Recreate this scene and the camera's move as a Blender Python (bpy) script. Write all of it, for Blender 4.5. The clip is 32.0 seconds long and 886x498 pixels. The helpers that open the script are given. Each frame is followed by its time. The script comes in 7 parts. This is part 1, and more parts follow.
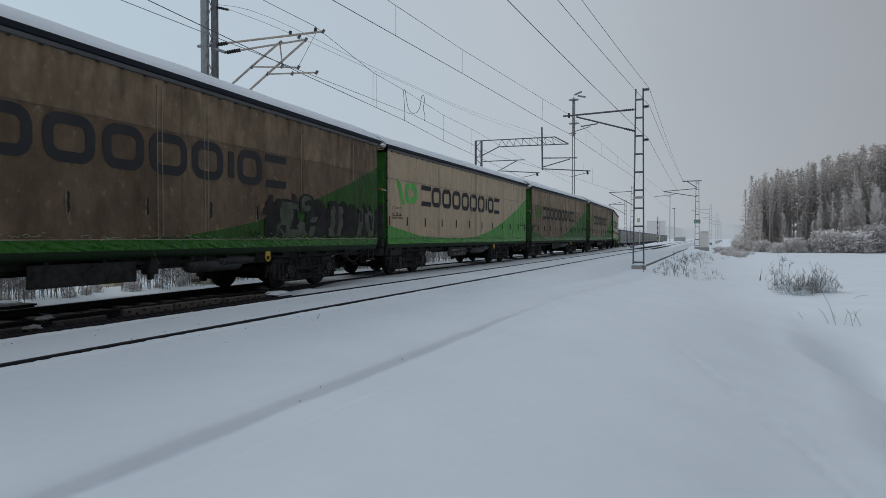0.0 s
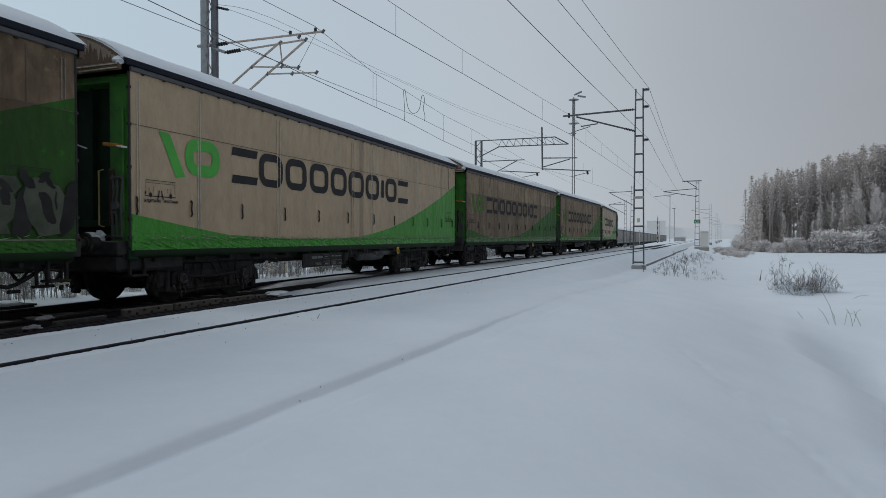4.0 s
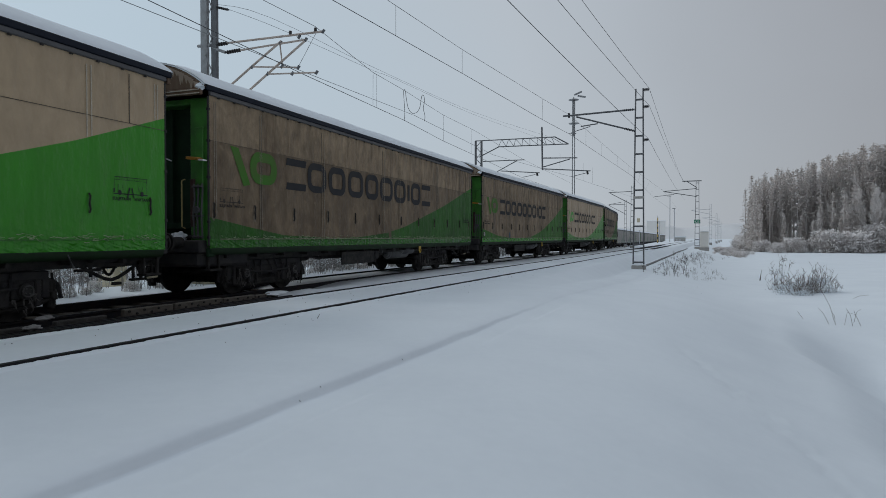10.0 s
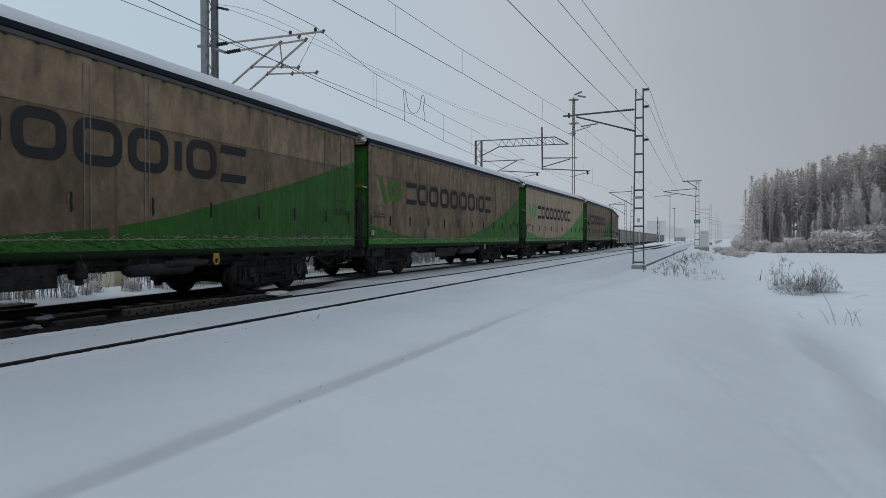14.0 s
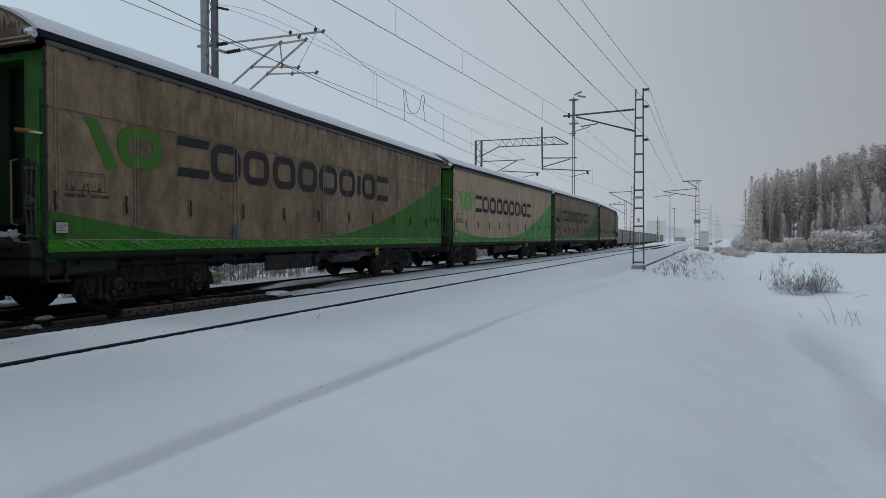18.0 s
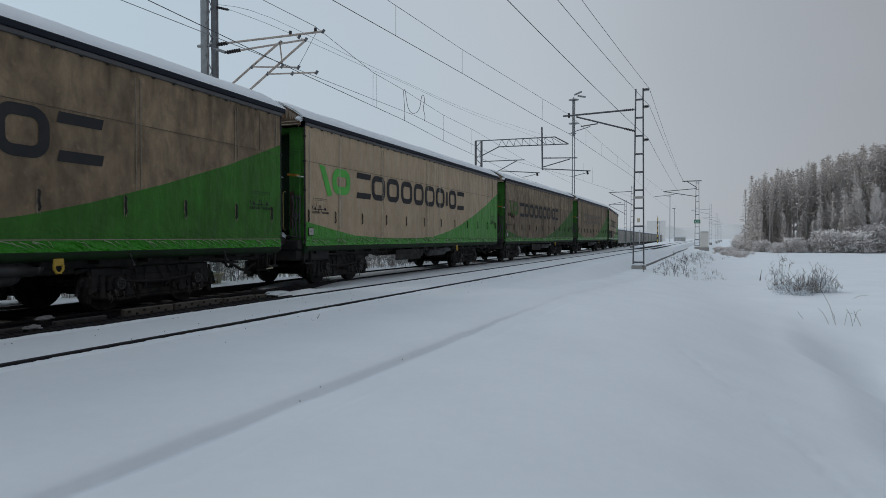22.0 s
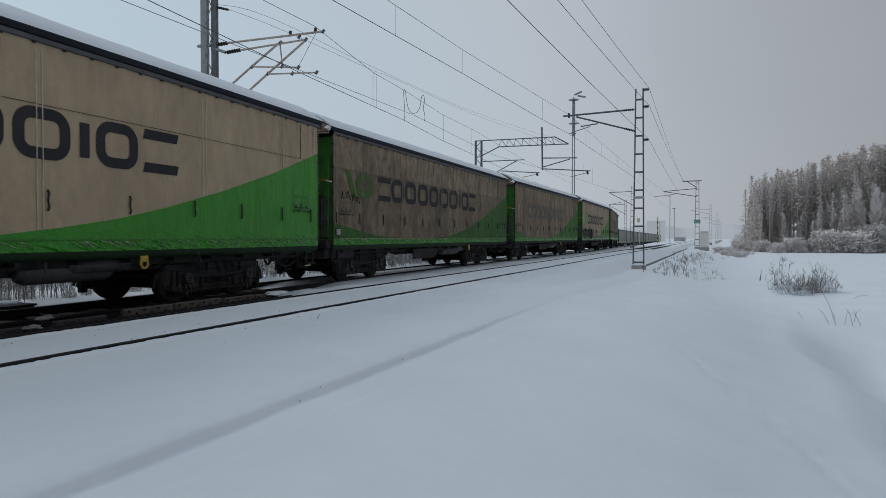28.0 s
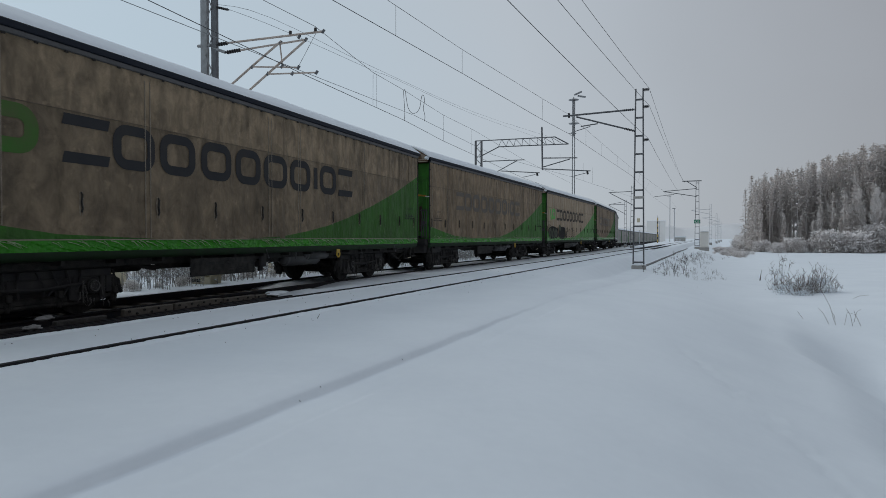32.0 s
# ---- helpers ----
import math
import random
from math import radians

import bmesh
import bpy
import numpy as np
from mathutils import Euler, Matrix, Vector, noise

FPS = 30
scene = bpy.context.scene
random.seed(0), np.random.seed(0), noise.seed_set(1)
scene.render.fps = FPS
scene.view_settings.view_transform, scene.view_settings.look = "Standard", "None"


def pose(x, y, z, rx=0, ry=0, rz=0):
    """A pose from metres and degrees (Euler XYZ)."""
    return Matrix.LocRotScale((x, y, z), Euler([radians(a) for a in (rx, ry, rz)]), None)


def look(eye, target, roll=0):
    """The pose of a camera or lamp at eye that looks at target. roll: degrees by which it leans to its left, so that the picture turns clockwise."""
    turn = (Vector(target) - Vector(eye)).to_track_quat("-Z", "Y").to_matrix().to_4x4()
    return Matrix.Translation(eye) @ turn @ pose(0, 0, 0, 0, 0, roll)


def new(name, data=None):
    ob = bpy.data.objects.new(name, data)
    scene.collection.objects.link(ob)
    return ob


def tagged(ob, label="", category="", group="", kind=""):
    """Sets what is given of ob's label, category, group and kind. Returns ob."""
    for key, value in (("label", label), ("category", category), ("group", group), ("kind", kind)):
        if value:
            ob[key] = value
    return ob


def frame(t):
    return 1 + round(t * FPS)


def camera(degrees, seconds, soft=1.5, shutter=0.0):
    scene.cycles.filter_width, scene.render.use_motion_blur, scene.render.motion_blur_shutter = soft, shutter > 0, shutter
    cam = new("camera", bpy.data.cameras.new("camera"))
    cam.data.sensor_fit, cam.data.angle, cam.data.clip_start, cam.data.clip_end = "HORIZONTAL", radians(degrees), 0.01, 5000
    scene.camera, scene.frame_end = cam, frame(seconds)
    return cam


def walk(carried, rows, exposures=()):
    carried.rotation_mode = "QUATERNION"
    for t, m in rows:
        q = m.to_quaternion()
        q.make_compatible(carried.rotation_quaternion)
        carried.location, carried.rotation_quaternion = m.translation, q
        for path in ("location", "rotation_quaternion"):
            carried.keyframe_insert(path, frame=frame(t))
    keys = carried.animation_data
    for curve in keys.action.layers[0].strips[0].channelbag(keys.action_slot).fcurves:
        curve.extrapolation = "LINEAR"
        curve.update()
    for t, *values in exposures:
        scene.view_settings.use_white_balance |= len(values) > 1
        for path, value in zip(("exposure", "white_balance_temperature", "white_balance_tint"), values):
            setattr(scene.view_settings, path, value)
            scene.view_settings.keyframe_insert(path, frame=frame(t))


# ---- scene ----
cam = camera(70, 32.0, soft=0.62, shutter=0.2)
VIEW = look((0, 0, 1.08), (0, 100, 1.08 - 1.875))
walk(cam, [(0, VIEW), (32, VIEW)])

# ---------------------------------------------------------------- sky and light
world = bpy.data.worlds.new("overcast_sky")
scene.world = world
world.use_nodes = True
wn, wl = world.node_tree.nodes, world.node_tree.links
wn.clear()
sky = wn.new("ShaderNodeTexSky")
sky.sky_type, sky.sun_disc = "NISHITA", False
sky.sun_elevation, sky.sun_rotation = radians(34), radians(-64)
sky.air_density, sky.dust_density, sky.ozone_density = 1.0, 3.0, 2.0
coord = wn.new("ShaderNodeTexCoord")
# cloud deck: bluer and brighter to the north-west where the sun stands, leaden grey to the south-east
toward = wn.new("ShaderNodeVectorMath")
toward.operation = "DOT_PRODUCT"
toward.inputs[1].default_value = (0.8, -0.35, 0.0)
wl.new(coord.outputs["Generated"], toward.inputs[0])
cloud = wn.new("ShaderNodeTexNoise")
cloud.inputs["Scale"].default_value, cloud.inputs["Detail"].default_value = 1.6, 4
wl.new(coord.outputs["Generated"], cloud.inputs["Vector"])
shift = wn.new("ShaderNodeMath")
shift.operation = "MULTIPLY_ADD"
wl.new(cloud.outputs["Fac"], shift.inputs[0])
shift.inputs[1].default_value, shift.inputs[2].default_value = 0.28, -0.14
side = wn.new("ShaderNodeMath")
side.operation = "ADD"
wl.new(toward.outputs["Value"], side.inputs[0])
wl.new(shift.outputs[0], side.inputs[1])
span = wn.new("ShaderNodeMapRange")
span.inputs["From Min"].default_value, span.inputs["From Max"].default_value = -0.85, 1.0
wl.new(side.outputs[0], span.inputs["Value"])
ramp = wn.new("ShaderNodeValToRGB")
ramp.color_ramp.elements[0].color = (0.425, 0.55, 0.645, 1)
ramp.color_ramp.elements[1].color = (0.22, 0.23, 0.25, 1)
for at_, col in ((0.35, (0.445, 0.492, 0.54, 1)), (0.55, (0.321, 0.338, 0.367, 1))):
    ramp.color_ramp.elements.new(at_).color = col
wl.new(span.outputs[0], ramp.inputs[0])
deck, air, both = wn.new("ShaderNodeBackground"), wn.new("ShaderNodeBackground"), wn.new("ShaderNodeAddShader")
# an overcast deck brightens towards the zenith
height, lift = wn.new("ShaderNodeSeparateXYZ"), wn.new("ShaderNodeMapRange")
wl.new(coord.outputs["Generated"], height.inputs[0])
lift.inputs["From Min"].default_value, lift.inputs["From Max"].default_value = 0.36, 1.0
wl.new(height.outputs["Z"], lift.inputs["Value"])
zenith, grow = wn.new("ShaderNodeMix"), wn.new("ShaderNodeVectorMath")
zenith.data_type = "RGBA"
zenith.inputs[6].default_value, zenith.inputs[7].default_value = (1, 1, 1, 1), (1.07, 1.13, 1.17, 1)
wl.new(lift.outputs[0], zenith.inputs[0])
grow.operation = "MULTIPLY"
wl.new(ramp.outputs[0], grow.inputs[0])
wl.new(zenith.outputs[2], grow.inputs[1])
wl.new(grow.outputs[0], deck.inputs[0])
deck.inputs[1].default_value = 1.0
wl.new(sky.outputs[0], air.inputs[0])
air.inputs[1].default_value = 0.006
wl.new(deck.outputs[0], both.inputs[0])
wl.new(air.outputs[0], both.inputs[1])
out = wn.new("ShaderNodeOutputWorld")
wl.new(both.outputs[0], out.inputs[0])

sun = new("sun", bpy.data.lights.new("sun", "SUN"))
sun.data.energy, sun.data.angle, sun.data.color = 0.68, radians(24), (1.0, 0.97, 0.93)
sun.matrix_world = look((-58, 28, 43), (0, 0, 0))


# ---------------------------------------------------------------- materials
def mat(name, base, rough=0.7, metal=0.0, other=None, scale=6.0, amount=0.5, bump=0.0, fine=60.0, stretch=(1, 1, 1), spec=0.4):
    """A surface of two colours that mix by coarse and fine noise, with relief."""
    m = bpy.data.materials.new(name)
    m.use_nodes = True
    n, l = m.node_tree.nodes, m.node_tree.links
    b = n["Principled BSDF"]
    b.inputs["Roughness"].default_value, b.inputs["Metallic"].default_value = rough, metal
    b.inputs["Specular IOR Level"].default_value = spec
    tc, mp = n.new("ShaderNodeTexCoord"), n.new("ShaderNodeMapping")
    mp.inputs["Scale"].default_value = stretch
    l.new(tc.outputs["Object"], mp.inputs["Vector"])
    n1, n2 = n.new("ShaderNodeTexNoise"), n.new("ShaderNodeTexNoise")
    n1.inputs["Scale"].default_value, n1.inputs["Detail"].default_value = scale, 5
    n2.inputs["Scale"].default_value, n2.inputs["Detail"].default_value = fine, 3
    l.new(mp.outputs[0], n1.inputs["Vector"])
    l.new(mp.outputs[0], n2.inputs["Vector"])
    mixn = n.new("ShaderNodeMath")
    mixn.operation = "MULTIPLY_ADD"
    mixn.inputs[1].default_value = 0.35
    l.new(n2.outputs["Fac"], mixn.inputs[0])
    l.new(n1.outputs["Fac"], mixn.inputs[2])
    mr = n.new("ShaderNodeMapRange")
    mr.inputs["From Min"].default_value, mr.inputs["From Max"].default_value = 0.5, 0.9
    mr.inputs["To Max"].default_value = amount
    l.new(mixn.outputs[0], mr.inputs["Value"])
    mx = n.new("ShaderNodeMix")
    mx.data_type = "RGBA"
    mx.inputs[6].default_value = (*base, 1)
    mx.inputs[7].default_value = (*(other or [c * 0.6 for c in base]), 1)
    l.new(mr.outputs[0], mx.inputs[0])
    l.new(mx.outputs[2], b.inputs["Base Color"])
    if bump:
        bp = n.new("ShaderNodeBump")
        bp.inputs["Strength"].default_value, bp.inputs["Distance"].default_value = bump, 0.02
        l.new(mixn.outputs[0], bp.inputs["Height"])
        l.new(bp.outputs[0], b.inputs["Normal"])
    return m


def snow_mat():
    m = mat("fresh_snow", (0.80, 0.845, 0.885), 0.75, other=(0.74, 0.785, 0.83), scale=0.7, amount=0.8, bump=0.12, fine=9.0, spec=0.25)
    b = m.node_tree.nodes["Principled BSDF"]
    b.inputs["Subsurface Weight"].default_value = 0.0
    return m


def curtain_mat(name, base, grime, level):
    """Tarpaulin: grime in vertical runs and blotches, heavier with level; wrinkles as relief."""
    m = mat(name, base, 0.55, other=grime, scale=1.1, amount=min(1.0, 0.08 + 0.8 * level), bump=0.25, fine=5.0, stretch=(1, 1.2, 0.7))
    n, l = m.node_tree.nodes, m.node_tree.links
    b = n["Principled BSDF"]
    first = b.inputs["Base Color"].links[0].from_socket
    tc, mp, sp = n.new("ShaderNodeTexCoord"), n.new("ShaderNodeMapping"), n.new("ShaderNodeTexNoise")
    mp.inputs["Scale"].default_value = (1, 2.2, 0.7)
    sp.inputs["Scale"].default_value, sp.inputs["Detail"].default_value = 1.0, 6
    l.new(tc.outputs["Object"], mp.inputs[0])
    l.new(mp.outputs[0], sp.inputs["Vector"])
    mr = n.new("ShaderNodeMapRange")
    mr.inputs["From Min"].default_value, mr.inputs["From Max"].default_value = 0.35, 0.75
    mr.inputs["To Min"].default_value, mr.inputs["To Max"].default_value = (0.38, 0.60) if level == 0.7 else (level * 0.72, min(1, level * 0.9 + 0.08))
    l.new(sp.outputs["Fac"], mr.inputs["Value"])
    mx = n.new("ShaderNodeMix")
    mx.data_type = "RGBA"
    l.new(mr.outputs[0], mx.inputs[0])
    l.new(first, mx.inputs[6])
    mx.inputs[7].default_value = (*grime, 1)
    # the lower cloth of a long-unwashed curtain holds more road dirt than the strip above its seam
    if level in (0.7, 0.8, 0.9):
        cloth, below, mud = n.new("ShaderNodeSeparateXYZ"), n.new("ShaderNodeMapRange"), n.new("ShaderNodeMix")
        l.new(tc.outputs["Object"], cloth.inputs[0])
        below.inputs["From Min"].default_value, below.inputs["From Max"].default_value, below.inputs["To Max"].default_value = 2.935, 2.925, {0.7: 0.44, 0.8: 0.38, 0.9: 0.42}[level]
        l.new(cloth.outputs["Z"], below.inputs["Value"])
        mud.data_type = "RGBA"
        l.new(below.outputs[0], mud.inputs[0])
        l.new(mx.outputs[2], mud.inputs[6])
        mud.inputs[7].default_value = (*[q * 0.85 for q in grime], 1)
        mx = mud
    # soaked runs, only on soiled cloth
    place = n.new("ShaderNodeSeparateXYZ")
    l.new(tc.outputs["Object"], place.inputs[0])
    runs = n.new("ShaderNodeMapping")
    runs.inputs["Scale"].default_value = (1, 1.5, 0.4)
    l.new(tc.outputs["Object"], runs.inputs[0])
    spot, sm = n.new("ShaderNodeTexNoise"), n.new("ShaderNodeMapRange")
    spot.inputs["Scale"].default_value, spot.inputs["Detail"].default_value, spot.inputs["Distortion"].default_value = 0.8, 7, 0.3
    sm.inputs["From Min"].default_value, sm.inputs["From Max"].default_value, sm.inputs["To Max"].default_value = 0.46, 0.64, 0.50 * min(1, level) * (0.6 if "green" in name or level in (0.7, 0.9) else 1.0)
    l.new(runs.outputs[0], spot.inputs["Vector"])
    l.new(spot.outputs["Fac"], sm.inputs["Value"])
    soak = n.new("ShaderNodeMix")
    soak.data_type = "RGBA"
    l.new(sm.outputs[0], soak.inputs[0])
    l.new(mx.outputs[2], soak.inputs[6])
    soak.inputs[7].default_value = (*[q * 0.55 for q in grime], 1)
    # pale streaks washed down the cloth, most on the upper panel
    wash, fleck, fr, rub = n.new("ShaderNodeMapping"), n.new("ShaderNodeTexNoise"), n.new("ShaderNodeMapRange"), n.new("ShaderNodeMix")
    wash.inputs["Scale"].default_value = (1, 3.6, 1.0)
    l.new(tc.outputs["Object"], wash.inputs[0])
    fleck.inputs["Scale"].default_value, fleck.inputs["Detail"].default_value, fleck.inputs["Distortion"].default_value = 1.2, 9, 0.7
    l.new(wash.outputs[0], fleck.inputs["Vector"])
    fr.inputs["From Min"].default_value, fr.inputs["From Max"].default_value, fr.inputs["To Max"].default_value = 0.40, 0.62, (0.10 + 0.50 * min(1, level)) * (0.45 if "green" in name else 0.55 if level == 0.9 else 1.45 if level == 0.7 else 1.0)
    l.new(fleck.outputs["Fac"], fr.inputs["Value"])
    panel, share = n.new("ShaderNodeMapRange"), n.new("ShaderNodeMath")
    panel.inputs["From Min"].default_value, panel.inputs["From Max"].default_value, panel.inputs["To Min"].default_value = 2.90, 2.95, 0.22 if level in (0.7, 0.8, 0.9) else 0.42
    l.new(place.outputs["Z"], panel.inputs["Value"])
    share.operation = "MULTIPLY"
    l.new(fr.outputs[0], share.inputs[0])
    l.new(panel.outputs[0], share.inputs[1])
    rub.data_type = "RGBA"
    l.new(share.outputs[0], rub.inputs[0])
    l.new(soak.outputs[2], rub.inputs[6])
    rub.inputs[7].default_value = (*[0.5 * q + 0.5 * p for q, p in zip(base, grime)], 1)
    # blotches of old dirt and small pale rubs
    old, blotch, deep, spotted = n.new("ShaderNodeMapping"), n.new("ShaderNodeTexNoise"), n.new("ShaderNodeMapRange"), n.new("ShaderNodeMix")
    old.inputs["Scale"].default_value = (1, 1.5, 1.0)
    l.new(tc.outputs["Object"], old.inputs[0])
    blotch.inputs["Scale"].default_value, blotch.inputs["Detail"].default_value, blotch.inputs["Roughness"].default_value, blotch.inputs["Distortion"].default_value = 2.1, 9, 0.68, 0.5
    l.new(old.outputs[0], blotch.inputs["Vector"])
    swing = {0.7: 0.26, 0.75: 0.28, 0.8: 0.36, 0.9: 0.22}.get(level, 0.07) * (0.5 if "green" in name else 1.0)
    deep.inputs["From Min"].default_value, deep.inputs["From Max"].default_value, deep.inputs["To Min"].default_value, deep.inputs["To Max"].default_value = 0.36, 0.64, 1 - swing, 1 + swing
    l.new(blotch.outputs["Fac"], deep.inputs["Value"])
    spotted.data_type, spotted.blend_type = "RGBA", "MULTIPLY"
    spotted.inputs[0].default_value = 1.0
    l.new(rub.outputs[2], spotted.inputs[6])
    l.new(deep.outputs[0], spotted.inputs[7])
    pale, chosen, rubbed = n.new("ShaderNodeTexNoise"), n.new("ShaderNodeMapRange"), n.new("ShaderNodeMix")
    pale.inputs["Scale"].default_value, pale.inputs["Detail"].default_value = 6.5, 5
    l.new(tc.outputs["Object"], pale.inputs["Vector"])
    chosen.inputs["From Min"].default_value, chosen.inputs["From Max"].default_value, chosen.inputs["To Max"].default_value = 0.63, 0.72, 0.5 * min(1, level)
    l.new(pale.outputs["Fac"], chosen.inputs["Value"])
    rubbed.data_type = "RGBA"
    l.new(chosen.outputs[0], rubbed.inputs[0])
    l.new(spotted.outputs[2], rubbed.inputs[6])
    rubbed.inputs[7].default_value = (*[0.6 * q + 0.4 * p for q, p in zip(base, grime)], 1)
    rub = rubbed
    # rust drips under each curtain roller
    near_, drip, fall, ragged, wet, dripped = n.new("ShaderNodeMath"), n.new("ShaderNodeMapRange"), n.new("ShaderNodeMapRange"), n.new("ShaderNodeMath"), n.new("ShaderNodeMath"), n.new("ShaderNodeMix")
    shift_ = n.new("ShaderNodeMath")
    shift_.operation, near_.operation, ragged.operation, wet.operation = "ADD", "PINGPONG", "MULTIPLY", "MULTIPLY"
    shift_.inputs[1].default_value, near_.inputs[1].default_value = 20 * 0.4628 + 7.975 - 0.24, 0.2314
    l.new(place.outputs["Y"], shift_.inputs[0])
    l.new(shift_.outputs[0], near_.inputs[0])
    drip.inputs["From Min"].default_value, drip.inputs["From Max"].default_value, drip.inputs["To Max"].default_value = 0.09, 0.01, 0.2 + 0.6 * min(1, level)
    l.new(near_.outputs[0], drip.inputs["Value"])
    fall.inputs["From Min"].default_value, fall.inputs["From Max"].default_value = 3.30, 3.80
    l.new(place.outputs["Z"], fall.inputs["Value"])
    l.new(drip.outputs[0], ragged.inputs[0])
    l.new(fall.outputs[0], ragged.inputs[1])
    l.new(ragged.outputs[0], wet.inputs[0])
    l.new(fleck.outputs["Fac"], wet.inputs[1])
    dripped.data_type = "RGBA"
    l.new(wet.outputs[0], dripped.inputs[0])
    l.new(rub.outputs[2], dripped.inputs[6])
    dripped.inputs[7].default_value = (*[q * 0.35 for q in grime], 1)
    # dirty overlap where the two curtain halves meet
    from_mid, lap, lapped = n.new("ShaderNodeMath"), n.new("ShaderNodeMapRange"), n.new("ShaderNodeMix")
    from_mid.operation = "ABSOLUTE"
    mid_y = n.new("ShaderNodeMath")
    mid_y.operation, mid_y.inputs[1].default_value = "ADD", -0.035
    l.new(place.outputs["Y"], mid_y.inputs[0])
    l.new(mid_y.outputs[0], from_mid.inputs[0])
    lap.inputs["From Min"].default_value, lap.inputs["From Max"].default_value, lap.inputs["To Max"].default_value = (0.17, 0.08, 0.42) if level < 0.1 else (0.05, 0.012, 0.5)
    l.new(from_mid.outputs[0], lap.inputs["Value"])
    lapped.data_type = "RGBA"
    l.new(lap.outputs[0], lapped.inputs[0])
    l.new(dripped.outputs[2], lapped.inputs[6])
    lapped.inputs[7].default_value = (*[q * 0.8 for q in grime], 1)
    soak = lapped
    # the hem below its weld stays cleaner
    band, hem = n.new("ShaderNodeMapRange"), n.new("ShaderNodeMix")
    band.inputs["From Min"].default_value, band.inputs["From Max"].default_value, band.inputs["To Max"].default_value = 1.042, 1.03, {0.75: 0.8, 0.8: 0.75, 0.9: 0.3}.get(level, 0.2)
    l.new(place.outputs["Z"], band.inputs["Value"])
    hem.data_type = "RGBA"
    l.new(band.outputs[0], hem.inputs[0])
    l.new(soak.outputs[2], hem.inputs[6])
    hem.inputs[7].default_value = (*[q * 0.9 for q in base], 1)
    l.new(hem.outputs[2], b.inputs["Base Color"])
    # slack folds all over, sharp wrinkles where the cloth is gathered along its foot
    foot = n.new("ShaderNodeMapRange")
    foot.inputs["From Min"].default_value, foot.inputs["From Max"].default_value = 1.30, 1.02
    l.new(place.outputs["Z"], foot.inputs["Value"])
    slant = n.new("ShaderNodeMapping")
    slant.vector_type = "TEXTURE"
    slant.inputs["Scale"].default_value, slant.inputs["Rotation"].default_value = (1, 0.55, 0.085), (radians(-17), 0, 0)
    l.new(tc.outputs["Object"], slant.inputs[0])
    crease = n.new("ShaderNodeTexNoise")
    crease.inputs["Scale"].default_value, crease.inputs["Detail"].default_value, crease.inputs["Distortion"].default_value = 1.0, 1.0, 0.5
    l.new(slant.outputs[0], crease.inputs["Vector"])
    gather = n.new("ShaderNodeMath")
    gather.operation = "MULTIPLY"
    l.new(crease.outputs["Fac"], gather.inputs[0])
    l.new(foot.outputs[0], gather.inputs[1])
    slack = n.new("ShaderNodeTexNoise")
    slack.inputs["Scale"].default_value, slack.inputs["Detail"].default_value = 1.0, 4
    drape = n.new("ShaderNodeMapping")
    drape.inputs["Scale"].default_value = (1, 2.6, 0.9)
    l.new(tc.outputs["Object"], drape.inputs[0])
    l.new(drape.outputs[0], slack.inputs["Vector"])
    total = n.new("ShaderNodeMath")
    total.operation = "MULTIPLY_ADD"
    total.inputs[1].default_value = 0.36
    l.new(gather.outputs[0], total.inputs[0])
    l.new(slack.outputs["Fac"], total.inputs[2])
    pucker, low, soft_, add = n.new("ShaderNodeTexNoise"), n.new("ShaderNodeMapRange"), n.new("ShaderNodeMath"), n.new("ShaderNodeMath")
    pucker.inputs["Scale"].default_value, pucker.inputs["Detail"].default_value, pucker.inputs["Distortion"].default_value = 7.0, 1.5, 0.8
    l.new(tc.outputs["Object"], pucker.inputs["Vector"])
    low.inputs["From Min"].default_value, low.inputs["From Max"].default_value, low.inputs["To Max"].default_value = 1.42, 1.0, 0.42
    low.inputs["To Min"].default_value = 0.08
    l.new(place.outputs["Z"], low.inputs["Value"])
    soft_.operation, add.operation = "MULTIPLY", "ADD"
    l.new(pucker.outputs["Fac"], soft_.inputs[0])
    l.new(low.outputs[0], soft_.inputs[1])
    l.new(soft_.outputs[0], add.inputs[0])
    l.new(total.outputs[0], add.inputs[1])
    total = add
    bp = n.new("ShaderNodeBump")
    bp.inputs["Strength"].default_value, bp.inputs["Distance"].default_value = 0.7, 0.2
    l.new(total.outputs[0], bp.inputs["Height"])
    l.new(bp.outputs[0], b.inputs["Normal"])
    # soiled cloth is dull, the hem glossy
    gloss = n.new("ShaderNodeMapRange")
    gloss.inputs["From Min"].default_value, gloss.inputs["From Max"].default_value = 1.06, 1.02
    gloss.inputs["To Min"].default_value, gloss.inputs["To Max"].default_value = 0.36 + 0.3 * min(1, level), 0.27
    l.new(place.outputs["Z"], gloss.inputs["Value"])
    l.new(gloss.outputs[0], b.inputs["Roughness"])
    b.inputs["Specular IOR Level"].default_value = 0.4 - 0.22 * min(1, level)
    return m


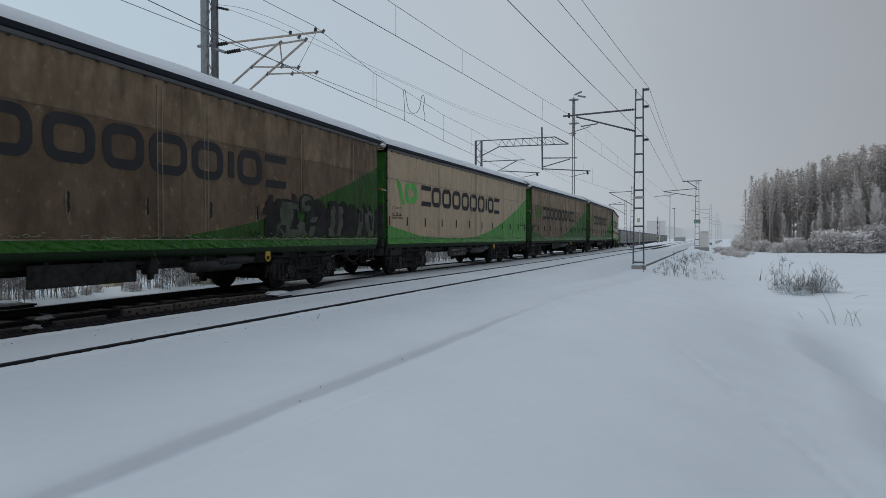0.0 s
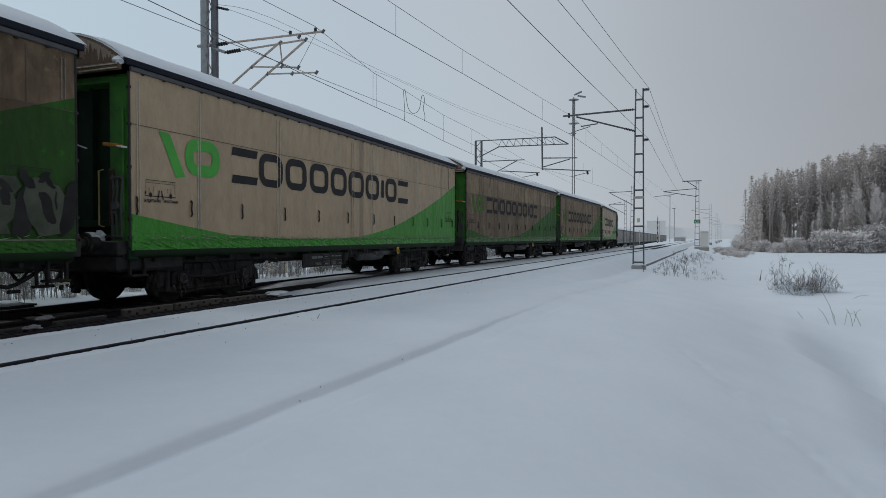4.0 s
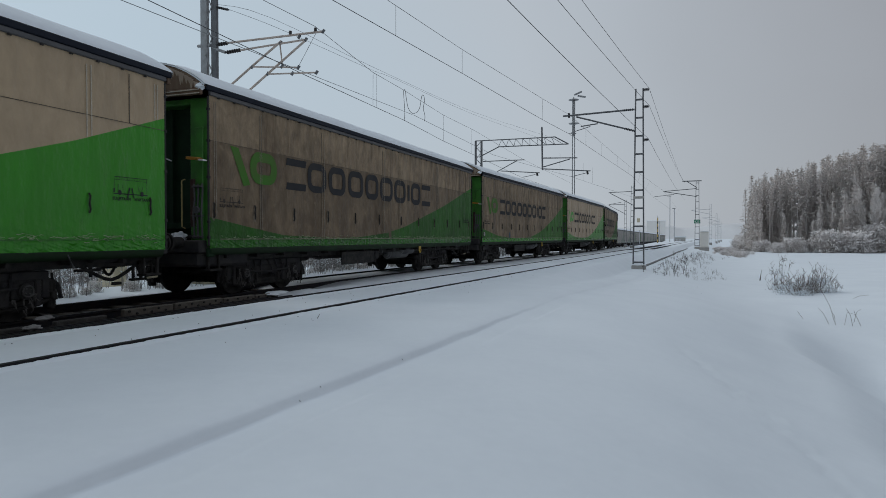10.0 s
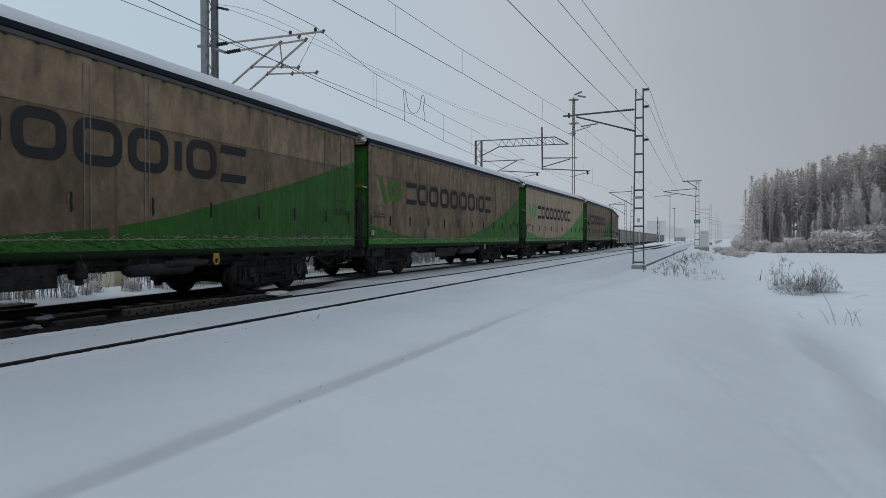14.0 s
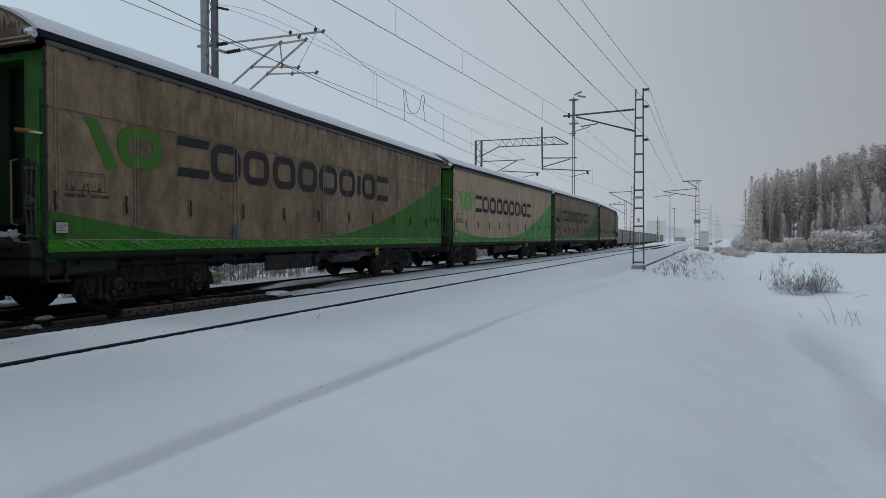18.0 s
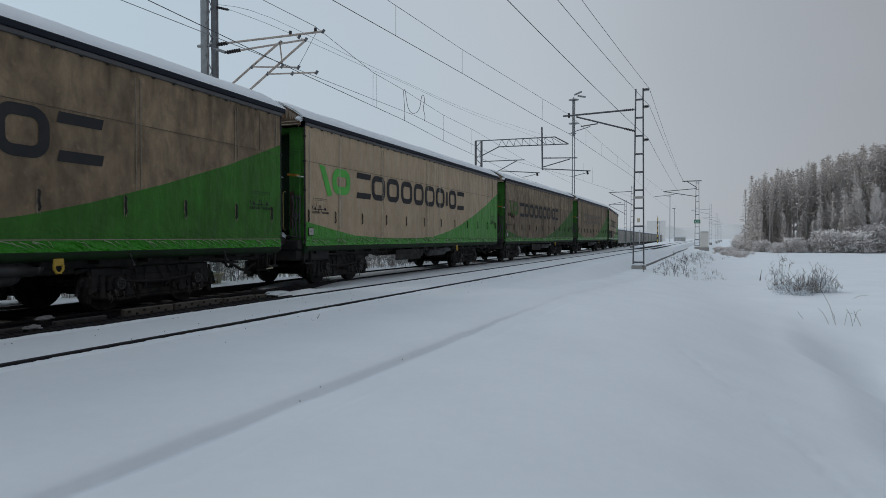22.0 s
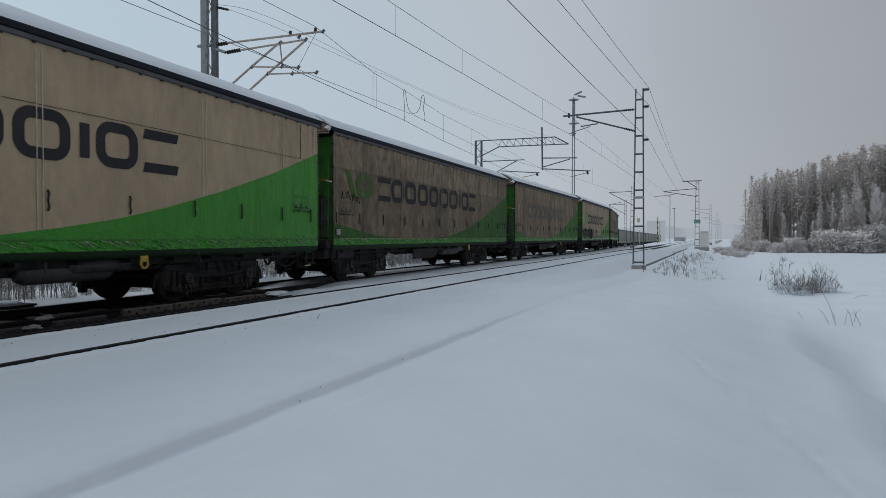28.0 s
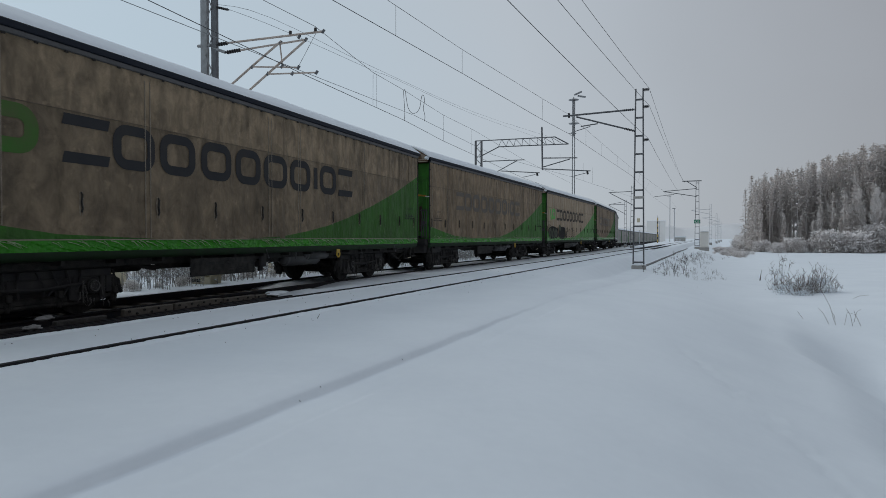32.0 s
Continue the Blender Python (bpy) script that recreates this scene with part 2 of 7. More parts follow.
SNOW = snow_mat()
BLACK = mat("grimy_black_steel", (0.014, 0.0138, 0.0138), 0.72, 0.1, (0.065, 0.060, 0.055), 6, 0.7, 0.4, spec=0.18)
DARK = mat("dark_painted_steel", (0.030, 0.030, 0.033), 0.65, 0.0, (0.085, 0.076, 0.068), 4, 0.5, 0.2, spec=0.12)
NAVY = mat("dark_blue_gutter", (0.010, 0.013, 0.022), 0.6, 0.0, (0.022, 0.026, 0.034), 3, 0.5, spec=0.15)
STRIP = mat("grey_rail_strip", (0.10, 0.10, 0.105), 0.5, 0.3, (0.05, 0.05, 0.05), 3, 0.6)
RAILM = mat("rail_steel", (0.018, 0.02, 0.026), 0.6, 0.3, (0.05, 0.035, 0.025), 8, 0.5, spec=0.12)
GALV = mat("galvanised_steel", (0.30, 0.31, 0.32), 0.55, 0.45, (0.18, 0.18, 0.18), 6, 0.7, 0.1)
MASTM = mat("weathered_mast_steel", (0.15, 0.155, 0.165), 0.6, 0.35, (0.08, 0.08, 0.085), 5, 0.7, 0.1)
TANKM = mat("dusty_tank_paint", (0.055, 0.056, 0.058), 0.45, 0.0, (0.10, 0.10, 0.10), 3, 0.7, 0.1, spec=0.35)
TUBEM = mat("rusty_tube", (0.50, 0.43, 0.38), 0.6, 0.2, (0.28, 0.23, 0.20), 6, 0.7)
WIREM = mat("copper_wire_dark", (0.06, 0.06, 0.065), 0.6, 0.4)
PALEWIRE = mat("pale_wire", (0.22, 0.23, 0.24), 0.6, 0.3)
INSUL = mat("brown_insulator", (0.03, 0.028, 0.03), 0.35)
GREENF = mat("green_frame_paint", (0.05, 0.22, 0.03), 0.5, 0.0, (0.03, 0.08, 0.02), 4, 0.7, 0.1)
DGREEN = mat("dark_green_end", (0.016, 0.040, 0.020), 0.7, 0.0, (0.010, 0.018, 0.012), 3, 0.7, 0.1, spec=0.12)
RIMERUN = mat("rimed_streak", (0.36, 0.30, 0.235), 0.85, 0.0, (0.26, 0.20, 0.15), 5, 0.8)
GABLE = mat("rusty_gable", (0.17, 0.115, 0.072), 0.65, 0.1, (0.10, 0.055, 0.034), 2.5, 0.9, 0.2, stretch=(4, 1, 0.6))
HANDY = mat("dull_yellow_paint", (0.42, 0.33, 0.13), 0.55, 0.0, (0.22, 0.17, 0.08), 8, 0.7)
YELLOW = mat("yellow_paint", (0.55, 0.36, 0.04), 0.5, 0.0, (0.3, 0.2, 0.04), 6, 0.6)
LETTER = mat("anthracite_print", (0.026, 0.027, 0.031), 0.7, 0.0, (0.05, 0.046, 0.042), 3, 0.5, spec=0.2)
WORN = mat("worn_print", (0.045, 0.041, 0.039), 0.75, 0.0, (0.095, 0.076, 0.06), 2, 0.8, spec=0.2)
FADED = mat("faded_print", (0.085, 0.075, 0.065), 0.6, 0.0, (0.14, 0.115, 0.09), 2, 0.8)
LOGO = mat("green_print", (0.07, 0.42, 0.05), 0.5, 0.0, (0.05, 0.26, 0.04), 3, 0.6)
LOGOF = mat("faded_green_print", (0.05, 0.18, 0.02), 0.65, 0.0, (0.09, 0.12, 0.04), 2.5, 0.8, spec=0.2)
DIMLOGO = mat("grimy_green_print", (0.048, 0.14, 0.026), 0.7, 0.0, (0.085, 0.10, 0.045), 2.5, 0.9, spec=0.2)
WHITEP = mat("white_paint", (0.75, 0.75, 0.73), 0.5)
STENCIL = mat("stencil_grey", (0.17, 0.17, 0.165), 0.6)
HEMSEAM = mat("crusted_hem_seam", (0.34, 0.29, 0.23), 0.5, 0.0, (0.16, 0.13, 0.10), 5, 0.9, 0.4)
DIMSTENCIL = mat("worn_stencil", (0.045, 0.045, 0.044), 0.8, 0.0, (0.02, 0.02, 0.02), 8, 0.8, spec=0.1)
SEAMD = mat("soiled_seam", (0.30, 0.255, 0.20), 0.55, 0.0, (0.10, 0.085, 0.065), 4, 0.8)
SEAMLINE = mat("dark_stitched_seam", (0.085, 0.068, 0.05), 0.8, 0.0, (0.16, 0.13, 0.10), 4, 0.8)
RUBBED = mat("rubbed_cloth", (0.30, 0.255, 0.20), 0.7, 0.0, (0.13, 0.10, 0.075), 9, 1.0, fine=22.0)
# dark green that paints the shade on cloth facing down
HEMSHADE = mat("shaded_hem_skirt", (0.012, 0.034, 0.011), 0.65, 0.0, (0.014, 0.018, 0.012), 2.5, 0.8, 0.2, spec=0.2)
# pale colour that paints highlights on the gathered hem
CREASE = mat("crease_glint", (0.36, 0.44, 0.27), 0.6, 0.0, (0.20, 0.30, 0.14), 6, 0.9)
SEAM = mat("welded_seam", (0.60, 0.54, 0.44), 0.5, 0.0, (0.25, 0.22, 0.18), 4, 0.7)
STRAP = mat("black_strap", (0.02, 0.018, 0.016), 0.7)
SPRAY = mat("dark_spray_paint", (0.024, 0.024, 0.025), 0.85, 0.0, (0.048, 0.046, 0.042), 3, 0.8, spec=0.08)
SPRAYF = mat("grey_spray_fill", (0.105, 0.113, 0.088), 0.8, 0.0, (0.05, 0.062, 0.042), 3, 0.9, spec=0.1)
BALLAST = mat("dark_ballast", (0.035, 0.032, 0.03), 0.95, 0.0, (0.09, 0.085, 0.08), 14, 0.7, 0.8)
WOODM = mat("creosoted_timber", (0.045, 0.037, 0.03), 0.9, 0.0, (0.10, 0.085, 0.07), 7, 0.7, 0.4)
CASTING = mat("brown_cast_steel", (0.135, 0.12, 0.102), 0.8, 0.1, (0.05, 0.04, 0.033), 6, 0.8, 0.4)
CONCRETE = mat("concrete", (0.36, 0.35, 0.33), 0.9, 0.0, (0.25, 0.24, 0.23), 5, 0.7, 0.3)
CREAM = mat("cream_cabinet", (0.64, 0.57, 0.42), 0.6, 0.0, (0.42, 0.37, 0.26), 3, 0.5)
PALECAB = mat("pale_cabinet_paint", (0.74, 0.71, 0.66), 0.6, 0.0, (0.62, 0.60, 0.56), 3, 0.5)
GREYCAB = mat("pale_grey_cabinet", (0.42, 0.41, 0.38), 0.6, 0.0, (0.33, 0.32, 0.30), 3, 0.5)
SIGN = mat("green_sign", (0.0, 0.20, 0.10), 0.5)
# bark and needles lightened beyond frost, to carry the mist in their colour
BARK = mat("haze_pale_bark", (0.56, 0.51, 0.48), 0.9, 0.0, (0.72, 0.70, 0.69), 3, 0.7, 0.4)
RIMED = mat("rimed_bough_snow", (0.80, 0.77, 0.75), 0.9, 0.0, (0.70, 0.66, 0.64), 1.2, 0.8, fine=6.0)
NEEDLE = mat("frost_and_haze_needles", (0.63, 0.555, 0.515), 0.9, 0.0, (0.80, 0.76, 0.735), 0.9, 1.0, fine=6.0)
FROST = mat("hoar_frost_twigs", (0.82, 0.80, 0.795), 0.9, 0.0, (0.72, 0.665, 0.64), 2.5, 0.8, fine=14.0)
BROWNTWIG = mat("brown_twig", (0.085, 0.062, 0.05), 0.9, 0.0, (0.30, 0.265, 0.245), 7, 0.6)
TWIG = mat("bare_twig", (0.36, 0.31, 0.285), 0.9, 0.0, (0.60, 0.59, 0.59), 4, 0.6)
WEED = mat("dry_weed", (0.035, 0.027, 0.022), 0.9, 0.0, (0.09, 0.075, 0.065), 9, 0.6)
BIRCHM = mat("rimed_birch_twigs", (0.80, 0.745, 0.71), 0.9, 0.0, (0.80, 0.78, 0.77), 1.2, 0.9, fine=8.0)
GREYSTEM = mat("grey_sapling_bark", (0.17, 0.155, 0.15), 0.9, 0.0, (0.5, 0.49, 0.49), 5, 0.6)
MAROON = mat("red_brown_cover", (0.05, 0.018, 0.012), 0.6, 0.0, (0.03, 0.02, 0.015), 5, 0.7)
SCUFF = mat("scuffed_steel", (0.10, 0.098, 0.095), 0.5, 0.4, (0.05, 0.045, 0.04), 9, 0.7)
GREYSNOW = mat("sooty_snow", (0.34, 0.335, 0.335), 0.85, 0.0, (0.16, 0.155, 0.15), 9, 0.9, 0.4)
ROADICE = mat("dirty_ice", (0.13, 0.125, 0.12), 0.7, 0.0, (0.06, 0.055, 0.05), 16, 1.0, 0.4)
ORANGE = mat("orange_paint", (0.42, 0.19, 0.025), 0.5, 0.0, (0.2, 0.1, 0.02), 6, 0.6)
# horizon wood toned close to the sky, its haze held in the colour
FARWOOD = mat("haze_pale_far_wood", (0.68, 0.68, 0.69), 1.0, 0.0, (0.74, 0.742, 0.75), 0.05, 0.9, fine=0.3)
# pale grey that paints haze onto steelwork standing far off
HAZEGREY = mat("haze_grey_steel", (0.46, 0.465, 0.48), 0.8, 0.0, (0.60, 0.61, 0.63), 3, 0.8)
# wall tone lifted towards the sky to paint in the mist
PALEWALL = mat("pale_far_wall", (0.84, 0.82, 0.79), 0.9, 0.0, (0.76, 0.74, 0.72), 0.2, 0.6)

CLEAN, MUCK = (0.492, 0.370, 0.240), (0.096, 0.066, 0.040)
GRN, GRNMUCK = (0.037, 0.282, 0.012), (0.035, 0.09, 0.018)
TARP, TARPG = {}, {}
# distance haze is put into the far wagons' cloth colours
HAZECLOTH = (0.40, 0.38, 0.34)
TARP[2.0] = curtain_mat("haze_grey_tarpaulin", HAZECLOTH, (0.19, 0.185, 0.175), 0.6)
TARPG[2.0] = curtain_mat("haze_green_tarpaulin", (0.20, 0.245, 0.20), (0.16, 0.18, 0.16), 0.6)
for lv in (0.08, 0.15, 0.35, 0.7, 0.75, 0.8, 0.9):
    TARP[lv] = curtain_mat("beige_tarpaulin", CLEAN, {0.7: (0.076, 0.050, 0.030), 0.8: (0.124, 0.095, 0.064), 0.9: (0.090, 0.056, 0.035)}.get(lv, MUCK), lv)
    TARPG[lv] = curtain_mat("green_tarpaulin", GRN, {0.7: (0.024, 0.066, 0.014), 0.8: (0.035, 0.088, 0.018), 0.9: (0.026, 0.056, 0.014)}.get(lv, GRNMUCK), lv)


# ---------------------------------------------------------------- mesh tools
def part(name, bm, material, parent, label="", at=None):
    """One mesh object under a thing or part. bm: a bmesh, or mesh data that is shared."""
    if isinstance(bm, bpy.types.Mesh):
        me = bm
    else:
        me = bpy.data.meshes.new(name)
        bm.to_mesh(me)
        bm.free()
    ob = new(name, me)
    for i, m in enumerate(material if isinstance(material, (list, tuple)) else [material]):
        if len(me.materials) <= i:
            me.materials.append(m)
        elif me.materials[i] != m:
            ob.material_slots[i].link = "OBJECT"
            ob.material_slots[i].material = m
    if parent:
        ob.parent = parent
    if at is not None:
        ob.matrix_basis = at
    if label:
        tagged(ob, label)
    return ob


SHARED = {}


def shared(key, build):
    if key not in SHARED:
        bm = bmesh.new()
        build(bm)
        SHARED[key] = bpy.data.meshes.new(key)
        bm.to_mesh(SHARED[key])
        bm.free()
    return SHARED[key]


def made(build, *args):
    bm = bmesh.new()
    build(bm, *args)
    return bm


def thing(name, label, category, m=None, group="", kind=""):
    ob = new(name)
    ob.empty_display_size = 0.2
    if m is not None:
        ob.matrix_basis = m
    return tagged(ob, label, category, group, kind)


def box(bm, x0, x1, y0, y1, z0, z1, bevel=0.0):
    v = [bm.verts.new(c) for c in ((x0, y0, z0), (x1, y0, z0), (x1, y1, z0), (x0, y1, z0), (x0, y0, z1), (x1, y0, z1), (x1, y1, z1), (x0, y1, z1))]
    f = [bm.faces.new([v[i] for i in q]) for q in ((3, 2, 1, 0), (4, 5, 6, 7), (0, 1, 5, 4), (1, 2, 6, 5), (2, 3, 7, 6), (3, 0, 4, 7))]
    if bevel:
        bmesh.ops.bevel(bm, geom=list({e for q in f for e in q.edges}), offset=bevel, segments=1, affect="EDGES")


def tube(bm, pts, r, n=6, r1=None):
    """A tube along points, that may taper to r1."""
    pts = [Vector(p) for p in pts]
    rings = []
    for i, p in enumerate(pts):
        a = (pts[min(i + 1, len(pts) - 1)] - pts[max(i - 1, 0)]).normalized()
        u = a.cross(Vector((0, 0, 1)) if abs(a.z) < 0.9 else Vector((1, 0, 0))).normalized()
        w = a.cross(u)
        rr = r if r1 is None else r + (r1 - r) * i / max(1, len(pts) - 1)
        rings.append([bm.verts.new(p + (u * math.cos(k * math.tau / n) + w * math.sin(k * math.tau / n)) * rr) for k in range(n)])
    for a, b in zip(rings, rings[1:]):
        for k in range(n):
            bm.faces.new((a[k], a[(k + 1) % n], b[(k + 1) % n], b[k]))
    bm.faces.new(rings[0][::-1])
    bm.faces.new(rings[-1])


def disc(bm, c, axis, r, h, n=16, r2=None):
    a = Vector(axis).normalized()
    tube(bm, [Vector(c) - a * h / 2, Vector(c) + a * h / 2], r, n, r2)


def blob(bm, c, size, seed=0, rough=0.3, level=2):
    """An uneven lump."""
    g = bmesh.ops.create_icosphere(bm, subdivisions=level, radius=1.0)
    for v in g["verts"]:
        k = 1 + rough * noise.noise(v.co * 1.7 + Vector((seed * 3.1, seed, 0)))
        v.co = Vector((v.co.x * size[0] * k + c[0], v.co.y * size[1] * k + c[1], v.co.z * size[2] * k + c[2]))


def smooth(ob):
    for p in ob.data.polygons:
        p.use_smooth = True
    return ob


# ---------------------------------------------------------------- plan
# front track: straight, 23.27 degrees east of north; d is the distance to its left of the camera
FU = Vector((math.sin(radians(23.27)), math.cos(radians(23.27)), 0))
FN = Vector((-FU.y, FU.x, 0))


def front(d, a, z=0.0):
    return FN * d + FU * a + Vector((0, 0, z))


# the goods train's track: heading by distance along it
KNOTS = [(-200, 17.2), (-10, 17.2), (6, 20.6), (16, 19.6), (28, 23.8), (40, 23), (46, 24), (52, 23.3), (58, 21.8), (64, 20.6), (70, 19.4), (76, 18), (82, 16.6), (90, 14.8), (104, 14), (118, 14.3), (138, 15.8), (150, 21.6), (520, 22.3)]
S = np.arange(-200, 520, 0.25)
HEAD = np.radians(np.interp(S, [k[0] for k in KNOTS], [k[1] for k in KNOTS]))
HEAD = np.convolve(np.pad(HEAD, 12, mode="edge"), np.ones(25) / 25, "valid")
PX, PY = np.cumsum(np.sin(HEAD)) * 0.25, np.cumsum(np.cos(HEAD)) * 0.25
I0 = int(np.argmin(abs(S - 10)))
PX += -6.066 - PX[I0]
PY += 12.0 - PY[I0]
PZ = np.interp(S, [-200, 74, 150, 440, 520], [0, 0, -1.15, -2.0, -2.2])


def track(s, off=0.0, z=0.0):
    x, y, h = np.interp(s, S, PX), np.interp(s, S, PY), np.interp(s, S, HEAD)
    return Vector((x + off * math.cos(h), y - off * math.sin(h), float(np.interp(s, S, PZ)) + z))


def gone(t):
    """How far the train has run at t seconds."""
    return 2.513 * t + 0.00178 * t * t


PITCH, LONG, PIVOT = 17.156, 15.95, 5.28
DROP = 0.155        # the goods track lies lower than the near one


VIEWSHIFT = {0: 0.22, 1: 0.03, 3: -0.03, 5: -0.17, 6: -0.1}     # shifts along the track that fit each wagon to the camera's view


def wagon_pose(k, t):
    c = 35.996 + PITCH * (k - 2) + VIEWSHIFT.get(k, 0.0) + LONG / 2 - gone(t)
    a, b = track(c - PIVOT), track(c + PIVOT)
    m = (a + b) / 2
    return pose(m.x, m.y, m.z, math.degrees(math.atan2(b.z - a.z, 2 * PIVOT)), 0, -math.degrees(math.atan2(b.x - a.x, b.y - a.y)))


# ---------------------------------------------------------------- ground
def lateral(x, y):
    """Distance to the right of the train track's centre, and the way along it."""
    s = float(np.interp(y, PY, S))
    p = track(s)
    h = float(np.interp(s, S, HEAD))
    return (x - p.x) * math.cos(h), s


def ground_z(x, y):
    d, a = FN.x * x + FN.y * y, FU.x * x + FU.y * y
    prof = [(-400, -0.2), (-120, -0.9), (-40, -0.95), (-12, -1.02), (-7, -1.06), (-4.2, -1.0), (-2.3, -0.90), (-1.6, -0.81), (-0.9, -0.70), (-0.3, -0.58), (0.3, -0.46), (0.8, -0.365), (1.3, -0.28), (1.8, -0.21), (2.5, -0.172), (2.80, -0.168), (2.838, -0.160), (2.856, -0.116), (2.885, -0.094), (2.93, -0.079), (3.0, -0.065), (3.3, -0.055), (3.5, -0.05), (4.8, -0.04), (5.3, -0.036), (7.3, -0.036), (7.9, -0.10), (9.0, -0.18), (14, -0.21), (18, -0.5), (30, -0.8), (60, -0.6), (400, -0.3)]
    wave = 0.022 * noise.noise(Vector((a * 1.1, 0, 2))) + 0.008 * noise.noise(Vector((a * 6, 0, 5))) if 2.5 < d < 3.2 else 0.0
    z = float(np.interp(d + wave, [p[0] for p in prof], [p[1] for p in prof]))
    # trodden step along the shoulder, filled in here and there
    if 2.5 < d < 3.3:
        keep = 0.15 + 0.75 * max(0.0, min(1.0, (10.5 - a) / 4)) + 0.15 * noise.noise(Vector((a * 0.9, 0, 7)))
        u = (d - 2.5) / 0.8
        flat = -0.172 + 0.117 * u * u * (3 - 2 * u)
        z = flat + (z - flat) * keep
    # past the first mast the shoulder falls off sooner
    z -= 0.42 * max(0.0, min(1.0, (a - 13) / 12)) * max(0.0, min(1.0, (4.5 - d) / 0.8)) * max(0.0, min(1.0, (d + 6) / 6))
    far = max(0.0, min(1.0, (abs(d) - 9) / 25))
    z += 0.05 * noise.noise(Vector((x * 0.35, y * 0.35, 0))) * (1 if d < 2.5 else 0.12)
    z += 0.012 * noise.noise(Vector((x * 1.6, y * 1.6, 4))) * (1 if d < 4.5 else 0.3)
    z += far * 0.35 * noise.noise(Vector((x * 0.03, y * 0.03, 9)))
    # line of old footprints, each a dent with a pushed-up rim
    if 4.0 < y < 9.4 and 2.8 < x < 4.0:
        for i in range(12):
            u, v = x - (3.36 + 0.05 * math.sin(i * 2.3) + 0.05 * (-1) ** i), y - (8.9 - 0.38 * i)
            if abs(u) < 0.4 and abs(v) < 0.4:
                z -= 0.05 * math.exp(-(u / 0.07) ** 2 - (v / 0.10) ** 2)
                z += 0.045 * math.exp(-((u - 0.11) / 0.04) ** 2 - ((v - 0.06) / 0.09) ** 2)
    # drifted bank and its lee to the east
    if -9 < d < -1:
        z += 0.16 * math.exp(-((d + 3.4 + 0.25 * math.sin(a * 0.4)) / 0.8) ** 2) * math.exp(-((a - 9.5) / 6) ** 2)
    fall = max(0.0, min(1.0, (1.2 - d) / 4.2))
    z -= 0.52 * fall * fall * (3 - 2 * fall) * max(0.0, min(1.0, (23 - a) / 7)) * max(0.0, min(1.0, (d + 14) / 6))
    edge = max(0.0, min(1.0, (-1.5 + 0.12 * math.sin(a * 0.9) - d) / 2.2))
    z -= 0.85 * edge * edge * (3 - 2 * edge) * max(0.0, min(1.0, (21 - a) / 4)) * max(0.0, min(1.0, (d + 14) / 7))
    l, s = lateral(x, y)
    if 0 < y < 480 and abs(l) < 14:
        bed = float(np.interp(s, S, PZ)) - DROP
        w = max(0.0, min(1.0, (3.2 - abs(l)) / 1.6)) if s < 60 else max(0.0, min(1.0, (9 - abs(l)) / 6))
        cut = -0.045 if s > 16.5 else -0.26 if s < 13.2 else -0.26 + 0.065 * (s - 13.2)
        if d < 7.6 and s < 40:
            w = 0
        if s < 13.2 and d > 7.4 and -1.05 < l < 3.6:
            z = z + (bed - 0.26 - z) * min(1.0, (d - 7.4) / 0.12, (l + 1.05) / 0.12, (13.2 - s + 0.5 * noise.noise(Vector((x * 2, y * 2, 3)))) / 1.4 if l > 1.2 else 1.0)
        elif -1.05 < l < 1.75 and s < 60:
            z = z + (bed + cut - z) * min(1.0, (1.75 - l) / 0.12, (l + 1.05) / 0.12) if d > 7.45 else z
        elif s >= 60:
            z = z + (bed - 0.06 - z) * w
    return z


def spaced(limit, first, grow):
    v, step = [0.0], first
    while v[-1] < limit:
        v.append(v[-1] + step)
        step *= grow
    return v


def build_ground(bm):
    up = [0.11 * i for i in range(82)] + [9.02 + v for v in spaced(2600, 0.12, 1.05)]
    along = [-v for v in spaced(300, 0.4, 1.25)[:0:-1]] + up
    fine = [i * 0.09 - 4.0 for i in range(70)] + [2.3 + i * 0.035 for i in range(13)] + [2.75 + i * 0.016 for i in range(26)] + [3.19, 3.24, 3.29] + [3.35 + i * 0.09 for i in range(90)]
    out_r = [-4.0 - v for v in spaced(1800, 0.15, 1.09)[:0:-1]]
    out_l = [fine[-1] + v for v in spaced(1800, 0.15, 1.09)[1:]]
    across = out_r + fine + out_l
    rows = []
    for a in along:
        row = []
        for d in across:
            p = front(d, a + 2.0)
            row.append(bm.verts.new((p.x, p.y, ground_z(p.x, p.y))))
        rows.append(row)
    for r, q in zip(rows, rows[1:]):
        for i in range(len(across) - 1):
            bm.faces.new((r[i + 1], r[i], q[i], q[i + 1]))


ground = smooth(part("ground", made(build_ground), SNOW, None))
tagged(ground, "deep fresh snow over embankment and field", "snow", kind="structure")


# ---------------------------------------------------------------- tracks
def sweep(bm, pts, section):
    """Sweeps a section of (right, up) points along a line."""
    rings = []
    for i, p in enumerate(pts):
        a = (pts[min(i + 1, len(pts) - 1)] - pts[max(i - 1, 0)])
        r = Vector((a.y, -a.x, 0)).normalized()
        rings.append([bm.verts.new(p + r * x + Vector((0, 0, z))) for x, z in section])
    n = len(section)
    for a, b in zip(rings, rings[1:]):
        for k in range(n):
            bm.faces.new((a[k], a[(k + 1) % n], b[(k + 1) % n], b[k]))
    bm.faces.new(rings[0][::-1])
    bm.faces.new(rings[-1])


RAIL = [(-0.035, 0.0), (-0.037, -0.035), (-0.01, -0.05), (-0.01, -0.13), (-0.07, -0.155), (0.07, -0.155), (0.01, -0.13), (0.01, -0.05), (0.037, -0.035), (0.035, 0.0)]
